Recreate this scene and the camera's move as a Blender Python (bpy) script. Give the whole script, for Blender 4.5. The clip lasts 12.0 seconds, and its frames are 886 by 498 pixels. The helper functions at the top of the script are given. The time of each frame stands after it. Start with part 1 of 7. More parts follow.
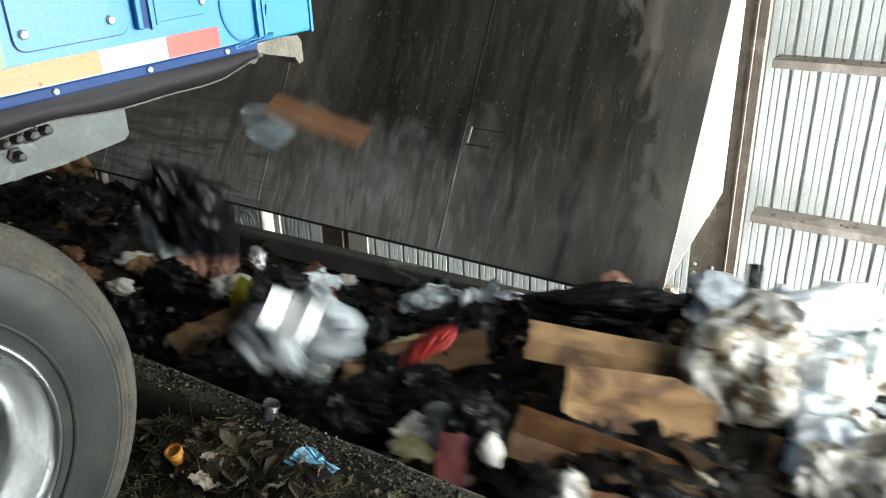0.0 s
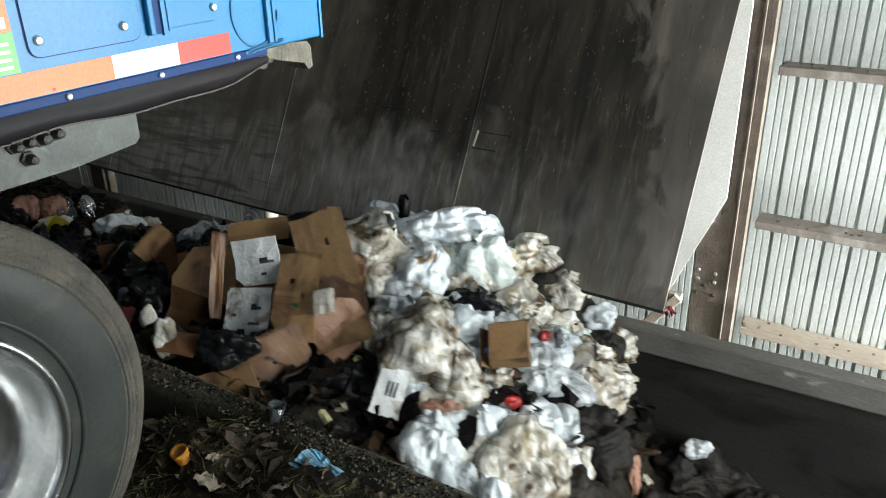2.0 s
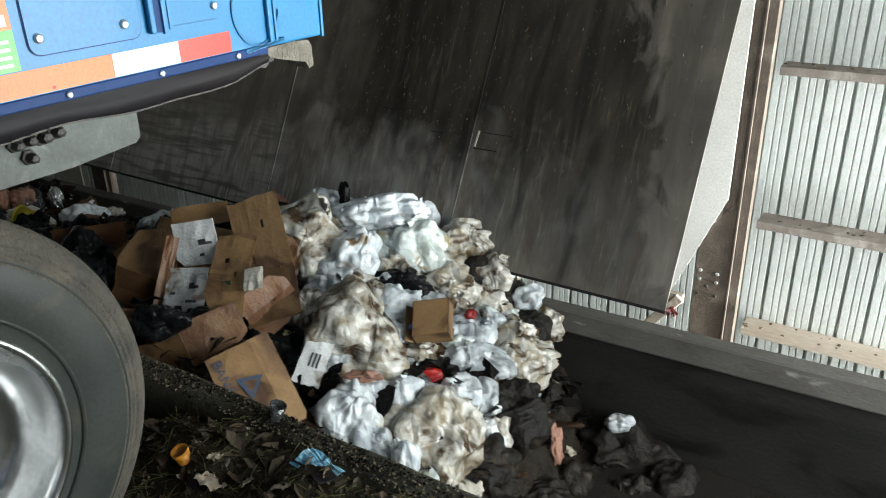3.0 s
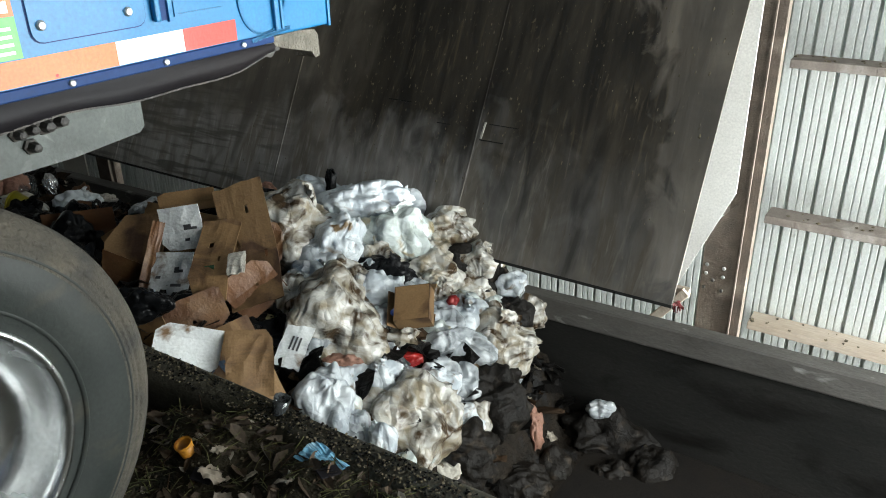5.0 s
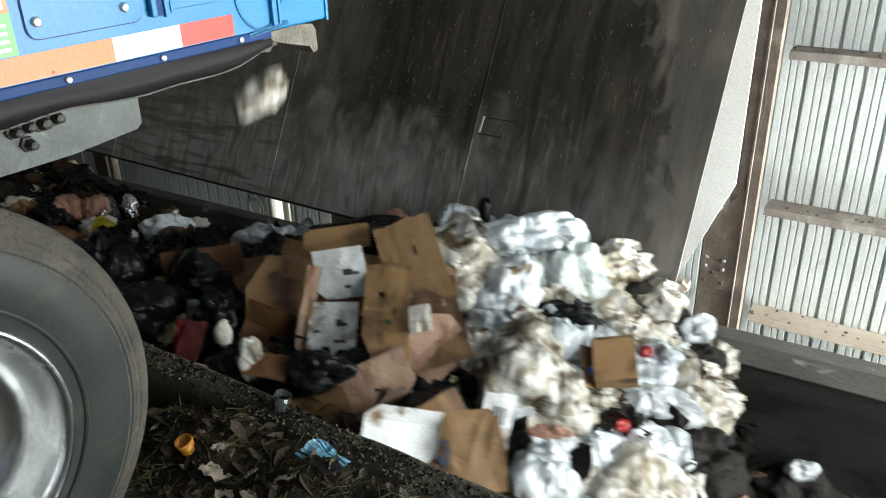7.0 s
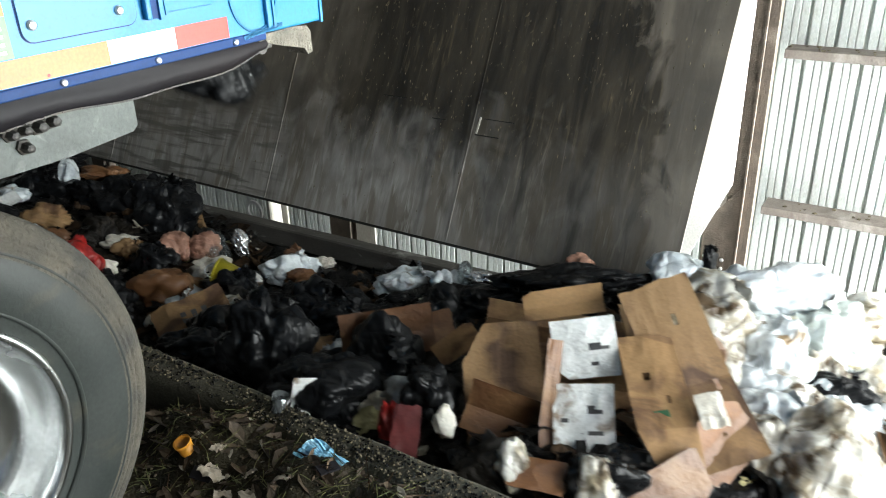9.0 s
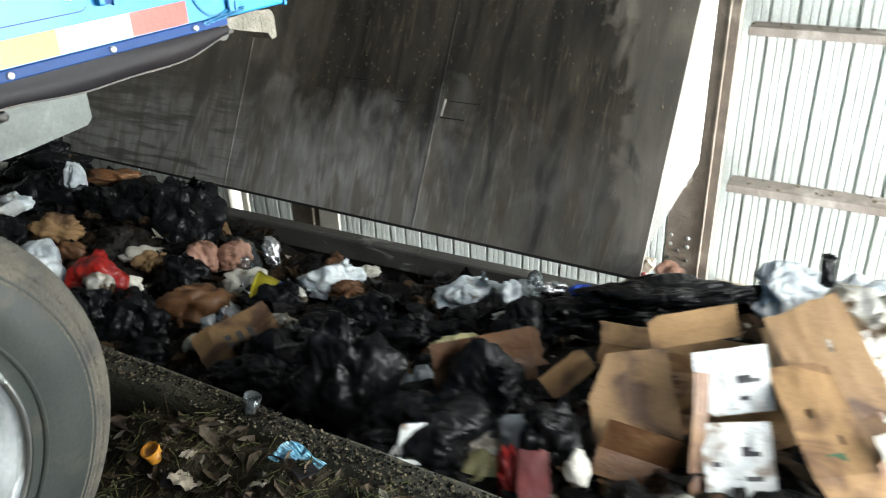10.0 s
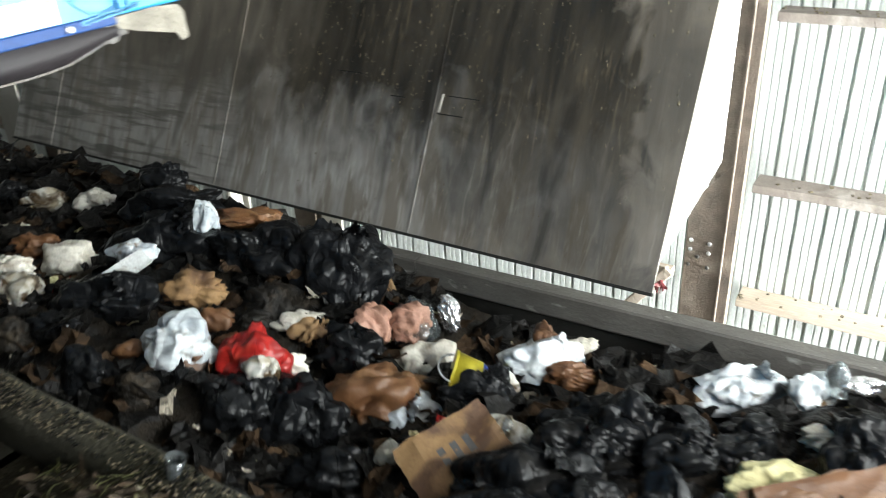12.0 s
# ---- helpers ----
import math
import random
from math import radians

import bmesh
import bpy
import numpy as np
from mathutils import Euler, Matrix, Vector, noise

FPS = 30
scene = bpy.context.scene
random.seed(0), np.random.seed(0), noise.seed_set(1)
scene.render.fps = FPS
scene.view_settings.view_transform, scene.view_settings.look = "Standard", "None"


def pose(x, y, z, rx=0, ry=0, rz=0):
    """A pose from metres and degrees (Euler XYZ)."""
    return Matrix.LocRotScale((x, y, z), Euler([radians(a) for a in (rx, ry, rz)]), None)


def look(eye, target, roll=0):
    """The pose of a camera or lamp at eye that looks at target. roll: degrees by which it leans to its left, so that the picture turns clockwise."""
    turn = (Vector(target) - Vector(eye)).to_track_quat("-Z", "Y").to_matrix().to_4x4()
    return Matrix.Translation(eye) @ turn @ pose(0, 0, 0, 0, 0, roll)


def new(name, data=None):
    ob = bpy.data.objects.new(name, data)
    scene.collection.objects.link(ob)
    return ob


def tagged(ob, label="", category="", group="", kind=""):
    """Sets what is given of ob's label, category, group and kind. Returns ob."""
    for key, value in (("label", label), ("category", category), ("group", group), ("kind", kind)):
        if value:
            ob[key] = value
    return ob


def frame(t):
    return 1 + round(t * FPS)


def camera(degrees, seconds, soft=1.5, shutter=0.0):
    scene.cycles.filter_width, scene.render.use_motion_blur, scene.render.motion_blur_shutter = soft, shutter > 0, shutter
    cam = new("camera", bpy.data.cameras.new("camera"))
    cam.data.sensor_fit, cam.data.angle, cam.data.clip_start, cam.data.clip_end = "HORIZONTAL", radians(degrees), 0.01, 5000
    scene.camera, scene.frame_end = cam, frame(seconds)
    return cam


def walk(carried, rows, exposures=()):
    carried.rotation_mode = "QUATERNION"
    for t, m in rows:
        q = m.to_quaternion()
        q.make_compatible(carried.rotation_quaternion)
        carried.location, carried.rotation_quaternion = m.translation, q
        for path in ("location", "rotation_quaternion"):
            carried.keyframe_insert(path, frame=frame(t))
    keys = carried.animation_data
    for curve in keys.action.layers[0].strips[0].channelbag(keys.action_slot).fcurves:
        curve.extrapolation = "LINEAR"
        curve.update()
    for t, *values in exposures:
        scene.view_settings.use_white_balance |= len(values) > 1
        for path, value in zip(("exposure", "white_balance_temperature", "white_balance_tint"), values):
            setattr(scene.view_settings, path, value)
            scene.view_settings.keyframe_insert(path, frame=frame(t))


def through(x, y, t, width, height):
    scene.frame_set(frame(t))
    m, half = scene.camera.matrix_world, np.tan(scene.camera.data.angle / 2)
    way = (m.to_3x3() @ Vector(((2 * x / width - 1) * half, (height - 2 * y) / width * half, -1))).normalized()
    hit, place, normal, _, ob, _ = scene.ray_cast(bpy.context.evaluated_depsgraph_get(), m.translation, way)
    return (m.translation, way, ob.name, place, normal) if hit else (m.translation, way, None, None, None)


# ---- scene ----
cam = camera(58.5, 12.0, soft=1.0, shutter=0.9)
PATH = [
    (0, pose(1.469, -0.414, 1.506, 65.45, 1.75, 32.74)),
    (0.5, pose(1.464, -0.420, 1.508, 65.57, 1.60, 32.79)),
    (1, pose(1.465, -0.422, 1.513, 65.39, 1.57, 32.83)),
    (1.5, pose(1.468, -0.421, 1.510, 65.65, 1.61, 32.79)),
    (2, pose(1.469, -0.424, 1.525, 65.50, 1.24, 33.27)),
    (2.5, pose(1.477, -0.423, 1.527, 65.54, 1.03, 33.45)),
    (3, pose(1.469, -0.423, 1.517, 65.62, 1.33, 33.34)),
    (5, pose(1.449, -0.407, 1.509, 65.05, 1.10, 33.76)),
    (5.5, pose(1.442, -0.404, 1.502, 65.14, 1.26, 33.67)),
    (6, pose(1.443, -0.402, 1.503, 64.92, 1.39, 33.78)),
    (6.5, pose(1.444, -0.402, 1.509, 64.71, 1.34, 33.37)),
    (7, pose(1.440, -0.401, 1.509, 64.58, 1.40, 33.50)),
    (9, pose(1.455, -0.405, 1.506, 64.75, 1.83, 33.28)),
    (9.5, pose(1.427, -0.394, 1.501, 64.09, 1.51, 32.82)),
    (10, pose(1.378, -0.359, 1.504, 63.18, 1.80, 30.11)),
    (10.5, pose(1.356, -0.346, 1.481, 61.79, 2.76, 28.88)),
    (11, pose(1.339, -0.254, 1.475, 60.85, 3.28, 29.17)),
    (11.5, pose(1.374, -0.121, 1.479, 62.39, 1.57, 33.34)),
    (12, pose(1.344, 0.047, 1.452, 62.12, 2.70, 32.11)),
]
walk(cam, PATH, exposures=[(0, 0.45), (0.8, 0.4), (1.6, -0.05), (2.5, -0.12), (7.0, 0.0), (9.0, 0.55), (10.0, 0.75), (10.5, 0.95), (12, 1.05)])

# ---- light: an overcast day outside, coming in through the open side and front of the shed ----
world = bpy.data.worlds.new("sky")
scene.world = world
world.use_nodes = True
sky = world.node_tree.nodes.new("ShaderNodeTexSky")
sky.sky_type = "NISHITA"
sky.sun_disc = False
sky.sun_elevation = radians(48)
sky.sun_rotation = radians(120)
bg = world.node_tree.nodes["Background"]
world.node_tree.links.new(sky.outputs[0], bg.inputs[0])
bg.inputs[1].default_value = 0.014

sun = new("sun", bpy.data.lights.new("sun", "SUN"))
sun.data.energy = 1.5
sun.data.angle = radians(12)
sun.data.color = (1.0, 0.97, 0.92)
sun.matrix_world = look((30, -17, 38), (0, 0, 0))


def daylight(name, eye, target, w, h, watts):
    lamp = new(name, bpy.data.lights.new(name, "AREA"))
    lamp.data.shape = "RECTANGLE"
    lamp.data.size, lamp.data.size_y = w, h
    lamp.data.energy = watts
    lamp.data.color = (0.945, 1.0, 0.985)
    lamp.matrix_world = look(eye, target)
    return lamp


daylight("door_daylight_side", (4.75, 2.15, 0.55), (0, 3.3, -0.5), 4.4, 3.8, 700)
daylight("door_daylight_front", (-0.8, -9.6, 2.5), (0.5, 3.0, 0.5), 8.0, 4.4, 44)
# added fill lamp, out of view past the slot between conveyor wall and building wall
daylight("slot_fill_light", (8.0, 3.9, -1.25), (0, 3.9, -1.25), 0.9, 0.6, 4300)


# ---- materials ----
def material(name, base, rough=0.6, metal=0.0, second=None, scale=4.0, grain=60.0, mix=0.5, bump=0.2, bump_scale=None,
             stretch=(1, 1, 1), third=None, third_scale=1.3, third_at=(0.52, 0.66), crease=False, rough2=None, per_object=0.0, trans=0.0, coat=0.0, island=False, spec=0.5):
    """A surface with two scales of variation: patches of a second colour, a third in larger stains, and a fine relief."""
    m = bpy.data.materials.new(name)
    m.use_nodes = True
    t = m.node_tree
    n, l = t.nodes, t.links
    p = n["Principled BSDF"]
    co = n.new("ShaderNodeTexCoord")
    mp = n.new("ShaderNodeMapping")
    mp.inputs["Scale"].default_value = stretch
    l.new(co.outputs["Object"], mp.inputs[0])
    info = n.new("ShaderNodeObjectInfo")
    shift = n.new("ShaderNodeVectorMath")
    shift.operation = "MULTIPLY_ADD"
    l.new(info.outputs["Random"], shift.inputs[0])
    shift.inputs[1].default_value = (17, 31, 23) if per_object else (0, 0, 0)
    l.new(mp.outputs[0], shift.inputs[2])

    def noise_node(s, detail, distortion=0.0):
        k = n.new("ShaderNodeTexNoise")
        k.inputs["Scale"].default_value = s
        k.inputs["Detail"].default_value = detail
        k.inputs["Distortion"].default_value = distortion
        l.new(shift.outputs[0], k.inputs["Vector"])
        return k

    def ramp(src, lo, hi):
        r = n.new("ShaderNodeMapRange")
        r.inputs["From Min"].default_value, r.inputs["From Max"].default_value = lo, hi
        l.new(src, r.inputs["Value"])
        return r.outputs[0]

    def mixed(fac, a, b):
        x = n.new("ShaderNodeMix")
        x.data_type = "RGBA"
        l.new(fac, x.inputs["Factor"])
        for src, i in ((a, 6), (b, 7)):
            if isinstance(src, tuple):
                x.inputs[i].default_value = (*src, 1)
            else:
                l.new(src, x.inputs[i])
        return x.outputs[2]

    second = second or tuple(c * 0.6 for c in base)
    patches = noise_node(scale, 6, 0.4)
    colour = mixed(ramp(patches.outputs[0], 0.5 - 0.3 * (1.2 - mix), 0.62 + 0.3 * (1.0 - mix)), base, second)
    if third:
        big = noise_node(third_scale, 5, 0.8)
        colour = mixed(ramp(big.outputs[0], *third_at), colour, third)
    fine = noise_node(grain, 3)
    dark = n.new("ShaderNodeHueSaturation")
    l.new(colour, dark.inputs["Color"])
    l.new(ramp(fine.outputs[0], -0.2, 0.9), dark.inputs["Value"])
    dark.inputs["Value"].default_value = 1
    v = n.new("ShaderNodeMapRange")
    l.new(fine.outputs[0], v.inputs["Value"])
    v.inputs["To Min"].default_value, v.inputs["To Max"].default_value = 0.72, 1.28
    if per_object or island:
        vv = n.new("ShaderNodeMath")
        vv.operation = "MULTIPLY"
        vr = n.new("ShaderNodeMapRange")
        vr.inputs["To Min"].default_value, vr.inputs["To Max"].default_value = 1 - (per_object or 0.4), 1 + (per_object or 0.4)
        if island:
            geo = n.new("ShaderNodeNewGeometry")
            l.new(geo.outputs["Random Per Island"], vr.inputs["Value"])
        else:
            l.new(info.outputs["Random"], vr.inputs["Value"])
        l.new(v.outputs[0], vv.inputs[0])
        l.new(vr.outputs[0], vv.inputs[1])
        l.new(vv.outputs[0], dark.inputs["Value"])
    else:
        l.new(v.outputs[0], dark.inputs["Value"])
    l.new(dark.outputs[0], p.inputs["Base Color"])
    p.inputs["Metallic"].default_value = metal
    p.inputs["Roughness"].default_value = rough
    if rough2 is not None:
        r = n.new("ShaderNodeMapRange")
        l.new(patches.outputs[0], r.inputs["Value"])
        r.inputs["From Min"].default_value, r.inputs["From Max"].default_value = 0.35, 0.65
        r.inputs["To Min"].default_value, r.inputs["To Max"].default_value = rough, rough2
        l.new(r.outputs[0], p.inputs["Roughness"])
    p.inputs["Transmission Weight"].default_value = trans
    p.inputs["Coat Weight"].default_value = coat
    p.inputs["Specular IOR Level"].default_value = spec
    b = n.new("ShaderNodeBump")
    b.inputs["Strength"].default_value = bump
    b.inputs["Distance"].default_value = 0.02
    rel = noise_node(bump_scale or grain, 5, 0.6)
    if crease:
        # long sharp folds, as in crumpled film
        rel.noise_type = "RIDGED_MULTIFRACTAL"
        rel.inputs["Detail"].default_value = 3
        rel.inputs["Distortion"].default_value = 1.6
        b.inputs["Distance"].default_value = 0.02
    l.new(rel.outputs[0], b.inputs["Height"])
    l.new(b.outputs[0], p.inputs["Normal"])
    return m


def film(name, base, shade, stain, stain_at=(0.56, 0.66), rough=0.16, through=0.10, spec=0.5, relief=0.62, vary=0.12):
    """Thin crumpled plastic over what it holds: facets that meet in creases, contents showing through in blotches."""
    m = bpy.data.materials.new(name)
    m.use_nodes = True
    n, l = m.node_tree.nodes, m.node_tree.links
    p = n["Principled BSDF"]
    co = n.new("ShaderNodeTexCoord")
    info = n.new("ShaderNodeObjectInfo")
    at = n.new("ShaderNodeVectorMath")
    at.operation = "MULTIPLY_ADD"
    l.new(info.outputs["Random"], at.inputs[0])
    at.inputs[1].default_value = (17, 31, 23)
    l.new(co.outputs["Object"], at.inputs[2])

    def cloud(scale, detail, distortion):
        k = n.new("ShaderNodeTexNoise")
        k.inputs["Scale"].default_value, k.inputs["Detail"].default_value, k.inputs["Distortion"].default_value = scale, detail, distortion
        l.new(at.outputs[0], k.inputs["Vector"])
        return k

    def ranged(src, a, b, lo=0.0, hi=1.0):
        r = n.new("ShaderNodeMapRange")
        for i, v in zip(("From Min", "From Max", "To Min", "To Max"), (a, b, lo, hi)):
            r.inputs[i].default_value = v
        l.new(src, r.inputs["Value"])
        return r.outputs[0]

    def blend(fac, a, b):
        x = n.new("ShaderNodeMix")
        x.data_type = "RGBA"
        l.new(fac, x.inputs["Factor"])
        for v, i in ((a, 6), (b, 7)):
            if isinstance(v, tuple):
                x.inputs[i].default_value = (*v, 1)
            else:
                l.new(v, x.inputs[i])
        return x.outputs[2]

    # coordinates bent by a slow noise, so that creases wander
    slow = cloud(5.0, 2, 0.0)
    bent = n.new("ShaderNodeVectorMath")
    bent.operation = "MULTIPLY_ADD"
    l.new(slow.outputs["Color"], bent.inputs[0])
    bent.inputs[1].default_value = (0.16, 0.16, 0.16)
    l.new(at.outputs[0], bent.inputs[2])

    def facets(scale, stretch):
        mp = n.new("ShaderNodeMapping")
        mp.inputs["Scale"].default_value = stretch
        l.new(bent.outputs[0], mp.inputs[0])
        v = n.new("ShaderNodeTexVoronoi")
        v.feature = "DISTANCE_TO_EDGE"
        v.inputs["Scale"].default_value = scale
        l.new(mp.outputs[0], v.inputs["Vector"])
        return v.outputs["Distance"]

    big, small = facets(6.0, (1.7, 1.7, 0.6)), facets(19.0, (0.6, 1.6, 1.4))
    murk = cloud(9.0, 5, 1.2)
    colour = blend(ranged(murk.outputs[0], 0.40, 0.64), base, shade)
    spill = cloud(6.0, 6, 1.5)
    colour = blend(ranged(spill.outputs[0], *stain_at), colour, stain)
    tone = n.new("ShaderNodeHueSaturation")
    l.new(colour, tone.inputs["Color"])
    l.new(ranged(info.outputs["Random"], 0.0, 1.0, 1 - vary, 1 + vary), tone.inputs["Value"])
    l.new(tone.outputs[0], p.inputs["Base Color"])
    l.new(ranged(murk.outputs[0], 0.35, 0.65, rough, rough + 0.16), p.inputs["Roughness"])
    p.inputs["Specular IOR Level"].default_value = spec
    height = n.new("ShaderNodeMath")
    height.operation = "MULTIPLY_ADD"
    l.new(small, height.inputs[0])
    height.inputs[1].default_value = 0.22
    l.new(big, height.inputs[2])
    # long sharp wrinkles over the facets
    mp = n.new("ShaderNodeMapping")
    mp.inputs["Scale"].default_value = (1.7, 1.7, 0.5)
    mp.inputs["Rotation"].default_value = (0.5, 0.4, 0.0)
    l.new(bent.outputs[0], mp.inputs[0])
    wrinkle = n.new("ShaderNodeTexNoise")
    wrinkle.noise_type = "RIDGED_MULTIFRACTAL"
    wrinkle.inputs["Scale"].default_value, wrinkle.inputs["Detail"].default_value, wrinkle.inputs["Distortion"].default_value = 9.0, 3, 1.2
    l.new(mp.outputs[0], wrinkle.inputs["Vector"])
    both = n.new("ShaderNodeMath")
    both.operation = "MULTIPLY_ADD"
    l.new(wrinkle.outputs[0], both.inputs[0])
    both.inputs[1].default_value = 0.16
    l.new(height.outputs[0], both.inputs[2])
    b = n.new("ShaderNodeBump")
    b.inputs["Strength"].default_value, b.inputs["Distance"].default_value = relief, 0.05
    l.new(both.outputs[0], b.inputs["Height"])
    l.new(b.outputs[0], p.inputs["Normal"])
    if through:
        tr = n.new("ShaderNodeBsdfTranslucent")
        l.new(tone.outputs[0], tr.inputs["Color"])
        mixer = n.new("ShaderNodeMixShader")
        mixer.inputs[0].default_value = through
        l.new(p.outputs[0], mixer.inputs[1])
        l.new(tr.outputs[0], mixer.inputs[2])
        l.new(mixer.outputs[0], n["Material Output"].inputs["Surface"])
    return m


# metal and building


def plate_material():
    """Hot-rolled steel: dark brown grime with runs, scraped bare grey lower down, where sheen is painted in too."""
    m = bpy.data.materials.new("worn_sheen_steel_plate")
    m.use_nodes = True
    n, l = m.node_tree.nodes, m.node_tree.links
    p = n["Principled BSDF"]
    co = n.new("ShaderNodeTexCoord")

    def tex(stretch, scale, detail, distortion=0.0, kind="FBM"):
        mp = n.new("ShaderNodeMapping")
        mp.inputs["Scale"].default_value = stretch
        mp.inputs["Rotation"].default_value = (0, radians(7), 0)
        l.new(co.outputs["Object"], mp.inputs[0])
        k = n.new("ShaderNodeTexNoise")
        k.noise_type = kind
        k.inputs["Scale"].default_value, k.inputs["Detail"].default_value, k.inputs["Distortion"].default_value = scale, detail, distortion
        l.new(mp.outputs[0], k.inputs["Vector"])
        return k.outputs[0]

    def ranged(src, a, b, lo=0.0, hi=1.0):
        r = n.new("ShaderNodeMapRange")
        for i, v in zip(("From Min", "From Max", "To Min", "To Max"), (a, b, lo, hi)):
            r.inputs[i].default_value = v
        l.new(src, r.inputs["Value"])
        return r.outputs[0]

    def calc(op, a, b):
        k = n.new("ShaderNodeMath")
        k.operation = op
        for i, v in enumerate((a, b)):
            if isinstance(v, float):
                k.inputs[i].default_value = v
            else:
                l.new(v, k.inputs[i])
        return k.outputs[0]

    def blend(fac, a, b):
        x = n.new("ShaderNodeMix")
        x.data_type = "RGBA"
        l.new(fac, x.inputs["Factor"])
        for v, i in ((a, 6), (b, 7)):
            if isinstance(v, tuple):
                x.inputs[i].default_value = (*v, 1)
            else:
                l.new(v, x.inputs[i])
        return x.outputs[2]
    sep = n.new("ShaderNodeSeparateXYZ")
    l.new(co.outputs["Object"], sep.inputs[0])
    runs = tex((3.4, 1.0, 0.5), 2.0, 8, 0.8)
    fine = tex((14.0, 3.0, 1.2), 2.6, 7, 0.7)
    cloud = tex((1, 1, 1), 1.5, 6, 0.6)
    edge = tex((1.6, 1.0, 1.1), 3.2, 8, 0.9)
    flecks = tex((6.0, 3.0, 3.6), 7.0, 4, 0.5)
    scrape = tex((0.6, 1.0, 7.0), 3.5, 5, 0.2)
    wobble = calc("MULTIPLY", calc("SUBTRACT", edge, 0.5), 0.9)
    x_w, z_w = calc("ADD", sep.outputs["X"], wobble), calc("ADD", sep.outputs["Z"], wobble)
    # wet black grime in the middle, dry dusty plate round it
    right = calc("ADD", x_w, calc("MULTIPLY", sep.outputs["Z"], 0.30))
    under = calc("ADD", z_w, calc("MULTIPLY", calc("ADD", sep.outputs["X"], 2.0), 0.35))
    black = calc("MULTIPLY", calc("MULTIPLY", ranged(x_w, -2.45, -1.75), ranged(right, 0.30, 0.20)), ranged(under, -0.05, 0.32))
    dusty = blend(ranged(runs, 0.36, 0.66), (0.1015, 0.0870, 0.0696), (0.1958, 0.1682, 0.1348))
    dusty = blend(ranged(cloud, 0.42, 0.66), dusty, (0.0798, 0.0711, 0.0595))
    grime = blend(ranged(runs, 0.40, 0.66), (0.0195, 0.0163, 0.0120), (0.0598, 0.0494, 0.0351))
    grime = blend(calc("MULTIPLY", ranged(fine, 0.55, 0.70, 0.0, 0.55), ranged(cloud, 0.38, 0.58)), grime, (0.1300, 0.1014, 0.0624))
    grime = blend(calc("MULTIPLY", ranged(flecks, 0.63, 0.72, 0.0, 0.9), calc("MULTIPLY", ranged(edge, 0.46, 0.60), ranged(x_w, -0.4, -1.1, 0.25, 1.0))), grime, (0.2210, 0.1755, 0.1105))
    # bare scrapes plus painted sheen towards bottom edge and far panels, broken by the runs
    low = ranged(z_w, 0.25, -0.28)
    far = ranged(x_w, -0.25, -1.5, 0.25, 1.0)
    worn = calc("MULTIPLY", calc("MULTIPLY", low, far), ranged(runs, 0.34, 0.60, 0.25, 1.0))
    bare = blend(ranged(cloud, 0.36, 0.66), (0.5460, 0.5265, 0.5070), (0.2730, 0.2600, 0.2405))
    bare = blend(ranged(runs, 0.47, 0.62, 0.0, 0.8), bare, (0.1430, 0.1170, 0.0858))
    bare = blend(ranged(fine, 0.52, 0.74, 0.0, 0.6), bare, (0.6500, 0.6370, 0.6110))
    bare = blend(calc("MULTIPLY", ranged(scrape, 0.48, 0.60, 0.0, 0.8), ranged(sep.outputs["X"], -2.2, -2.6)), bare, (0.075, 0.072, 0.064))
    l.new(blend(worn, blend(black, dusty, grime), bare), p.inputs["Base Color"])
    p.inputs["Metallic"].default_value = 0.25
    l.new(calc("ADD", ranged(worn, 0.0, 1.0, 0.55, 0.40), ranged(fine, 0.3, 0.7, -0.06, 0.1)), p.inputs["Roughness"])
    b = n.new("ShaderNodeBump")
    b.inputs["Strength"].default_value, b.inputs["Distance"].default_value = 0.25, 0.01
    l.new(calc("ADD", fine, cloud), b.inputs["Height"])
    l.new(b.outputs[0], p.inputs["Normal"])
    return m


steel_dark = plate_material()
galvanised = material("galvanised_sheet", (0.62, 0.65, 0.625), 0.40, 0.15, (0.54, 0.565, 0.545), 7.0, 120, 0.5, 0.10, 60, (1, 1, 0.5), third=(0.40, 0.40, 0.36), third_scale=14, third_at=(0.62, 0.80))
brown_paint = material("brown_dusty_steel", (0.115, 0.088, 0.066), 0.75, 0.0, (0.055, 0.041, 0.031), 9, 160, 0.55, 0.4, 90, third=(0.17, 0.14, 0.11), third_scale=4, third_at=(0.56, 0.75))
white_panel = material("dusty_white_sheet", (0.46, 0.445, 0.40), 0.55, 0.0, (0.34, 0.31, 0.26), 3, 80, 0.4, 0.15, 40, (1, 1, 0.4), third=(0.36, 0.28, 0.2), third_scale=2.0, third_at=(0.62, 0.8))
pale_sheet = material("pale_sheet", (0.78, 0.77, 0.73), 0.55, 0.0, (0.66, 0.64, 0.6), 3, 80, 0.4, 0.1, 40)
girt_paint = material("girt_paint", (0.22, 0.19, 0.165), 0.75, 0.0, (0.12, 0.095, 0.08), 9, 110, 0.5, 0.3, 60, third=(0.33, 0.30, 0.27), third_scale=5, third_at=(0.55, 0.7))
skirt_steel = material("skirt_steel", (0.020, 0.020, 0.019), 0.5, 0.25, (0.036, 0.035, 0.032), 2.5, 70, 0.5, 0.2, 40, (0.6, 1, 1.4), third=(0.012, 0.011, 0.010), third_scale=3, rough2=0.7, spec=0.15)
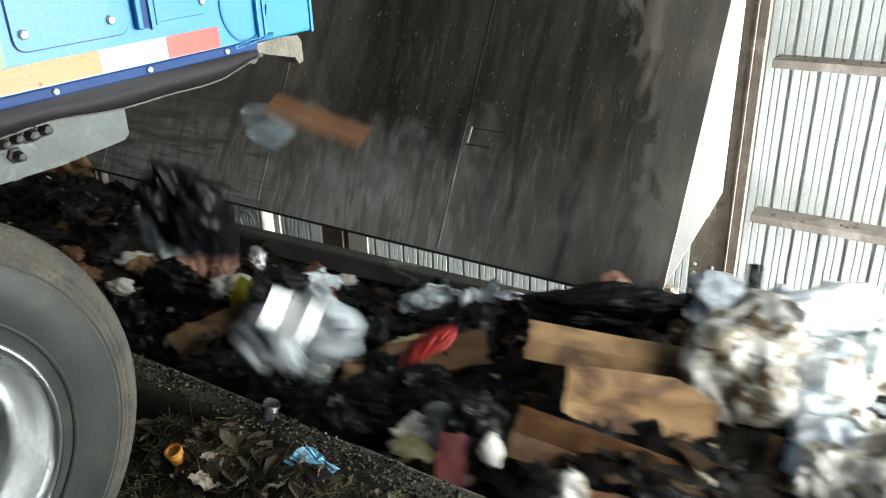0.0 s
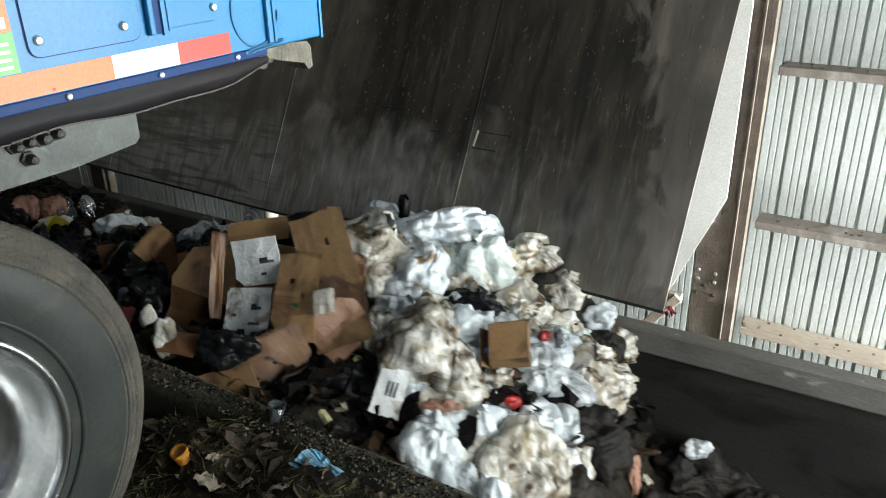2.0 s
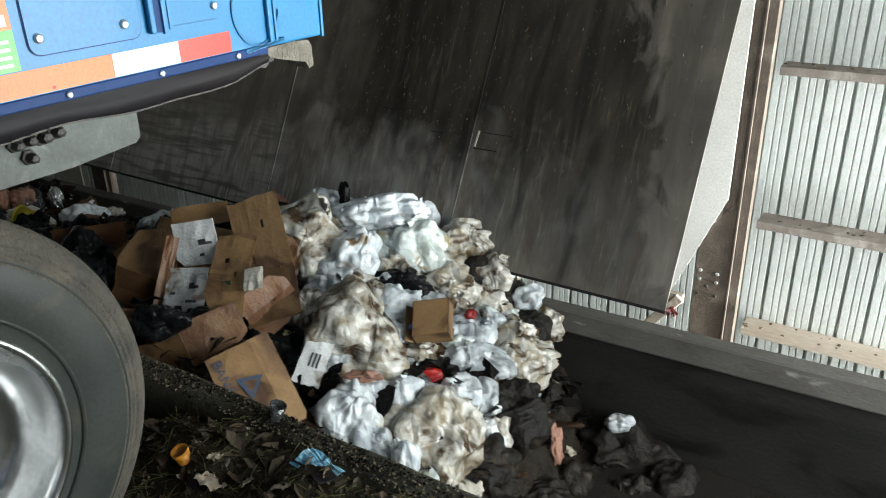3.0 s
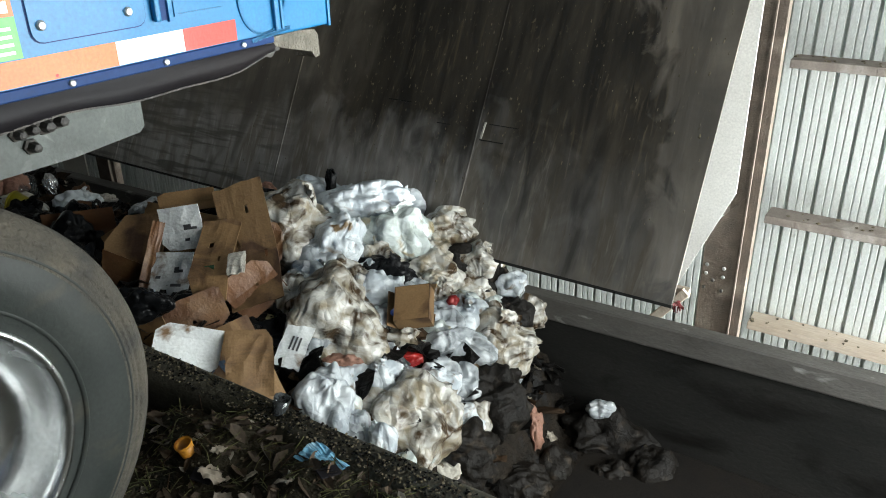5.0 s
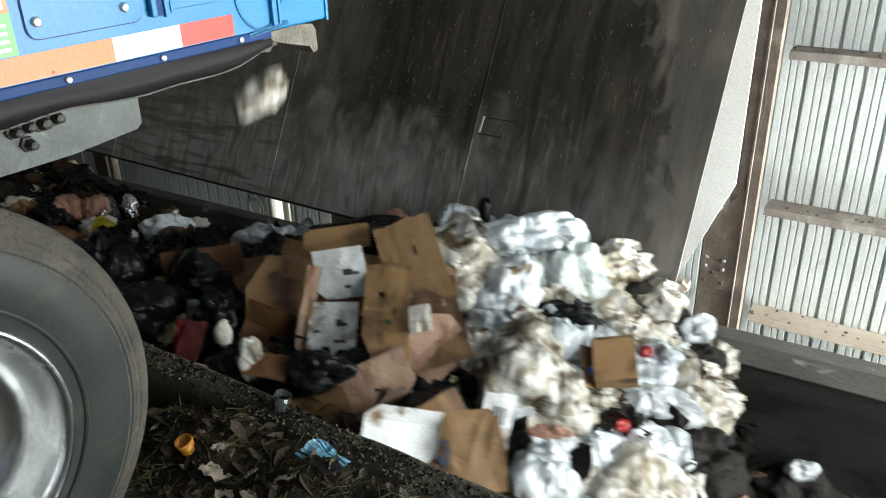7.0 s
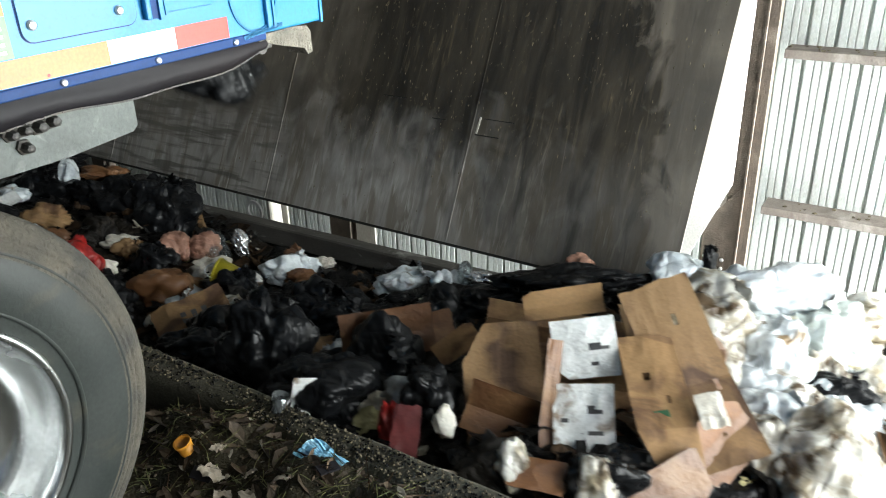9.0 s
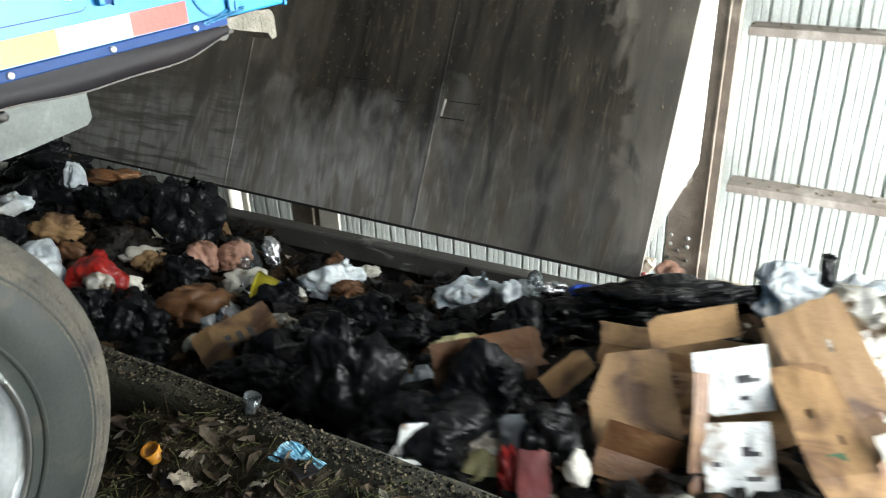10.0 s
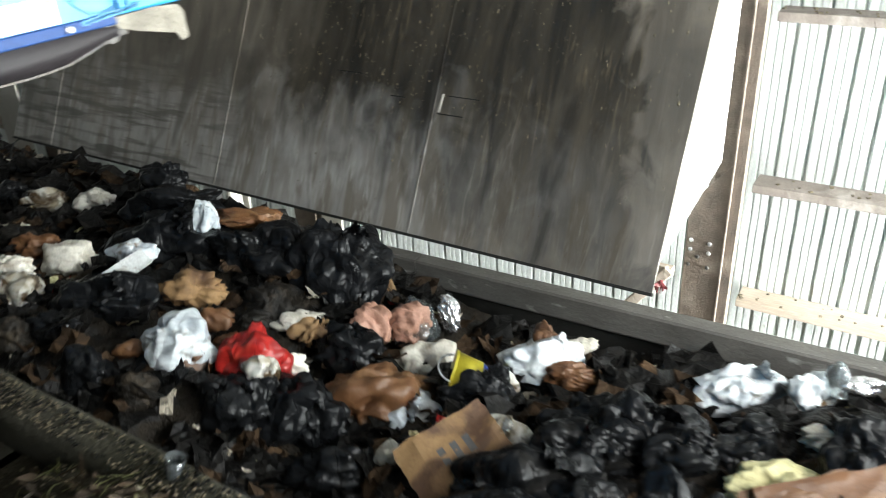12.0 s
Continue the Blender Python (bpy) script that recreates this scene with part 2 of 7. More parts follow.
concrete = material("dirty_concrete", (0.085, 0.08, 0.062), 0.9, 0.0, (0.04, 0.037, 0.027), 4, 120, 0.5, 0.5, 70, third=(0.026, 0.024, 0.015), third_at=(0.42, 0.58), spec=0.2)
dirt = material("wet_dirt", (0.020, 0.017, 0.010), 0.85, 0.0, (0.05, 0.041, 0.024), 9, 160, 0.5, 0.9, 90, third=(0.012, 0.0105, 0.006), third_scale=5, spec=0.2)
roofing = material("roof_sheet", (0.13, 0.13, 0.125), 0.6, 0.2, (0.09, 0.09, 0.087))
asphalt = material("asphalt", (0.06, 0.06, 0.058), 0.9, 0.0, (0.045, 0.045, 0.043), 3, 200, 0.5, 0.4, 150)
timber = material("raw_timber", (0.46, 0.40, 0.33), 0.8, 0.0, (0.34, 0.27, 0.20), 6, 80, 0.5, 0.3, 60, (0.2, 1, 1))
flange_steel = material("worn_flange_steel", (0.125, 0.118, 0.108), 0.55, 0.1, (0.065, 0.06, 0.054), 5, 90, 0.5, 0.25, 40, (0.6, 1, 1.4), third=(0.34, 0.335, 0.32), third_scale=7, third_at=(0.62, 0.72))
belt_rubber = material("belt_rubber", (0.010, 0.0095, 0.009), 0.85, 0.0, (0.018, 0.015, 0.012), 5, 90, 0.5, 0.4, 60, spec=0.1)
# truck
blue_paint = material("blue_truck_paint", (0.002, 0.165, 0.37), 0.42, 0.0, (0.002, 0.142, 0.325), 2.0, 120, 0.4, 0.05, 30, coat=0.1, third=(0.008, 0.195, 0.41), third_scale=1.5)
blue_deep = material("blue_truck_frame", (0.004, 0.030, 0.12), 0.5, 0.0, (0.005, 0.036, 0.14), 3, 120, 0.4, 0.05, 30, spec=0.2)
tape_orange = material("orange_tape", (0.68, 0.17, 0.035), 0.4, 0.0, (0.60, 0.14, 0.03), 6, 160, 0.4, 0.05, 80)
tape_white = material("white_tape", (0.85, 0.85, 0.82), 0.3, 0.0, (0.78, 0.78, 0.75), 6, 160, 0.4, 0.05, 80)
tape_red = material("red_tape", (0.75, 0.045, 0.03), 0.3, 0.0, (0.65, 0.035, 0.025), 6, 160, 0.4, 0.05, 80)
decal_green = material("green_decal", (0.10, 0.42, 0.10), 0.4, 0.0, (0.16, 0.48, 0.12), 6, 100, 0.5, 0.02)
flap_rubber = material("black_rubber_flap", (0.008, 0.0078, 0.010), 0.5, 0.0, (0.017, 0.014, 0.015), 4, 90, 0.5, 0.06, 40, (1, 0.4, 1), spec=0.15)
rail_paint = material("grey_chassis_paint", (0.10, 0.112, 0.105), 0.6, 0.1, (0.055, 0.06, 0.056), 7, 130, 0.55, 0.2, 60, third=(0.19, 0.20, 0.19), third_scale=11, third_at=(0.60, 0.72))
gritty_steel = material("gritty_steel", (0.24, 0.22, 0.18), 0.8, 0.1, (0.10, 0.088, 0.07), 14, 160, 0.5, 0.8, 90)
dark_metal = material("dark_hardware", (0.04, 0.04, 0.04), 0.5, 0.6, (0.07, 0.06, 0.05), 12, 100)
bright_bolt = material("bright_bolt", (0.75, 0.75, 0.75), 0.3, 0.9, (0.6, 0.6, 0.6), 20, 100)
tyre_rubber = material("tyre_rubber", (0.020, 0.024, 0.0225), 0.45, 0.0, (0.033, 0.037, 0.034), 5, 110, 0.55, 0.05, 70, third=(0.055, 0.049, 0.037), third_scale=7, third_at=(0.57, 0.74), spec=0.25)
tyre_tread = material("tyre_shoulder_mud", (0.075, 0.066, 0.05), 0.9, 0.0, (0.035, 0.034, 0.031), 11, 140, 0.55, 0.6, 80, third=(0.10, 0.088, 0.066), third_scale=6, third_at=(0.56, 0.72))
aluminium = material("polished_aluminium", (0.82, 0.84, 0.84), 0.2, 1.0, (0.72, 0.74, 0.74), 3, 90, 0.5, 0.02, 40, rough2=0.3)
# rubbish
white_film = film("white_plastic_film", (0.66, 0.70, 0.72), (0.36, 0.40, 0.435), (0.16, 0.11, 0.06), (0.58, 0.70))
stained_film = film("stained_plastic_film", (0.54, 0.53, 0.49), (0.24, 0.20, 0.135), (0.055, 0.035, 0.018), (0.50, 0.62))
grey_film = film("grey_plastic_film", (0.40, 0.43, 0.45), (0.20, 0.215, 0.225), (0.60, 0.63, 0.64), (0.56, 0.68))
green_film = film("greenish_plastic_film", (0.53, 0.58, 0.57), (0.31, 0.345, 0.315), (0.30, 0.25, 0.15), (0.57, 0.70))
black_film = film("black_plastic_film", (0.004, 0.0043, 0.0048), (0.006, 0.0065, 0.0075), (0.009, 0.0085, 0.008), (0.6, 0.7), 0.26, 0.0, 0.16, 0.45, 0.3)
red_film = film("red_plastic_film", (0.36, 0.016, 0.012), (0.22, 0.010, 0.010), (0.42, 0.05, 0.035), (0.6, 0.7), 0.3, 0.1)
dark_red_board = material("dark_red_board", (0.11, 0.012, 0.012), 0.6, 0.0, (0.06, 0.008, 0.008), 8, 80, 0.5, 0.2, 30)
blue_film = material("blue_plastic", (0.02, 0.07, 0.42), 0.3, 0.0, (0.015, 0.05, 0.3), 6, 60, 0.5, 0.5, 16)
rag_blue = material("light_blue_cloth", (0.22, 0.47, 0.62), 0.8, 0.0, (0.12, 0.30, 0.44), 14, 200, 0.5, 0.3, 40, third=(0.42, 0.60, 0.68), third_scale=12, third_at=(0.55, 0.7))
yellow_plastic = material("yellow_plastic", (0.40, 0.34, 0.02), 0.4, 0.0, (0.22, 0.18, 0.02), 5, 80, 0.5, 0.1)
cap_plastic = material("orange_cap", (0.50, 0.22, 0.02), 0.4, 0.0, (0.5, 0.2, 0.02), 20, 100, 0.5, 0.1)
green_plastic = material("green_plastic", (0.012, 0.05, 0.02), 0.5, 0.0, (0.02, 0.08, 0.03), 8, 80)
cardboard = material("brown_cardboard", (0.225, 0.132, 0.056), 0.78, 0.0, (0.145, 0.079, 0.031), 5, 110, 0.5, 0.15, 30, third=(0.06, 0.027, 0.011), third_scale=5, third_at=(0.48, 0.64), per_object=0.25)
cardboard_wet = material("wet_cardboard", (0.145, 0.064, 0.024), 0.5, 0.0, (0.066, 0.027, 0.011), 6, 110, 0.5, 0.25, 40, third=(0.16, 0.083, 0.035), third_scale=5, per_object=0.25)
white_board = material("white_cardboard", (0.62, 0.64, 0.64), 0.65, 0.0, (0.46, 0.47, 0.46), 5, 90, 0.4, 0.3, 30, third=(0.13, 0.075, 0.035), third_scale=6, third_at=(0.57, 0.66), per_object=0.10)
paper = material("crumpled_paper", (0.62, 0.60, 0.54), 0.8, 0.0, (0.45, 0.41, 0.34), 8, 100, 0.5, 0.5, 30, third=(0.2, 0.15, 0.1), third_scale=7, third_at=(0.56, 0.72), per_object=0.3)
peach_paper = material("peach_paper", (0.36, 0.19, 0.135), 0.6, 0.0, (0.20, 0.10, 0.065), 9, 90, 0.5, 0.5, 30, per_object=0.15)
pale_yellow = material("pale_yellow_paper", (0.56, 0.53, 0.30), 0.8, 0.0, (0.42, 0.38, 0.2), 9, 90, 0.5, 0.5, 30, per_object=0.15)
silver_foil = material("silver_foil", (0.75, 0.75, 0.76), 0.25, 0.9, (0.55, 0.55, 0.56), 9, 90, 0.5, 0.8, 30)
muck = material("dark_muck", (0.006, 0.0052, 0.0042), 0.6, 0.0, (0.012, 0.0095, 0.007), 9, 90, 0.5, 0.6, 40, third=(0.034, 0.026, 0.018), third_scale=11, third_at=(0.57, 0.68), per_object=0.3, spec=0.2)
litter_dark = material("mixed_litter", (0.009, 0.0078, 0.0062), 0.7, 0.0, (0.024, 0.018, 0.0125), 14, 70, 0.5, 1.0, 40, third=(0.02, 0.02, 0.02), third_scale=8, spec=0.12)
scrap_pale = material("pale_scraps", (0.26, 0.235, 0.19), 0.7, 0.0, (0.3, 0.26, 0.2), 8, 80, 0.5, 0.6, 30, island=True)
scrap_brown = material("brown_scraps", (0.042, 0.024, 0.012), 0.8, 0.0, (0.018, 0.011, 0.006), 8, 80, 0.5, 0.6, 30, island=True, spec=0.15)
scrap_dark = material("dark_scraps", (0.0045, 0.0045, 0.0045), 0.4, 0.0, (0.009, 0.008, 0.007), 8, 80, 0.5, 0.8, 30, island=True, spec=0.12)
leaf_mat = material("dead_leaves", (0.06, 0.038, 0.02), 0.75, 0.0, (0.028, 0.019, 0.0105), 12, 90, 0.5, 0.4, 40, island=True)
pale_leaf = material("pale_dry_leaf", (0.36, 0.31, 0.25), 0.8, 0.0, (0.25, 0.2, 0.15), 12, 90, 0.5, 0.4, 40)
grass_mat = material("grass_scraps", (0.05, 0.062, 0.014), 0.8, 0.0, (0.11, 0.10, 0.035), 12, 90, 0.5, 0.2, 40, island=True)
grit_mat = material("grit", (0.10, 0.083, 0.05), 0.9, 0.0, (0.13, 0.105, 0.07), 12, 90, 0.5, 0.3, 60, island=True)
ink = material("dark_print", (0.035, 0.035, 0.04), 0.7, 0.0, (0.06, 0.06, 0.06), 20, 100)
print_blue = material("dark_blue_print", (0.02, 0.05, 0.10), 0.7, 0.0, (0.05, 0.06, 0.08), 20, 100)
clear_cup = material("clear_plastic", (0.62, 0.68, 0.70), 0.08, 0.0, (0.5, 0.55, 0.57), 8, 60, 0.5, 0.3, 20, trans=0.95)


# ---- mesh helpers ----
def part(name, bm, mat, parent=None, label="", smooth=False, at=None):
    """One mesh object out of a bmesh, under a thing or on its own."""
    me = bpy.data.meshes.new(name)
    bm.to_mesh(me)
    bm.free()
    me.materials.append(mat)
    if smooth:
        me.shade_smooth()
    ob = new(name, me)
    if parent:
        ob.parent = parent
    if at is not None:
        ob.matrix_basis = at
    if label:
        ob["label"] = label
    return ob


def box(bm, x0, x1, y0, y1, z0, z1, bevel=0.0, m=None):
    c = bmesh.ops.create_cube(bm, size=1.0)["verts"]
    bmesh.ops.scale(bm, vec=(x1 - x0, y1 - y0, z1 - z0), verts=c)
    bmesh.ops.translate(bm, vec=((x0 + x1) / 2, (y0 + y1) / 2, (z0 + z1) / 2), verts=c)
    if bevel:
        e = list({e for v in c for e in v.link_edges})
        made = bmesh.ops.bevel(bm, geom=e, offset=bevel, segments=2, affect="EDGES", profile=0.5)
        c = list({v for f in made["faces"] for v in f.verts})
    if m is not None:
        bmesh.ops.transform(bm, matrix=m, verts=list({v for v in c if v.is_valid}))
    return bm


def boxed(*a, bevel=0.0, m=None):
    return box(bmesh.new(), *a, bevel=bevel, m=m)


def prism(outline, thick, axis="x", at=0.0):
    """A flat outline in the other two axes, given a thickness along axis."""
    bm = bmesh.new()

    def v3(a, b, c):
        return {"x": (c, a, b), "y": (a, c, b), "z": (a, b, c)}[axis]
    lo = [bm.verts.new(v3(a, b, at)) for a, b in outline]
    hi = [bm.verts.new(v3(a, b, at + thick)) for a, b in outline]
    bm.faces.new(lo)
    bm.faces.new(hi[::-1])
    for i in range(len(lo)):
        j = (i + 1) % len(lo)
        bm.faces.new((lo[i], hi[i], hi[j], lo[j]))
    bmesh.ops.recalc_face_normals(bm, faces=bm.faces)
    return bm


def turned(profile, segments=64, bm=None, closed=True):
    """Turns (x, radius) pairs round the x axis."""
    bm = bm or bmesh.new()
    rings = []
    for x, r in profile:
        rings.append([bm.verts.new((x, r * math.cos(2 * math.pi * i / segments), r * math.sin(2 * math.pi * i / segments))) for i in range(segments)])
    for a, b in zip(rings, rings[1:]):
        for i in range(segments):
            j = (i + 1) % segments
            bm.faces.new((a[i], a[j], b[j], b[i]))
    if closed:
        bm.faces.new(rings[0][::-1])
        bm.faces.new(rings[-1])
    bmesh.ops.recalc_face_normals(bm, faces=bm.faces)
    return bm


def structure(ob, label, category):
    return tagged(ob, label, category, kind="structure")


# ---- the shed and the pit ----
PIT_NEAR, SKIRT_Y, POST_Y, WALL_Y, BELT_Z = 0.92, 3.25, 4.21, 4.62, -1.42
PLATE_Y, PLATE_Z, PLATE_K = 3.136, -0.467, 0.53


def make_ground():
    bm = bmesh.new()
    x0, x1, y0, y1 = -16.0, 14.0, PIT_NEAR, 5.0
    v = [bm.verts.new((x, y, 0)) for x, y in ((-400, -400), (400, -400), (400, 400), (-400, 400), (x0, y0), (x1, y0), (x1, y1), (x0, y1))]
    for a, b, c, d in ((0, 1, 5, 4), (1, 2, 6, 5), (2, 3, 7, 6), (3, 0, 4, 7)):
        bm.faces.new((v[a], v[b], v[c], v[d]))
    structure(part("ground", bm, concrete), "dirty concrete tipping floor around the pit", "ground")
    structure(part("pit_wall_near", boxed(-16, 14, PIT_NEAR - 0.2, PIT_NEAR, -2.2, -0.004), concrete), "concrete near side of the pit", "pit wall")
    structure(part("pit_floor", boxed(-16, 14, PIT_NEAR, 5.0, -2.3, -2.2), concrete), "dirty concrete bottom of the pit", "pit floor")
    structure(part("conveyor_belt", boxed(-16, 14, PIT_NEAR + 0.02, SKIRT_Y - 0.02, BELT_Z - 0.03, BELT_Z), belt_rubber), "dirty black rubber conveyor belt in the pit", "conveyor")


def make_skirt():
    root = new("conveyor_skirt")
    tagged(root, "dark worn steel side wall along the conveyor", "conveyor wall", kind="structure")
    for i in range(9):
        x = -13 + i * 3.0
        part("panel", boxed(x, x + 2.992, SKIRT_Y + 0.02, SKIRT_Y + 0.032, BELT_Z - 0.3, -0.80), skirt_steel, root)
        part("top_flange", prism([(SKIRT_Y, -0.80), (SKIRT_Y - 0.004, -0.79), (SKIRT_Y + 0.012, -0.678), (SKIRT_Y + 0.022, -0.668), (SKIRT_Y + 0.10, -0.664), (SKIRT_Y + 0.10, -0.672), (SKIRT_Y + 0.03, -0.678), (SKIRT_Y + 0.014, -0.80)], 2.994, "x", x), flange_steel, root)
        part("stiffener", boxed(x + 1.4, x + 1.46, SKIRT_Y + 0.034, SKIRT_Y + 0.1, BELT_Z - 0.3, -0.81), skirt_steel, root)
    # the conveyor wall rises gently towards +x
    root.matrix_basis = Matrix.Translation((0.5, 0, 0)) @ Matrix.Rotation(radians(-1.45), 4, "Y") @ Matrix.Translation((-0.5, 0, -0.005))
    # the floor strip between the skirt and the building wall
    structure(part("ledge", boxed(-16, 14, SKIRT_Y + 0.2, 5.0, -2.2, -1.75), concrete), "dirty ledge behind the conveyor wall", "ledge")


def plate_y(z):
    return PLATE_Y + PLATE_K * (z - PLATE_Z)


def make_plate():
    root = new("deflector_plate")
    tagged(root, "scraped dark steel deflector plate leaning over the conveyor", "steel plate", kind="structure")
    z1 = 1.55
    ang = math.atan(PLATE_K)
    ly = (z1 - PLATE_Z) / math.cos(ang)
    lean = Matrix.Translation((0, PLATE_Y, PLATE_Z)) @ Matrix.Rotation(-ang, 4, "X")
    edges = (-4.60, -4.13, -2.42, -0.93, 0.43)
    for a, b in zip(edges, edges[1:]):
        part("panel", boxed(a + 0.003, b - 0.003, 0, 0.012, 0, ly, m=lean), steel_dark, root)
    for x in edges[1:-1]:
        bm = bmesh.new()
        box(bm, x - 0.004, x + 0.004, -0.004, 0.002, 0.02, ly - 0.02, m=lean)
        part("weld_seam", bm, steel_dark, root)
    # short stitch welds and a bent scar on the face
    rng = random.Random(4)
    for x, h, w, t in ((-1.22, 0.72, 0.10, 0.006), (-0.9, 0.66, 0.16, 0.006), (-0.86, 0.76, 0.2, 0.005), (-1.62, 0.82, 0.18, 0.005)):
        part("stitch_weld", boxed(x, x + w, -0.003, 0.001, h, h + t, m=lean), skirt_steel, root)
    part("bright_scrape", boxed(-0.955, -0.943, -0.004, 0.001, 0.59, 0.69, m=lean @ pose(0, 0, 0, 0, 5, 0)), white_panel, root)
    part("bottom_lip", boxed(edges[0], edges[-1], -0.006, 0.02, -0.012, 0.004, m=lean), skirt_steel, root)
    # caked splashes on the face, many small lumps
    bm = bmesh.new()
    for k in range(900):
        x = rng.uniform(-2.9, 0.4)
        z = rng.betavariate(2.2, 1.4) * ly
        s = rng.uniform(0.0018, 0.005) * (1.8 if rng.random() < 0.06 else 1)
        c = bmesh.ops.create_cube(bm, size=s)["verts"]
        bmesh.ops.transform(bm, matrix=lean @ Matrix.Translation((x, -0.001, z)) @ Matrix.Diagonal((1, 0.5, rng.uniform(1, 3.5), 1)) @ pose(0, 0, 0, rng.uniform(0, 90), rng.uniform(0, 90), 0), verts=c)
    tagged(part("splashes", bm, grit_mat, root), kind="stuff")
    # tapered end sheet that closes the view between the plate and the post
    pts = [(0.43, 1.42), (0.43, -0.20), (0.13, -0.93), (0.08, -0.83), (0.20, 0.24), (0.30, 1.10), (0.34, 1.42)]
    structure(part("gusset_plate", prism(pts, 0.010, "y", POST_Y - 0.034), pale_sheet), "dusty cream tapered sheet beside the deflector", "end plate")


def channel_post(name, x0, x1, y, z0, z1):
    root = new(name)
    tagged(root, "dusty brown steel wall post", "post", kind="structure")
    part("web", boxed(x0, x1, y, y + 0.01, z0, z1), brown_paint, root)
    part("flange", boxed(x1 - 0.010, x1, y - 0.018, y - 0.001, z0, z1), brown_paint, root)
    part("flange", boxed(x1 + 0.002, x1 + 0.05, y + 0.012, y + 0.09, z0, z1), brown_paint, root)
    part("back", boxed(x0, x1, y + 0.09, y + 0.10, z0, z1), brown_paint, root)
    return root


def make_post():
    root = channel_post("post_main", 0.40, 0.50, POST_Y, -2.2, 5.6)
    part("base_plate", prism([(0.285, -0.47), (0.285, -1.9), (0.495, -1.9), (0.495, -0.21)], 0.012, "y", POST_Y - 0.014), brown_paint, root)
    for x, z in ((0.315, -0.70), (0.315, -0.76), (0.42, -0.705), (0.42, -0.765), (0.31, -0.86), (0.42, -0.86), (0.36, -0.80)):
        part("bolt", turned([(0, 0.012), (0.006, 0.012), (0.009, 0.008)], 10), bright_bolt if z > -0.78 else dark_metal, root,
             at=Matrix.Translation((x, POST_Y - 0.014, z)) @ pose(0, 0, 0, 0, 0, -90))
    for x in (-2.80, -6.2, -9.8, 4.2):
        channel_post("post_far", x - 0.12, x + 0.12, POST_Y + 0.1, -2.2, 5.6)
    for x, w, y in ((-2.52, 0.2, 4.30), (-6.75, 0.45, 4.30), (-3.42, 0.10, 4.25)):
        structure(part("white_board", boxed(x - w / 2, x + w / 2, y, y + 0.02, -1.9, -0.3), white_panel), "dirty white board on the building wall", "board")


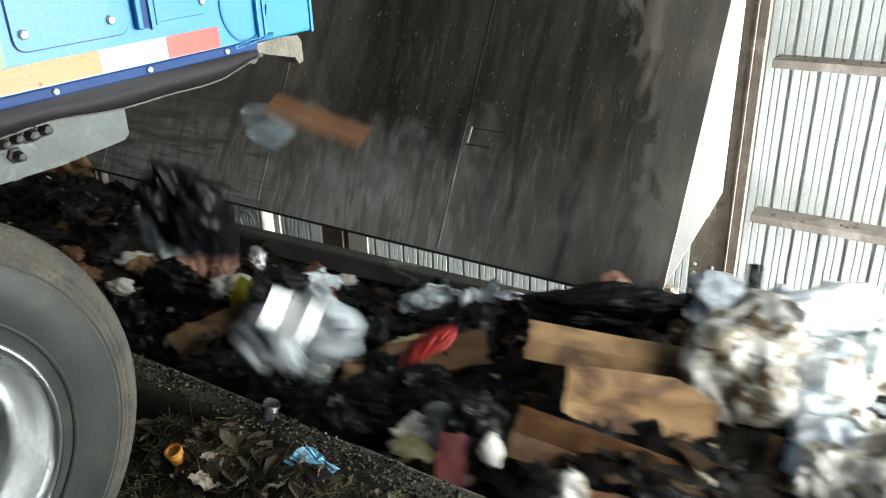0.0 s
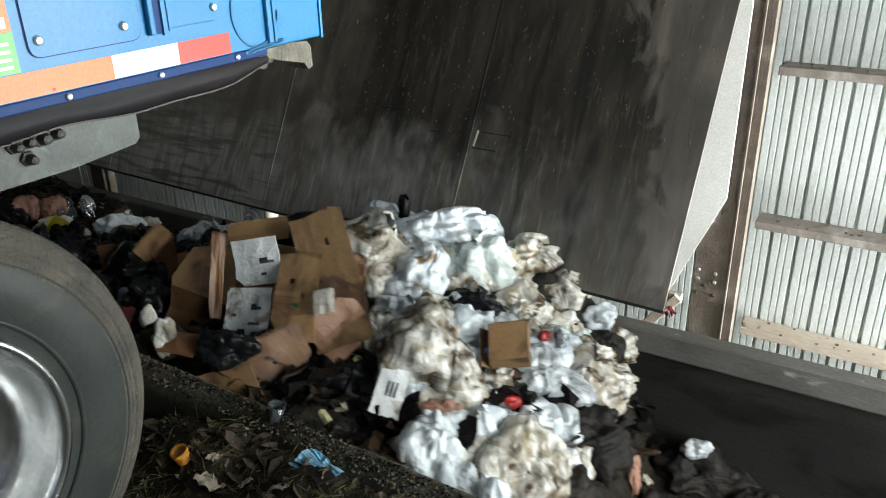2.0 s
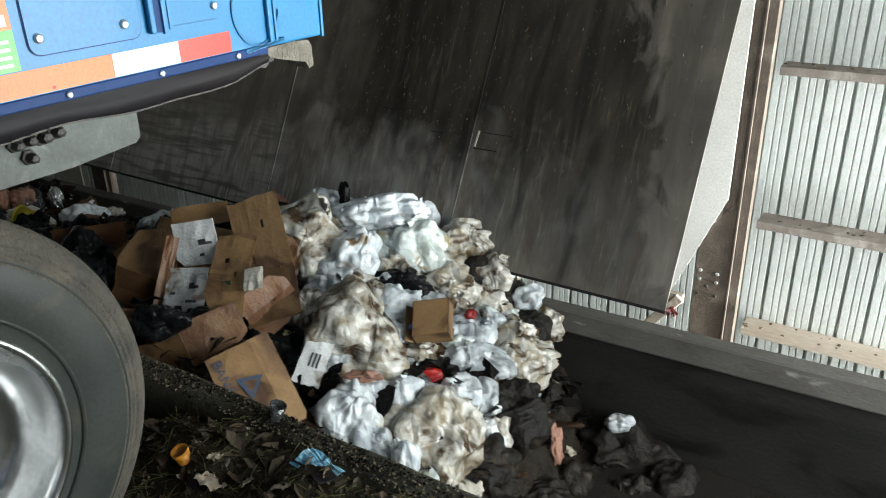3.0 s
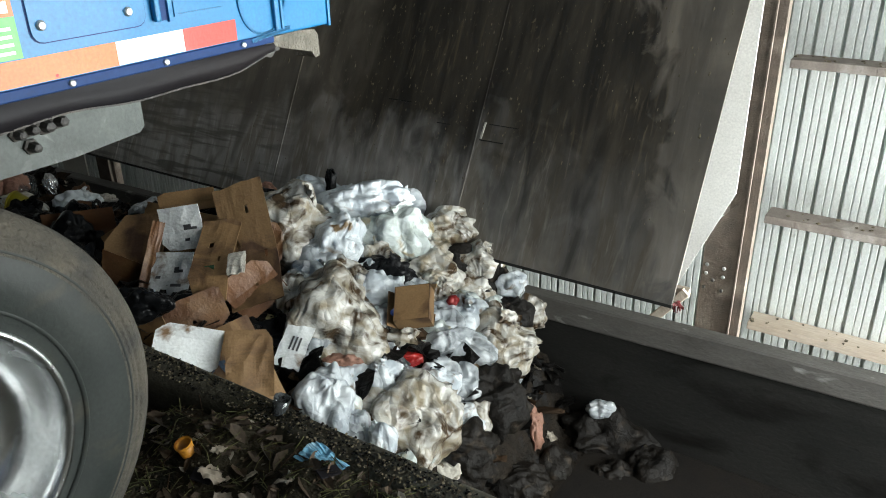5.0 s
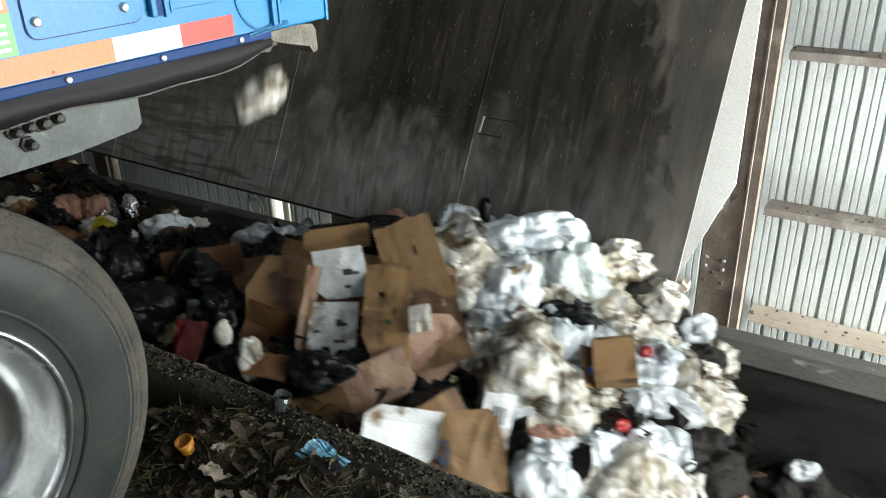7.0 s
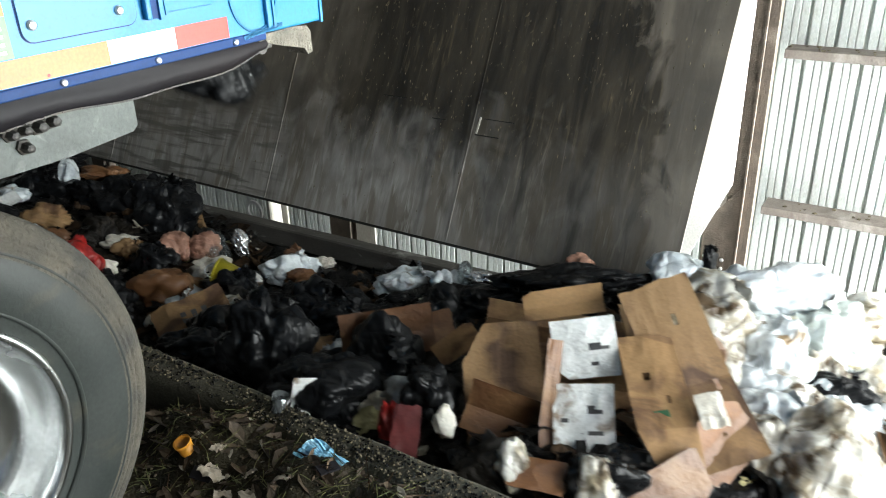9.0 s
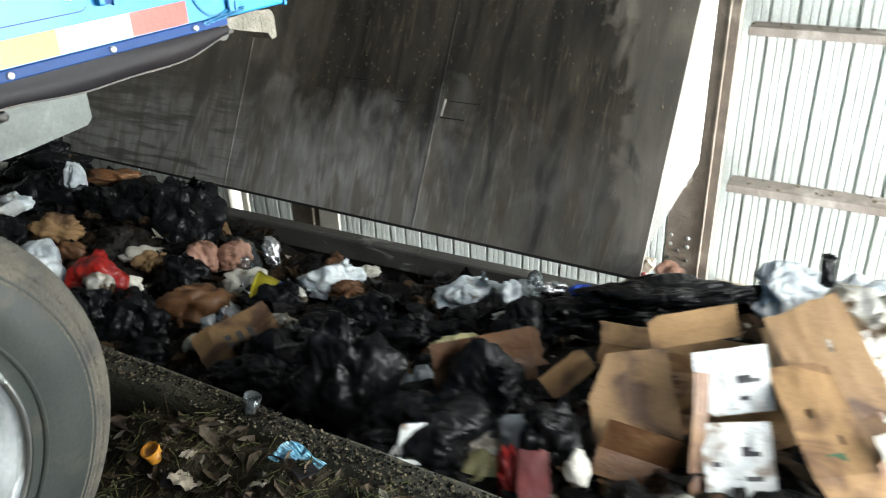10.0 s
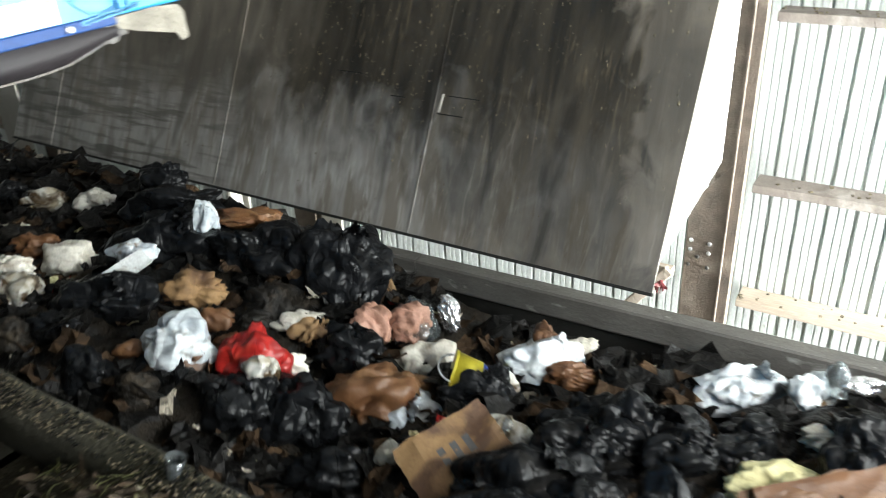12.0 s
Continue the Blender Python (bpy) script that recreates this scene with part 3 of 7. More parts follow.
def make_back_wall():
    # grooves pressed outwards: one deep, two shallow to a period
    prof = [(0.0, 0.0), (0.005, -0.030), (0.019, -0.030), (0.026, 0.0), (0.066, 0.0), (0.069, -0.007), (0.075, -0.007), (0.078, 0.0), (0.107, 0.0), (0.110, -0.007), (0.116, -0.007), (0.119, 0.0)]
    period = 0.154
    root = new("wall_back")
    tagged(root, "bright ribbed galvanised sheet wall of the shed", "wall", kind="structure")
    for s in range(14):
        bm = bmesh.new()
        x_start = -14.005 + s * period * 9
        pts = [(x_start + k * period + a, WALL_Y - b) for k in range(9) for a, b in prof] + [(x_start + 9 * period, WALL_Y)]
        lo = [bm.verts.new((x, y, -2.2)) for x, y in pts]
        hi = [bm.verts.new((x, y, 5.6)) for x, y in pts]
        lob = [bm.verts.new((x, y + 0.004, -2.2)) for x, y in pts]
        hib = [bm.verts.new((x, y + 0.004, 5.6)) for x, y in pts]
        for i in range(len(pts) - 1):
            bm.faces.new((lo[i], lo[i + 1], hi[i + 1], hi[i]))
            bm.faces.new((lob[i + 1], lob[i], hib[i], hib[i + 1]))
        part("sheet", bm, galvanised, root)
    for z in (0.555, -0.405, -1.165, 1.5, 2.5, 3.5):
        g = new("girt")
        tagged(g, "dusty horizontal steel girt on the sheet wall", "girt", group="girts on the wall", kind="structure")
        for x0, x1 in ((-14, -6.4), (-6.0, -2.95), (-2.65, 0.40), (0.56, 4.05), (4.4, 5.0)):
            if z == -1.165 and x1 == 0.40:
                continue
            m = timber if z == -1.165 else girt_paint
            part("rail", boxed(x0, x1, WALL_Y - 0.18, WALL_Y - 0.168, z - 0.05, z, bevel=0.003), m, g)
            part("rail", boxed(x0, x1, WALL_Y - 0.167, WALL_Y - 0.004, z - 0.008, z - 0.001), m, g)
            rng = random.Random(int(x0 * 10 + z * 100))
            bm = bmesh.new()
            for k in range(int((x1 - x0) * 14)):
                u = rng.uniform(0.003, 0.012)
                box(bm, -u, u, -u, u, -u * 0.4, u * 0.4, m=Matrix.Translation((rng.uniform(x0, x1), rng.uniform(WALL_Y - 0.16, WALL_Y - 0.03), z + 0.002)) @ pose(0, 0, 0, rng.uniform(-20, 20), 0, rng.uniform(0, 90)))
            tagged(part("debris", bm, grit_mat, g), kind="stuff")
    # loose bits hanging behind the plate's end
    brace = part("wooden_brace", boxed(-0.03, 0.03, -0.02, 0.02, -0.35, 0.35, bevel=0.004), timber, at=pose(0.02, 4.1, -1.15, 0, 38, 0))
    tagged(brace, "raw timber brace leaning behind the conveyor wall", "brace")
    rail = part("wooden_rail", boxed(-0.05, 0.25, 4.10, 4.14, -0.92, -0.86, bevel=0.004), timber)
    tagged(rail, "short raw timber rail beside the post", "timber")
    bm = bmesh.new()
    for i in range(9):
        a = i * 0.7
        box(bm, -0.02, 0.02, -0.003, 0.003, -0.008, 0.008, m=Matrix.Translation((0.20 + 0.025 * math.cos(a), 4.05, -0.97 + 0.025 * math.sin(a))) @ pose(0, 0, 0, 0, 50 * i, 15 * i))
    tagged(part("barrier_tape", bm, dark_red_board), "small tangle of dirty red tape by the post", "tape")
    fitting = new("pipe_fitting")
    tagged(fitting, "pale pipe fitting with a ring behind the plate", "pipe")
    part("pipe", turned([(-0.4, 0.06), (0.4, 0.06)], 20), white_panel, fitting, at=pose(-3.42, 4.15, -1.25, 0, 90, 0))
    bm = bmesh.new()
    for i in range(24):
        a = 2 * math.pi * i / 24
        box(bm, -0.012, 0.012, -0.01, 0.01, -0.014, 0.014, m=Matrix.Translation((0.085 * math.cos(a), 0, 0.085 * math.sin(a))) @ Matrix.Rotation(-a, 4, "Y"))
    part("ring", bm, bright_bolt, fitting, at=pose(-3.62, 4.1, -1.15))


def make_shed():
    structure(part("ceiling", boxed(-14, 5.1, -10, WALL_Y + 0.2, 5.6, 5.7), roofing), "grey sheet roof of the shed", "ceiling")
    structure(part("wall_left", boxed(-14.1, -14, -10, WALL_Y + 0.1, -2.2, 5.6), galvanised), "ribbed sheet end wall of the shed", "wall")
    for x0, x1, z0, z1, n in ((-14, -6, 0, 5.6, "wall_front_left"), (4.4, 5, 0, 5.6, "wall_front_right"), (-6, 4.4, 4.9, 5.6, "wall_front_head")):
        structure(part(n, boxed(x0, x1, -10.1, -10, z0, z1), galvanised), "sheet wall beside the open doorway", "wall")
    for y0, y1, z0, z1, n in ((4.45, WALL_Y + 0.1, -2.2, 5.6, "wall_right_back"), (-10, -7, 0, 5.6, "wall_right_front"), (-7, 4.45, 4.9, 5.6, "wall_right_head"), (PIT_NEAR, 4.45, -2.2, -1.6, "wall_right_pit")):
        structure(part(n, boxed(5, 5.1, y0, y1, z0, z1), galvanised), "sheet wall beside the open side", "wall")


make_ground()
make_skirt()
make_plate()
make_post()
make_back_wall()
make_shed()


# ---- the truck ----
def strip(outline, thick, x):
    return prism(outline, thick, "x", x)


def make_wheel(truck, x, y, full):
    wheel = new("wheel")
    wheel.parent = truck
    wheel.matrix_basis = pose(x, y, 0.52)
    tread = [(-0.285, 0.40), (-0.28, 0.47), (-0.265, 0.505), (-0.24, 0.52), (-0.055, 0.52), (-0.035, 0.512), (-0.022, 0.497)]
    part("tread", turned(tread, 96, closed=False), tyre_tread, wheel, smooth=True)
    shoulder = [(-0.022, 0.497), (-0.014, 0.490), (-0.013, 0.484), (-0.009, 0.482), (-0.009, 0.474), (-0.012, 0.471), (-0.008, 0.468), (-0.005, 0.460), (-0.007, 0.457), (-0.002, 0.452), (-0.001, 0.438)]
    part("shoulder", turned(shoulder, 96, closed=False), tyre_tread, wheel, "tyre shoulder with rings of dried mud", smooth=True)
    side = [(-0.001, 0.438), (0.0, 0.43), (0.004, 0.40), (0.002, 0.37), (-0.006, 0.34), (-0.012, 0.318), (-0.016, 0.302)]
    t = part("tyre", turned(side, 96, closed=False), tyre_rubber, wheel, "black tyre sidewall with dried mud at the shoulder", smooth=True)
    for r in (0.445, 0.333):
        part("sidewall_ridge", turned([(-0.004 if r > 0.47 else -0.001, r + 0.004), (0.001 if r < 0.47 else -0.004, r), (-0.006, r - 0.004)], 96, closed=False), tyre_tread if r > 0.47 else tyre_rubber, t, smooth=True)
    rim = [(-0.02, 0.296), (-0.004, 0.302), (0.004, 0.299), (0.006, 0.292), (-0.002, 0.284), (-0.02, 0.276), (-0.05, 0.268), (-0.09, 0.255), (-0.12, 0.235), (-0.135, 0.20), (-0.128, 0.165), (-0.12, 0.15), (-0.12, 0.11), (-0.10, 0.105), (-0.04, 0.10), (-0.03, 0.09), (-0.028, 0.0)]
    r = part("rim", turned(rim, 96, closed=False), aluminium, wheel, "polished aluminium rim", smooth=True)
    for i in range(10):
        a = 2 * math.pi * i / 10 + 0.3
        part("wheel_nut", turned([(0, 0.018), (0.022, 0.018), (0.034, 0.011)], 6), bright_bolt, r, at=Matrix.Translation((-0.122, 0.143 * math.cos(a), 0.143 * math.sin(a))))
    part("inner_disc", turned([(-0.285, 0.40), (-0.27, 0.28), (-0.14, 0.27), (-0.14, 0.0)], 48, closed=False), dark_metal, wheel)
    return wheel


def make_truck():
    truck = new("tipping_truck")
    tagged(truck, "blue refuse trailer tipping its load into the pit", "truck")
    # body as a hollow box with an open rear end
    part("side_panel", boxed(-0.05, 0.0, -7.0, 1.203, 1.172, 3.6, bevel=0.006), blue_paint, truck, "glossy blue painted side panel")
    part("side_panel", boxed(-2.5, -2.45, -7.0, 1.203, 1.172, 3.6, bevel=0.006), blue_paint, truck)
    part("front_panel", boxed(-2.45, -0.05, -7.0, -6.95, 1.172, 3.6), blue_paint, truck)
    part("body_floor", boxed(-2.45, -0.05, -6.95, 1.13, 1.172, 1.23), gritty_steel, truck)
    part("roof", boxed(-2.5, 0.0, -7.0, 1.203, 3.602, 3.64), blue_paint, truck)
    part("bottom_rail", boxed(-0.045, 0.004, -7.0, 1.0, 1.158, 1.180, bevel=0.003), blue_deep, truck)
    # pressed panel: a raised tray with rounded corners
    def rounded(y0, y1, z0, z1, r):
        pts = []
        for cy, cz, a0 in ((y1 - r, z1 - r, 0), (y0 + r, z1 - r, 90), (y0 + r, z0 + r, 180), (y1 - r, z0 + r, 270)):
            pts += [(cy + r * math.cos(radians(a0 + d)), cz + r * math.sin(radians(a0 + d))) for d in (0, 22, 45, 67, 90)]
        return pts
    door = part("access_panel", strip(rounded(0.397, 0.645, 1.252, 1.75, 0.022), 0.0035, 0.001), blue_paint, truck)
    part("access_panel_edge", strip(rounded(0.3945, 0.6475, 1.2495, 1.753, 0.0235), 0.0012, 0.0004), blue_deep, truck)
    for y, z in ((0.405 + 0.012, 1.283), (0.604, 1.283), (0.405 + 0.012, 1.6), (0.604, 1.6)):
        part("panel_bolt", turned([(0, 0.0095), (0.004, 0.0095), (0.007, 0.006)], 12), bright_bolt, door, at=Matrix.Translation((0.0045, y, z)))
    # upright rib, dark strip for the recess's shade, and the raised plate beside it
    part("rib", boxed(0.0005, 0.016, 0.662, 0.676, 1.254, 3.5, bevel=0.004), blue_paint, truck)
    part("recess_shadow_plate", boxed(0.0005, 0.003, 0.676, 0.70, 1.254, 3.5), blue_deep, truck)
    part("raised_plate", strip([(0.70, 1.250), (0.845, 1.253), (0.852, 1.262), (0.858, 3.4), (0.70, 3.4)], 0.008, 0.0005), blue_paint, truck)
    part("raised_plate_rim", strip([(0.712, 1.258), (0.842, 1.260), (0.842, 1.264), (0.718, 1.2635), (0.718, 3.39), (0.712, 3.39)], 0.003, 0.0085), blue_paint, truck)
    part("plate_bolt", turned([(0, 0.009), (0.004, 0.009), (0.007, 0.006)], 12), bright_bolt, truck, at=Matrix.Translation((0.0085, 0.86 - 0.02, 1.292)))
    # welded ring and the upright weld bead near the rear end
    bm = bmesh.new()
    for i in range(40):
        a = radians(100 + i * 6.4)
        y, z = 0.975 + 0.075 * math.cos(a), 1.268 + 0.085 * math.sin(a)
        if z > 1.18:
            box(bm, -0.002, 0.0035, -0.003, 0.003, -0.006, 0.006, m=Matrix.Translation((0.0005, y, z)) @ Matrix.Rotation(a, 4, "X"))
    part("weld_ring", bm, blue_paint, truck)
    part("weld_bead", boxed(0.0005, 0.012, 1.004, 1.020, 1.185, 3.5, bevel=0.003), blue_paint, truck)
    part("weld_bead", boxed(0.0005, 0.008, 1.028, 1.036, 1.185, 3.5, bevel=0.002), blue_paint, truck)
    bm = bmesh.new()
    rng = random.Random(9)
    for i in range(26):
        y = 0.93 + i * 0.005
        box(bm, 0, 0.006, -0.004, 0.004, -0.004, 0.004, m=Matrix.Translation((0.001, y, 1.174 + 0.012 * (i / 26) + rng.uniform(-0.001, 0.001))) @ pose(0, 0, 0, rng.uniform(0, 60), 0, 0))
    part("weld_drips", bm, blue_paint, truck)
    part("rear_post", boxed(-0.14, 0.002, 1.204, 1.214, 1.168, 3.6, bevel=0.003), blue_paint, truck)
    # tape band
    zt0, zt1 = 1.182, 1.229
    for y0, y1, m, n in ((-0.4, 0.566, tape_orange, "orange_tape"), (0.566, 0.734, tape_white, "white_tape"), (0.734, 0.885, tape_red, "red_tape"), (-1.2, -0.4, tape_white, "white_tape")):
        part(n, boxed(0.0005, 0.0015, y0 + 0.0005, y1, zt0, zt1), m, truck)
    # decal: an orange cap over a green field with unreadable lines
    d = part("decal", boxed(0.0005, 0.0015, 0.20, 0.374, 1.231, 1.305), decal_green, truck, "green and orange decal with small print")
    part("decal_cap", boxed(0.0005, 0.0015, 0.20, 0.374, 1.3055, 1.42), tape_orange, d)
    for i in range(4):
        part("print_line", boxed(0.0016, 0.002, 0.27 + 0.01 * (i % 2), 0.362, 1.240 + i * 0.014, 1.246 + i * 0.014), tape_white, d)
    part("print_mark", boxed(0.0016, 0.002, 0.33, 0.365, 1.312, 1.332), tape_white, d)
    part("rust_spot", turned([(0, 0.0035), (0.001, 0.002)], 9), tape_red, truck, at=Matrix.Translation((0.0016, 0.43, 1.188)))
    # rubber flap along the lower edge with a wavy hem
    bm = bmesh.new()
    n = 80
    rows = []
    for i in range(n + 1):
        y = -2.0 + (1.0 + 2.0) * i / n
        drop = 0.052 + 0.005 * math.sin(y * 11) + 0.003 * math.sin(y * 23 + 1)
        if y > 0.9:
            drop -= 0.02 * (y - 0.9) / 0.1
        bulge = 0.006 * math.sin(y * 9)
        rows.append([bm.verts.new((x, y, z)) for x, z in ((-0.004, 1.160), (0.004 + bulge, 1.160 - drop * 0.45), (0.002 - bulge, 1.160 - drop), (-0.006 - bulge, 1.160 - drop), (-0.012, 1.160))])
    for a, b in zip(rows, rows[1:]):
        for k in range(4):
            bm.faces.new((a[k], a[k + 1], b[k + 1], b[k]))
    bmesh.ops.recalc_face_normals(bm, faces=bm.faces)
    hem_line = [r[2].co.copy() for r in rows]
    flap = part("rubber_flap", bm, flap_rubber, truck, "black rubber skirt flap with a wavy hem", smooth=True)
    hem = bmesh.new()
    for a, b in zip(hem_line, hem_line[1:]):
        d = b - a
        box(hem, -0.0015, 0.0015, -0.002, d.length + 0.002, -0.0018, 0.0018, m=Matrix.Translation(a) @ Matrix.Rotation(math.atan2(d.z, d.y), 4, "X"))
    part("flap_hem", hem, dark_metal, flap)
    for y in (-0.21, 0.01, 0.232, 0.454, 0.676, 0.898):
        part("flap_bolt", turned([(0, 0.007), (0.004, 0.007), (0.006, 0.004)], 12), bright_bolt, flap, at=Matrix.Translation((0.0045, y, 1.169)))
    # chassis rail with its bolts
    rail = part("chassis_rail", strip([(-6.8, 1.165), (0.668, 1.165), (0.684, 1.13), (0.682, 1.01), (0.668, 0.998), (0.5, 0.985), (-6.8, 0.985)], 0.02, -0.14), rail_paint, truck, "grey chassis rail with rust and grime")
    part("rail_lip", boxed(-0.22, -0.142, -6.8, 0.60, 0.986, 0.994), rail_paint, rail)
    for y, z, r in ((0.385, 1.067, 0.016), (0.413, 1.071, 0.017), (0.445, 1.070, 0.02), (0.476, 1.074, 0.019), (0.409, 1.035, 0.017), (0.27, 1.04, 0.02)):
        part("rail_bolt", turned([(0, r), (0.008, r), (0.010, r * 0.7), (0.032, r * 0.55), (0.034, 0.2 * r)], 6), dark_metal, rail, at=Matrix.Translation((-0.12, y, z)))
    part("chassis_rail", strip([(-6.8, 1.165), (0.668, 1.165), (0.684, 1.13), (0.682, 1.01), (0.668, 0.998), (-6.8, 0.985)], 0.02, -2.36), rail_paint, truck)
    part("cross_member", boxed(-2.33, -0.15, 0.40, 0.48, 1.01, 1.15), rail_paint, truck)
    # tail hook: a gritty bent bracket under the rear corner
    hook = part("tail_bracket", prism([(0.965, 1.168), (1.10, 1.172), (1.155, 1.166), (1.166, 1.15), (1.168, 1.098), (1.150, 1.094), (1.138, 1.112), (1.05, 1.134), (1.0, 1.150)], 0.07, "x", -0.075), gritty_steel, truck, "grit-covered steel bracket under the rear corner")
    part("hinge_knuckle", turned([(-0.03, 0.018), (0.03, 0.018)], 14), dark_metal, truck, at=Matrix.Translation((-0.03, 0.985, 1.142)))
    part("hinge_arm", boxed(-0.03, -0.01, 0.95, 1.03, 1.132, 1.150, bevel=0.003), dark_metal, truck)
    part("sill_plate", boxed(-2.4, -0.1, 1.132, 1.20, 1.15, 1.20, bevel=0.004), gritty_steel, truck)
    for y in (0.0, -1.25):
        make_wheel(truck, 0.0, y, True)
        w = make_wheel(truck, -2.45, y, False)
        w.matrix_basis = pose(-2.45, y, 0.52, 0, 0, 180)
        part("axle", turned([(-2.3, 0.07), (-0.14, 0.07)], 20), dark_metal, truck, at=Matrix.Translation((0, y, 0.52)))
        part("spring_hanger", boxed(-0.36, -0.29, y - 0.3, y + 0.3, 0.62, 1.0, bevel=0.01), dark_metal, truck)
    part("landing_gear", boxed(-1.6, -0.9, -6.4, -6.2, 0.0, 1.17), dark_metal, truck)
    return truck


make_truck()


# ---- kerb, dirt and small things on the tipping floor ----
def make_kerb():
    bm = bmesh.new()
    rng = random.Random(6)
    n = 150
    prof = ((0.800, -0.05), (0.800, 0.095), (0.812, 0.118), (0.835, 0.125), (0.905, 0.122), (0.925, 0.105), (0.928, -0.05))
    rows = []
    for i in range(n + 1):
        x = -6 + 12 * i / n
        rows.append([bm.verts.new((x, y + 0.008 * noise.noise((x * 3, y * 9, 0)), z + 0.012 * noise.noise((x * 4, y * 14, 3)))) for y, z in prof])
    for a, b in zip(rows, rows[1:]):
        for k in range(len(prof) - 1):
            bm.faces.new((a[k], a[k + 1], b[k + 1], b[k]))
    bmesh.ops.recalc_face_normals(bm, faces=bm.faces)
    structure(part("kerb", bm, concrete, smooth=True), "low chipped concrete wheel-stop kerb along the pit", "kerb")


def dirt_height(x, y):
    h = 0.11 * math.exp(-((y - 0.74) / 0.16) ** 2) * (1.0 if x > -0.05 else max(0.0, 1 - ((-0.05 - x) / 0.42) ** 2))
    h += 0.035 * noise.noise((x * 6, y * 6, 1)) + 0.014 * noise.noise((x * 19, y * 19, 5)) + 0.006 * noise.noise((x * 50, y * 50, 2))
    edge = min(1.0, max(0.0, (x + 0.55) / 0.25)) * min(1.0, max(0.0, (y - 0.18) / 0.3)) * min(1.0, max(0.0, (3.2 - x) / 0.6))
    return max(-0.02, (h + 0.015) * edge)


def make_dirt():
    bm = bmesh.new()
    nx, ny = 210, 56
    g = []
    for i in range(nx + 1):
        x = -0.6 + 3.8 * i / nx
        g.append([bm.verts.new((x, 0.16 + 0.70 * j / ny, dirt_height(x, 0.16 + 0.70 * j / ny))) for j in range(ny + 1)])
    for i in range(nx):
        for j in range(ny):
            bm.faces.new((g[i][j], g[i + 1][j], g[i + 1][j + 1], g[i][j + 1]))
    tagged(part("dirt_heap", bm, dirt, smooth=True), "dark wet dirt drifted against the kerb", "dirt", kind="stuff")


def scatter(name, mat, count, seed, make, label, category, area, over=None):
    """Uncountable small pieces joined into one mesh."""
    rng = random.Random(seed)
    verts, faces = [], []
    for k in range(count):
        x, y = rng.uniform(area[0], area[1]), rng.uniform(area[2], area[3])
        z = over(x, y) if over else dirt_height(x, y)
        if over is None and z < 0.004 and rng.random() < 0.6:
            continue
        v, f = make(rng)
        m = Matrix.Translation((x, y, z)) @ pose(0, 0, 0, rng.uniform(-35, 35), rng.uniform(-35, 35), rng.uniform(0, 360))
        o = len(verts)
        verts += [m @ Vector(p) for p in v]
        faces += [[o + i for i in q] for q in f]
    me = bpy.data.meshes.new(name)
    me.from_pydata(verts, [], faces)
    me.materials.append(mat)
    ob = new(name, me)
    return tagged(ob, label, category, kind="stuff")


def leaf_shape(lo, hi):
    def make(rng):
        s = rng.uniform(lo, hi)
        c = rng.uniform(-0.35, 0.5) * s
        w = s * rng.uniform(0.3, 0.55)
        t = 0.0012
        ring = [(-s, 0, c * 0.6), (-s * 0.35, -w, c), (s * 0.45, -w * 0.8, c * 0.8), (s, 0, c * 0.2), (s * 0.4, w * 0.9, c * 0.9), (-s * 0.4, w, c * 0.5)]
        v = ring + [(0, 0, 0)] + [(x, y, z - t) for x, y, z in ring] + [(0, 0, -t)]
        f = [(i, (i + 1) % 6, 6) for i in range(6)] + [(7 + (i + 1) % 6, 7 + i, 13) for i in range(6)]
        return v, f
    return make


def chip_shape(lo, hi, flat=0.6):
    def make(rng):
        s = rng.uniform(lo, hi)
        v = [(rng.uniform(0.6, 1) * s * a, rng.uniform(0.5, 1) * s * b, rng.uniform(0.5, 1) * s * flat * c) for a in (-1, 1) for b in (-1, 1) for c in (-1, 1)]
        return v, [(0, 1, 3, 2), (4, 6, 7, 5), (0, 4, 5, 1), (2, 3, 7, 6), (0, 2, 6, 4), (1, 5, 7, 3)]
    return make


def blade_shape(lo, hi):
    def make(rng):
        s = rng.uniform(lo, hi)
        w = 0.0012
        b = rng.uniform(-0.3, 0.3) * s
        return ([(-s, -w, 0.002), (-s, w, 0.002), (0, -w, 0.005 + abs(b) * 0.4), (0, w, 0.005 + abs(b) * 0.4), (s, b - w, 0.002), (s, b + w, 0.002), (-s, 0, 0), (0, 0, 0.003 + abs(b) * 0.4), (s, b, 0)],
                [(0, 1, 3, 2), (2, 3, 5, 4), (0, 2, 7, 6), (2, 4, 8, 7), (1, 6, 7, 3), (3, 7, 8, 5)])
    return make


def kerb_top(x, y):
    return 0.126


make_kerb()
make_dirt()
scatter("dead_leaves", leaf_mat, 1100, 1, leaf_shape(0.010, 0.042), "dead brown leaves on the dirt by the kerb", "leaves", (-0.45, 2.6, 0.35, 0.84))
scatter("pale_leaf_bits", scrap_pale, 90, 8, leaf_shape(0.008, 0.030), "pale dry leaf bits on the dirt", "leaves", (-0.4, 2.4, 0.35, 0.82))
scatter("grass_scraps", grass_mat, 1700, 2, blade_shape(0.015, 0.055), "dry grass cuttings on the dirt", "grass", (-0.4, 2.6, 0.3, 0.84))
scatter("grit", grit_mat, 2600, 3, chip_shape(0.0015, 0.005), "pale grit strewn over the dirt", "grit", (-0.55, 2.8, 0.3, 0.86))
scatter("stalks", scrap_brown, 160, 9, blade_shape(0.03, 0.09), "broken brown stalks on the dirt", "twigs", (-0.35, 2.2, 0.4, 0.86))
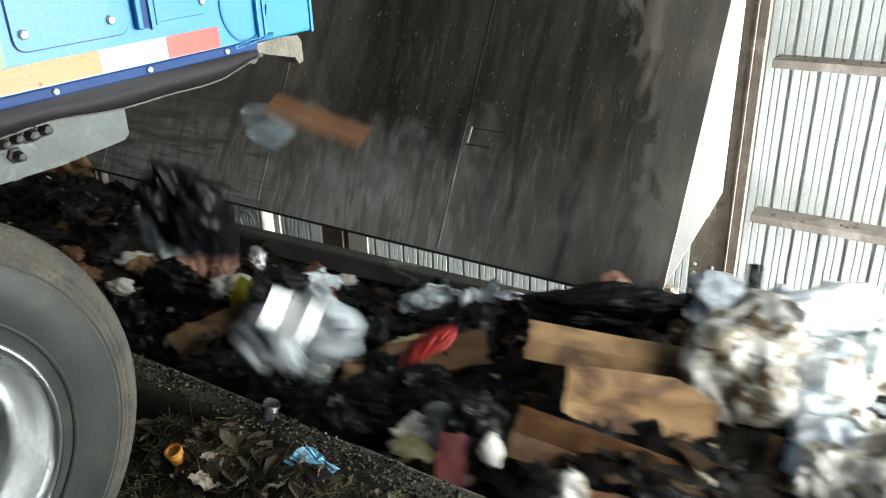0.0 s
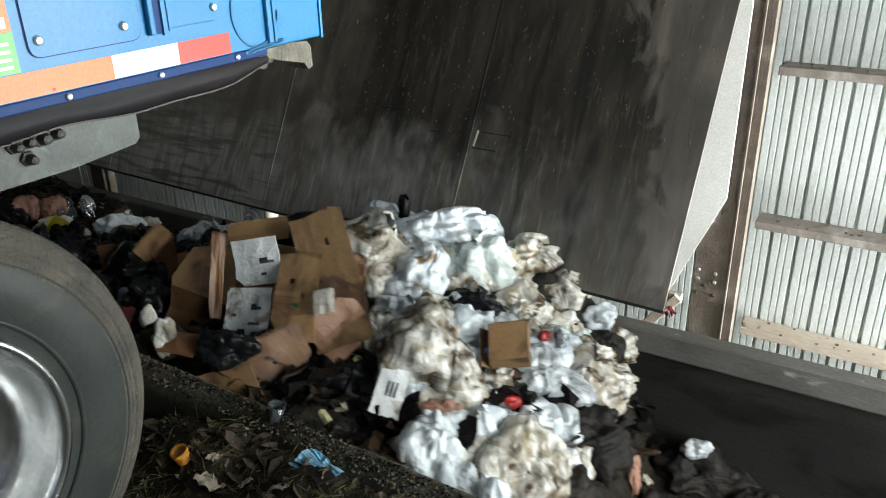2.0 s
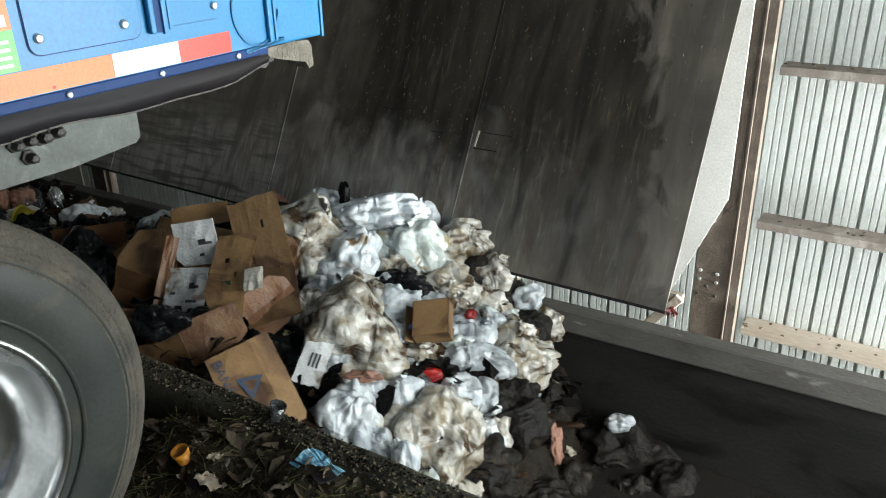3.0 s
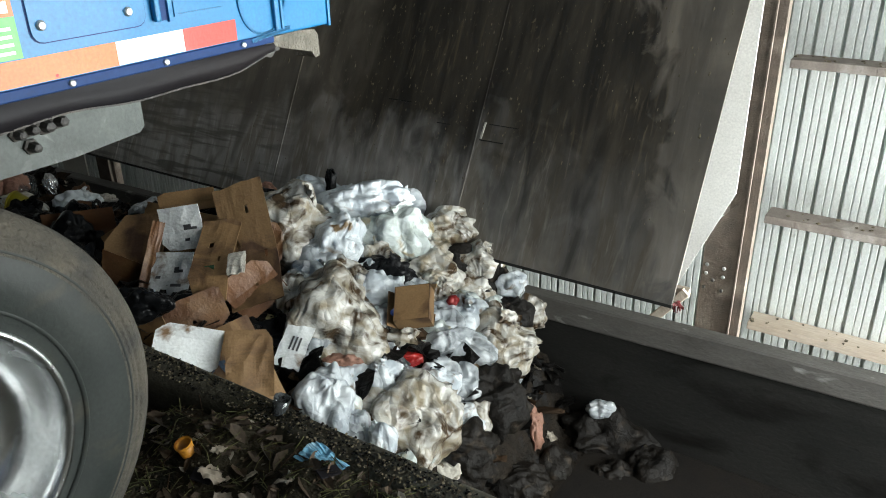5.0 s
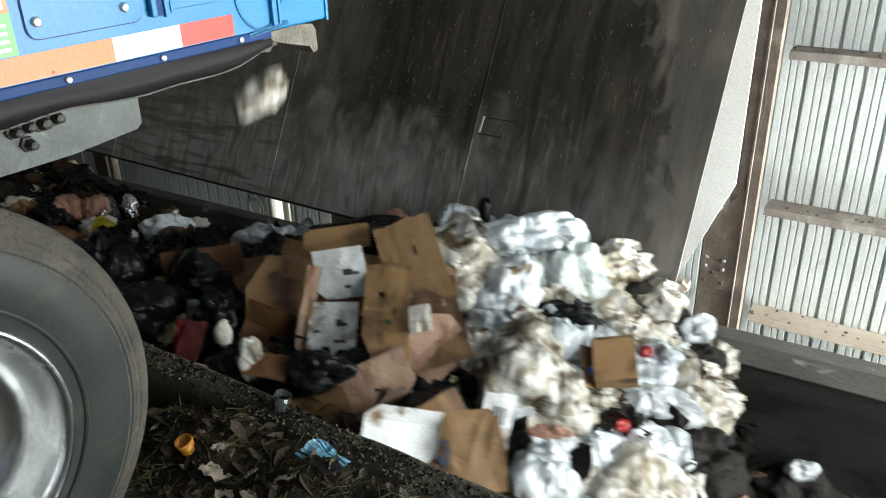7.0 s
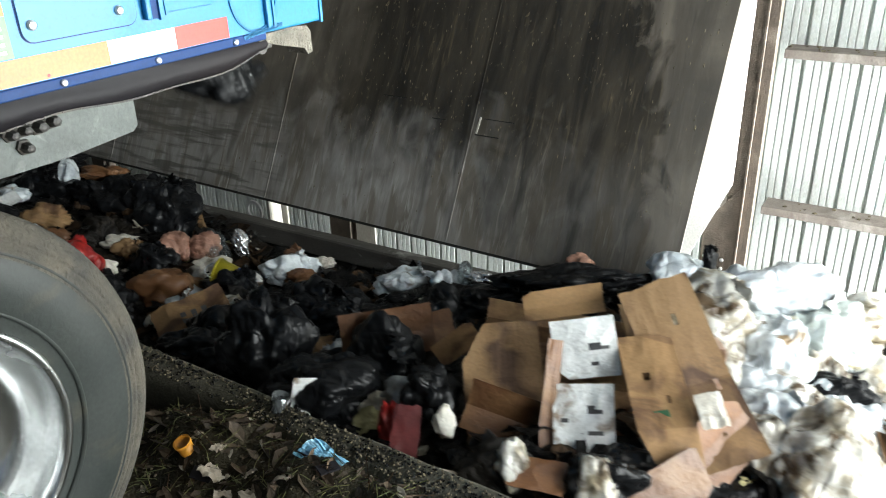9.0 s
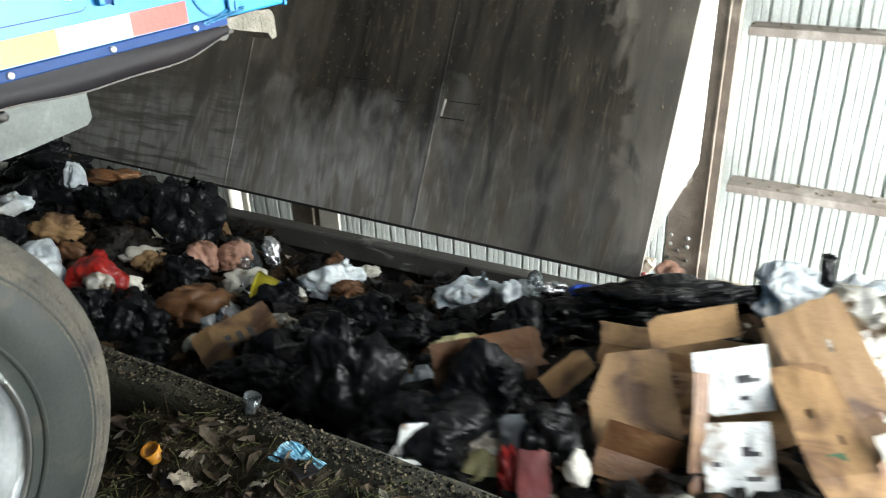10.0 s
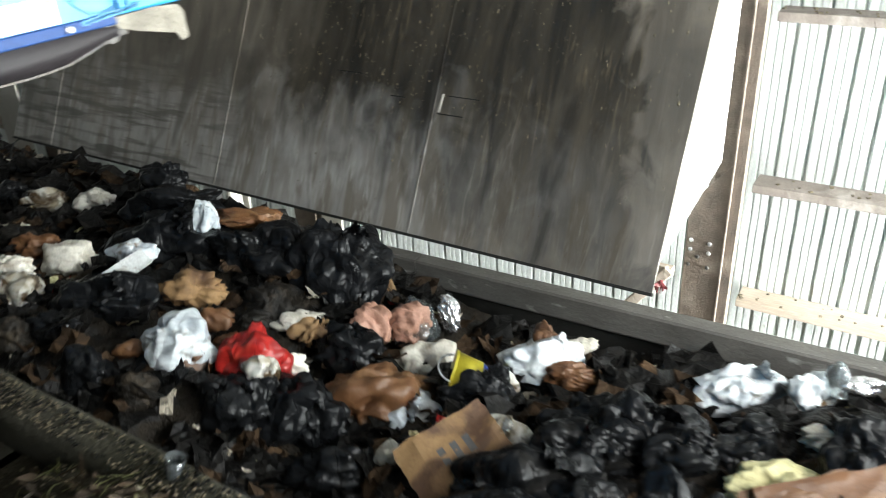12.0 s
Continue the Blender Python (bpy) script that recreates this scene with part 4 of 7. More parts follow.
scatter("kerb_grit", grit_mat, 3000, 4, chip_shape(0.0012, 0.0042), "pale grit and crumbs on the kerb top", "grit", (-2.2, 3.0, 0.815, 0.905), kerb_top)
scatter("kerb_crumbs", scrap_dark, 2600, 5, chip_shape(0.0015, 0.005), "dark crumbs of muck on the kerb top", "dirt", (-2.2, 3.0, 0.815, 0.905), kerb_top)


def crumpled(size, amount, seed, n=16, thick=0.002):
    """A crumpled sheet with thickness."""
    bm = bmesh.new()
    w, h = size
    off = Vector((seed * 7.3, seed * 3.1, seed * 5.7))

    def z_at(a, b):
        p = Vector((a * 4, b * 4, 0)) + off
        q = Vector((a * 2.2, b * 7.0, 0)) + off
        return amount * (1 - 2 * abs(noise.noise(p)) + 0.8 * (1 - 2 * abs(noise.noise(q))) + 0.35 * (1 - 2 * abs(noise.noise(q * 2.6))))
    for face_side in (0, 1):
        g = []
        for i in range(n + 1):
            row = []
            for j in range(n + 1):
                a, b = i / n - 0.5, j / n - 0.5
                ra = 1 + 0.18 * noise.noise(Vector((a * 3, b * 3, 9)) + off)
                row.append(bm.verts.new((a * w * ra, b * h * ra, z_at(a, b) - thick * face_side)))
            g.append(row)
        for i in range(n):
            for j in range(n):
                q = (g[i][j], g[i + 1][j], g[i + 1][j + 1], g[i][j + 1])
                bm.faces.new(q if face_side == 0 else q[::-1])
    return bm


rag = part("cloth_rag", crumpled((0.125, 0.08), 0.010, 3, 28), rag_blue, at=pose(0.245, 0.772, 0.125, 10, 8, -10))
tagged(rag, "crumpled light blue cloth lying on dirt", "rag")
cap = new("plastic_closure")
cap.matrix_basis = pose(-0.125, 0.63, dirt_height(-0.125, 0.63) + 0.024, 14, -10, 20)
tagged(cap, "orange plastic screw cap lying on dirt", "cap")
bm = bmesh.new()
turned([(0.0, 0.021), (0.040, 0.023), (0.040, 0.0195), (0.003, 0.018), (0.003, 0.0)], 28, bm=bm, closed=False)
part("shell", bm, cap_plastic, cap, smooth=True, at=pose(0, 0, -0.02, 0, -90, 0))
part("rim_band", turned([(-0.004, 0.0232), (-0.004, 0.025), (0.004, 0.025), (0.004, 0.0232)], 28, closed=False), cap_plastic, cap, at=pose(0, 0, 0.018, 0, -90, 0))
cup = part("clear_cup", turned([(0.0, 0.018), (0.062, 0.026), (0.062, 0.0245), (0.003, 0.0165), (0.003, 0.0)], 9, closed=False), clear_cup, smooth=True, at=pose(-0.012, 0.868, 0.118, 15, -70, 40))
tagged(cup, "crushed clear plastic cup standing on the kerb", "cup")
for k, (x, y, s) in enumerate(((0.0, 0.61, 0.035), (0.06, 0.585, 0.022), (-0.02, 0.655, 0.02), (0.14, 0.60, 0.025), (0.22, 0.66, 0.022), (0.10, 0.655, 0.02))):
    lf = part("dry_leaf", crumpled((s * 2, s * 1.5), s * 0.3, 11 + k, 8, 0.001), pale_leaf, smooth=True, at=pose(x, y, dirt_height(x, y) + 0.015, 10 * k - 20, 15, 50 * k))
    tagged(lf, "pale curled dry leaf on the dirt", "leaf", group="pale leaves on the dirt")
for k, (x, y, s, rz) in enumerate(((-0.03, 0.60, 0.030, 20), (0.30, 0.74, 0.03, 70), (0.05, 0.52, 0.04, 120))):
    chip = part("plastic_chip", boxed(-s, s, -s * 0.6, s * 0.6, 0, 0.004, bevel=0.0015), flap_rubber, at=pose(x, y, dirt_height(x, y) + 0.012, 20 - 12 * k, 10, rz))
    tagged(chip, "flat black plastic chip on the dirt", "plastic chip", group="plastic chips on the dirt")


# ---- rubbish on the belt ----
# how far the belt has carried its load, in metres along x
BELT = [(0.0, 2.405), (0.5, 1.791), (1.0, 1.222), (1.5, 0.767), (2.0, 0.49), (2.5, 0.235), (3.0, 0.047), (4.0, -0.085), (5.0, -0.097), (5.5, 0.0),
        (6.0, 0.257), (6.5, 0.574), (7.0, 0.978), (8.0, 1.62), (9.0, 2.168), (9.5, 2.408), (10.0, 2.775), (10.5, 3.16), (11.0, 3.476), (11.5, 3.805), (12.0, 4.076)]
MOVERS = []


def belt_at(t):
    for (a, s), (b, u) in zip(BELT, BELT[1:]):
        if t <= b:
            return s + (u - s) * (t - a) / (b - a)
    return BELT[-1][1]


def ride(ob, base, fall=None):
    """Marks a thing that lies on the belt at the pose base; fall: what it did before it landed (see motions)."""
    ob.matrix_basis = base
    MOVERS.append((ob, base, fall))
    return ob


HEAP = ((-14, -0.35), (-6.5, -0.40), (-5.3, -0.50), (-4.5, -0.75), (-3.2, -0.62), (-2.5, -0.50), (-1.9, -0.34), (-1.5, -0.32), (-1.1, -0.38),
        (-0.9, -0.46), (-0.55, -0.58), (-0.2, -0.85), (0.05, -1.30), (0.2, -1.45), (3.0, -1.45))


def heap_z(x):
    for (a, s), (b, u) in zip(HEAP, HEAP[1:]):
        if x <= b:
            return s + (u - s) * (x - a) / (b - a)
    return HEAP[-1][1]


def ridge(p):
    return 1 - 2 * abs(noise.noise(p))


def folds(p, seed):
    """Flat facets that meet in sharp creases: triangle waves along many directions."""
    rng = np.random.RandomState(seed + 5)
    out = np.zeros(len(p))
    pull = rng.normal(size=3)
    pull /= np.linalg.norm(pull)
    for freq, amp, count in ((0.6, 0.24, 3), (1.2, 0.19, 4), (2.4, 0.115, 5), (4.4, 0.06, 6), (8.0, 0.028, 6)):
        for _ in range(count):
            d = rng.normal(size=3)
            d -= pull * d.dot(pull) * 0.88
            d /= np.linalg.norm(d)
            out += amp * (np.abs((p @ d * freq + rng.rand()) % 1.0 - 0.5) - 0.25) * 2.0 / math.sqrt(count) * (1 if rng.rand() < 0.65 else -1)
    return out


def pleated(p, lumps, seed):
    """A soft full bag: broad bulges, pleats that run together at a gathered neck, and thin creases across."""
    rng = np.random.RandomState(seed + 9)
    neck = rng.normal(size=3) * (1.0, 0.5, 0.6) + (0.0, -0.2, 0.5)
    neck /= np.linalg.norm(neck)
    side = np.cross(neck, (0.31, 0.77, -0.55))
    side /= np.linalg.norm(side)
    other = np.cross(neck, side)
    near = p @ neck
    phi = np.arctan2(p @ side, p @ other)
    out = 0.36 * lumps
    grip = np.clip((near + 0.45) / 1.45, 0, 1) ** 1.6
    for k, amp in ((4, 0.06), (7, 0.035), (13, 0.014)):
        out += amp * grip * (1 - 2 * np.abs(np.sin(0.5 * k * phi + 3.0 * lumps + rng.rand() * 6)))
    out += 0.22 * np.exp(-((1 - near) / 0.035) ** 2) - 0.10 * np.exp(-((1 - near) / 0.22) ** 2)
    for _ in range(5):
        d = rng.normal(size=3)
        d /= np.linalg.norm(d)
        out += 0.07 * (np.abs((p @ d * 0.75 + rng.rand() + 0.12 * lumps) % 1.0 - 0.5) - 0.25) * 2
    for _ in range(16):
        d = rng.normal(size=3)
        d /= np.linalg.norm(d)
        gap = np.abs(p @ d - rng.uniform(-0.75, 0.75) + 0.30 * lumps)
        out += rng.choice((-1, 1)) * rng.uniform(0.01, 0.03) * np.exp(-gap / 0.05)
    return out


def bag(name, x, y, z, sx, sy, sz, mat, label, category, seed, roll=0, fall=None, knot=False, sharp=1.0):
    """A slumped bag or a crumpled lump; sx, sy, sz are half sizes along its own axes."""
    bm = bmesh.new()
    size = max(sx, sz)
    soft = name in ("rubbish_bag", "waste_sack")
    bmesh.ops.create_icosphere(bm, subdivisions=(6 if soft and size > 0.16 else 5) if size > 0.10 else 4 if size > 0.05 else 3, radius=1.0)
    off = Vector((seed * 3.7, seed * 1.9, seed * 5.3))
    unit = np.array([v.co for v in bm.verts])
    lumps = np.array([noise.noise(v.co * 1.3 + off) + 0.45 * noise.noise(v.co * 2.9 + off) for v in bm.verts])
    if soft:
        r = 1.0 + pleated(unit, lumps, seed) + (0.5 if mat is black_film else max(0.0, sharp - 1.0) * 0.6) * folds(unit, seed)
    else:
        warp = np.array([noise.noise_vector(v.co * 1.5 + off) for v in bm.verts])
        r = 0.95 + 0.14 * lumps + sharp * folds(unit + 0.25 * warp, seed)
    for v, k in zip(bm.verts, r):
        q = v.co * float(k)
        v.co = (q.x * sx, q.y * sy, q.z * sz)
    ob = part(name, bm, mat, smooth=True)
    tagged(ob, label, category)
    if knot or (soft and size > 0.13 and seed % 2 == 0):
        # the loose gathered neck: a limp frill of film
        frill = crumpled((size * 0.55, size * 0.42), size * 0.10, seed, 12, 0.003)
        part("neck", frill, mat, ob, smooth=True, at=pose(sx * 0.35, -sy * 0.55, sz * 0.72, 35 + seed * 37 % 50, 25, seed * 53 % 360))
    return ride(ob, pose(x, y, z, -24, roll, 33), fall)


def sheet(name, m, w, h, mat, label, category, seed, bend=0.08, thick=0.004, fall=None, bars=0):
    """A board or a sheet with a bend, ragged edges and thickness."""
    bm = bmesh.new()
    nx = ny = 14
    off = Vector((seed * 2.3, seed * 4.1, seed))
    d = min(w, h)
    g = []
    for side in (0, 1):
        rows = []
        for i in range(nx + 1):
            row = []
            for j in range(ny + 1):
                a, b = i / nx - 0.5, j / ny - 0.5
                rag_x = 1 + 0.09 * noise.noise(Vector((b * 5, 2, seed))) * (abs(a) > 0.45)
                rag_y = 1 + 0.09 * noise.noise(Vector((a * 5, 7, seed))) * (abs(b) > 0.45)
                zz = 0.9 * bend * d * (ridge(Vector((a * 1.6, b * 1.6, 0)) + off) - 0.3) + 0.5 * bend * d * float(folds(np.array([[a * 1.6, b * 1.6, 0.3]]), seed)[0])
                row.append(bm.verts.new((a * w * rag_x, b * h * rag_y, zz - thick * side)))
            rows.append(row)
        g.append(rows)
    for i in range(nx):
        for j in range(ny):
            bm.faces.new((g[0][i][j], g[0][i + 1][j], g[0][i + 1][j + 1], g[0][i][j + 1]))
            bm.faces.new((g[1][i][j + 1], g[1][i + 1][j + 1], g[1][i + 1][j], g[1][i][j]))
    for k in range(nx):
        bm.faces.new((g[0][k + 1][0], g[0][k][0], g[1][k][0], g[1][k + 1][0]))
        bm.faces.new((g[0][k][ny], g[0][k + 1][ny], g[1][k + 1][ny], g[1][k][ny]))
        bm.faces.new((g[0][0][k], g[0][0][k + 1], g[1][0][k + 1], g[1][0][k]))
        bm.faces.new((g[0][nx][k + 1], g[0][nx][k], g[1][nx][k], g[1][nx][k + 1]))
    top = [[v.co.copy() for v in row] for row in g[0]]
    ob = part(name, bm, mat)
    tagged(ob, label, category)
    # printed bars that follow the board's surface
    for k in range(bars):
        b2 = bmesh.new()
        i0, j0 = 4 + k * 2, 5
        q = [top[i0][j0], top[i0 + 1][j0], top[i0 + 1][j0 + 4], top[i0][j0 + 4]]
        lo = [b2.verts.new(p + Vector((0, 0, 0.002))) for p in q]
        hi = [b2.verts.new(p + Vector((0, 0, 0.0035))) for p in q]
        b2.faces.new(hi)
        for a in range(4):
            b2.faces.new((lo[a], lo[(a + 1) % 4], hi[(a + 1) % 4], hi[a]))
        part("print_bar", b2, ink, ob)
    return ride(ob, m, fall)


def folded_board(name, m, w, h, mat, label, category, seed, folds=(), holes=(), bars=0, warp=0.02, along="y", print_kind="", fall=None):
    """A board bent along straight score lines, with torn corners, a cut edge and punched holes; folds: (share of the height, degrees)."""
    n, thick = 16, 0.005
    rng = random.Random(seed)
    off = Vector((seed * 2.3, seed * 4.1, seed))
    length, width = (h, w) if along == "y" else (w, h)
    # the bent profile: distance along the board gives place and height
    profile, s0, slope = [], (0.0, 0.0), 0.0
    for k in range(n + 1):
        if k:
            for f, deg in folds:
                if (k - 1) / n < f <= k / n:
                    slope += radians(deg)
            s0 = (s0[0] + length / n * math.cos(slope), s0[1] + length / n * math.sin(slope))
        profile.append(s0)
    mean_u = sum(p[0] for p in profile) / (n + 1)
    mean_v = sum(p[1] for p in profile) / (n + 1)
    torn = [rng.uniform(0.05, 0.3) if rng.random() < 0.3 else 0.0 for _ in range(4)]

    def place(i, j):
        a, b = i / n - 0.5, j / n - 0.5
        for c, (ca, cb) in zip(torn, ((-0.5, -0.5), (0.5, -0.5), (-0.5, 0.5), (0.5, 0.5))):
            near = abs(a - ca) + abs(b - cb)
            if near < c:
                a += (-1 if ca > 0 else 1) * (c - near) * 0.6
                b += (-1 if cb > 0 else 1) * (c - near) * 0.6
        ragged = 0.018 * noise.noise(Vector((a * 9, b * 9, seed))) * (max(abs(a), abs(b)) > 0.45)
        k = (b + 0.5) * n
        lo = min(n - 1, int(k))
        u = profile[lo][0] + (profile[lo + 1][0] - profile[lo][0]) * (k - lo) - mean_u
        v = profile[lo][1] + (profile[lo + 1][1] - profile[lo][1]) * (k - lo) - mean_v
        v += warp * min(w, h) * (2.0 * noise.noise(Vector((a * 1.7, b * 1.7, 0)) + off) + 0.7 * ridge(Vector((a * 3.1, b * 3.1, 5)) + off))
        return (a * (1 + ragged) * width, u * (1 + ragged), v) if along == "y" else (u * (1 + ragged), a * (1 + ragged) * width, v)

    def stack(cells, up, deep):
        """The chosen cells of the board as a closed slab."""
        bm = bmesh.new()
        made = {}

        def vert(i, j, side):
            if (i, j, side) not in made:
                x, y, z = place(i, j)
                made[i, j, side] = bm.verts.new((x, y, z + (up if side == 0 else up - deep)))
            return made[i, j, side]
        for i, j in cells:
            ring = ((i, j), (i + 1, j), (i + 1, j + 1), (i, j + 1))
            bm.faces.new([vert(*q, 0) for q in ring])
            bm.faces.new([vert(*q, 1) for q in ring[::-1]])
            for (p, q), gap in zip(zip(ring, ring[1:] + ring[:1]), ((i, j - 1), (i + 1, j), (i, j + 1), (i - 1, j))):
                if gap not in cells:
                    bm.faces.new((vert(*q, 0), vert(*p, 0), vert(*p, 1), vert(*q, 1)))
        bmesh.ops.recalc_face_normals(bm, faces=bm.faces)
        return bm
    cells = {(i, j) for i in range(n) for j in range(n)} - set(holes)
    ob = part(name, stack(cells, 0, thick), mat)
    tagged(ob, label, category)
    for k in range(bars):
        i0, j0 = rng.choice((2, 9)), rng.randint(2, 13)
        part("print_bar", stack({(i, j0) for i in range(i0, i0 + rng.randint(2, 5))}, 0.0015, 0.001), ink, ob)
    if print_kind == "banana":
        words = bpy.data.curves.new("letters", "FONT")
        words.body, words.size, words.extrude = "BANANA", 0.058, 0.0008
        carrier = bpy.data.objects.new("letters", words)
        me = bpy.data.meshes.new_from_object(carrier)
        bpy.data.objects.remove(carrier)
        me.materials.append(print_blue)
        letters = new("letters", me)
        letters.parent = ob
        letters.matrix_basis = pose(-w * 0.42, h * 0.44, 0.012, 0, 0, -90)
        mark = part("emblem", prism([(-0.055, -0.045), (0.055, -0.045), (0.0, 0.055)], 0.001, "z"), print_blue, ob, "blue triangular printed emblem", at=pose(-w * 0.02, h * 0.08, 0.012, 0, 0, -75))
        part("emblem_field", prism([(-0.028, -0.026), (0.028, -0.026), (0.0, 0.028)], 0.001, "z"), cardboard, mark, at=pose(0, 0, 0.0012))
    return ride(ob, m, fall)


def carton(m, w, h, d, mat, label, fall=None):
    """An open carton: walls with thickness and folded-out flaps."""
    root = new("carton")
    tagged(root, label, "box")
    t = 0.004
    part("side", boxed(-w / 2, w / 2, -h / 2, -h / 2 + t, -d, 0), mat, root)
    part("side", boxed(-w / 2, w / 2, h / 2 - t, h / 2, -d, 0), mat, root)
    part("side", boxed(-w / 2, -w / 2 + t, -h / 2 + t, h / 2 - t, -d, 0), mat, root)
    part("side", boxed(w / 2 - t, w / 2, -h / 2 + t, h / 2 - t, -d, 0), mat, root)
    part("bottom", boxed(-w / 2 + t, w / 2 - t, -h / 2 + t, h / 2 - t, -d, -d + t), mat, root)
    part("flap", boxed(-w / 2, w / 2, 0, h * 0.45, -t, 0), mat, root, at=pose(0, h / 2, 0.002, 35, 0, 0))
    part("flap", boxed(-w / 2, w / 2, -h * 0.45, 0, -t, 0), mat, root, at=pose(0, -h / 2, 0.002, -160, 0, 0))
    part("flap", boxed(0, w * 0.4, -h / 2, h / 2, -t, 0), mat, root, at=pose(w / 2, 0, 0.002, 0, 50, 0))
    return ride(root, m, fall)


def make_mound():
    """The bulk of the load: a lumpy bed of packed litter."""
    bm = bmesh.new()
    nx, ny = 300, 54
    g = []
    for i in range(nx + 1):
        x = -13.0 + 13.2 * i / nx
        row = []
        for j in range(ny + 1):
            y = 0.95 + (SKIRT_Y - 0.03 - 0.95) * j / ny
            p = Vector((x * 2.1, y * 2.1, 3))
            z = heap_z(x) - 0.16 + 0.10 * ridge(p) + 0.05 * ridge(p * 2.7) + 0.025 * ridge(p * 6.1)
            z -= 0.18 * max(0, (1.6 - y) / 0.65) + 0.16 * max(0, (y - 2.7) / 0.5)
            row.append(bm.verts.new((x, y, max(BELT_Z + 0.01, z))))
        g.append(row)
    for i in range(nx):
        for j in range(ny):
            bm.faces.new((g[i][j], g[i + 1][j], g[i + 1][j + 1], g[i][j + 1]))
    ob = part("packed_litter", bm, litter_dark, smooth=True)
    tagged(ob, "packed bed of dark mixed litter on the belt", "litter", kind="stuff")
    ride(ob, Matrix())


def scrap_shape(lo, hi):
    def make(rng):
        s = rng.uniform(lo, hi)
        n = 4
        v, f = [], []
        k = [[rng.uniform(-0.35, 0.35) * s for _ in range(n)] for _ in range(n)]
        asp = rng.uniform(0.4, 1.0)
        for side in (0, 1):
            for i in range(n):
                for j in range(n):
                    v.append(((i / 1.5 - 1) * s + rng.uniform(-0.1, 0.1) * s, (j / 1.5 - 1) * s * asp, k[i][j] + 0.15 * s - 0.002 * side))
        for i in range(n - 1):
            for j in range(n - 1):
                a = i * n + j
                f.append((a, a + n, a + n + 1, a + 1))
                f.append((16 + a + 1, 16 + a + n + 1, 16 + a + n, 16 + a))
        return v, f
    return make


def heap_top(x, y):
    p = Vector((x * 2.1, y * 2.1, 3))
    z = heap_z(x) - 0.16 + 0.10 * ridge(p) + 0.05 * ridge(p * 2.7) + 0.025 * ridge(p * 6.1)
    return max(BELT_Z + 0.01, z - 0.18 * max(0, (1.6 - y) / 0.65) - 0.16 * max(0, (y - 2.7) / 0.5)) + 0.015


make_mound()
for n, m, k, sd, lo, hi, lab in (("pale_scraps", scrap_pale, 420, 21, 0.012, 0.045, "pale torn paper and film scraps in the load"),
                                 ("brown_scraps", scrap_brown, 1000, 22, 0.02, 0.085, "brown torn cardboard scraps in the load"),
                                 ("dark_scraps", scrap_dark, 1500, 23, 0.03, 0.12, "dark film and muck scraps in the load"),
                                 ("yellow_scraps", pale_yellow, 90, 24, 0.012, 0.035, "yellowed paper scraps in the load"),
                                 ("red_scraps", red_film, 40, 25, 0.01, 0.03, "small red wrappers in the load")):
    ride(scatter(n, m, k, sd, scrap_shape(lo, hi), lab, "scraps", (-9.5, 0.05, 1.0, 3.15), heap_top), Matrix())

# the pale bags at the head of the load
bag("rubbish_bag", -1.217, 2.860, -0.162, 0.261, 0.142, 0.117, white_film, "flat white plastic bag on top of the pile", "bag", 1, roll=-6)
bag("rubbish_bag", -1.378, 2.418, -0.206, 0.240, 0.180, 0.240, stained_film, "brown-stained clear bag full of waste", "bag", 2)
bag("rubbish_bag", -1.117, 2.486, -0.272, 0.147, 0.121, 0.177, white_film, "white plastic rubbish bag slumped on the pile", "bag", 3)
bag("rubbish_bag", -1.015, 2.845, -0.321, 0.219, 0.152, 0.187, green_film, "greenish translucent bag among white bags", "bag", 4)
bag("rubbish_bag", -0.851, 3.149, -0.364, 0.194, 0.120, 0.127, stained_film, "beige stained plastic bag on the pile", "bag", 5)
bag("waste_lump", -0.714, 3.095, -0.516, 0.139, 0.094, 0.113, muck, "lump of dark greasy waste", "waste", 6)
bag("rubbish_bag", -0.746, 2.807, -0.501, 0.174, 0.113, 0.126, stained_film, "yellowed white plastic bag", "bag", 7)
bag("rubbish_bag", -0.905, 2.583, -0.417, 0.178, 0.101, 0.092, black_film, "small black plastic bag wedged between white bags", "bag", 8)
bag("rubbish_bag", -0.790, 2.062, -0.466, 0.253, 0.190, 0.253, stained_film, "large stained clear bag of rubbish", "bag", 9)
sheet("paper_sack", pose(-0.790, 1.788, -0.415, -29.9, -13.1, -156.0), 0.127, 0.244, white_board, "printed white paper sack panel", "paper", 10, bend=0.10, bars=3)
bag("rubbish_bag", -0.814, 2.458, -0.464, 0.143, 0.101, 0.125, white_film, "white plastic rubbish bag slumped on the pile", "bag", 11)
bag("rubbish_bag", -0.500, 2.733, -0.648, 0.178, 0.113, 0.123, white_film, "torn bright white plastic film", "bag", 12, sharp=1.3)
bag("rubbish_bag", -0.416, 2.540, -0.715, 0.195, 0.115, 0.112, grey_film, "crumpled grey plastic film", "bag", 13, sharp=1.4)
bag("rubbish_bag", -0.315, 2.791, -0.796, 0.221, 0.159, 0.203, stained_film, "matted white and grimy plastic waste", "bag", 14, sharp=1.5)
carton(pose(-0.566, 2.441, -0.497, -32.7, -7.0, -155.5) @ pose(0, 0, 0.03, 180, 14, 10), 0.184, 0.195, 0.090, cardboard, "small open brown carton among white bags")
bag("wrapper", -0.485, 2.243, -0.642, 0.076, 0.043, 0.039, red_film, "crumpled red wrapper on the pile", "wrapper", 15)
bag("waste_lump", -0.376, 3.000, -0.743, 0.160, 0.101, 0.109, muck, "lump of dark grey waste", "waste", 16, sharp=1.3)
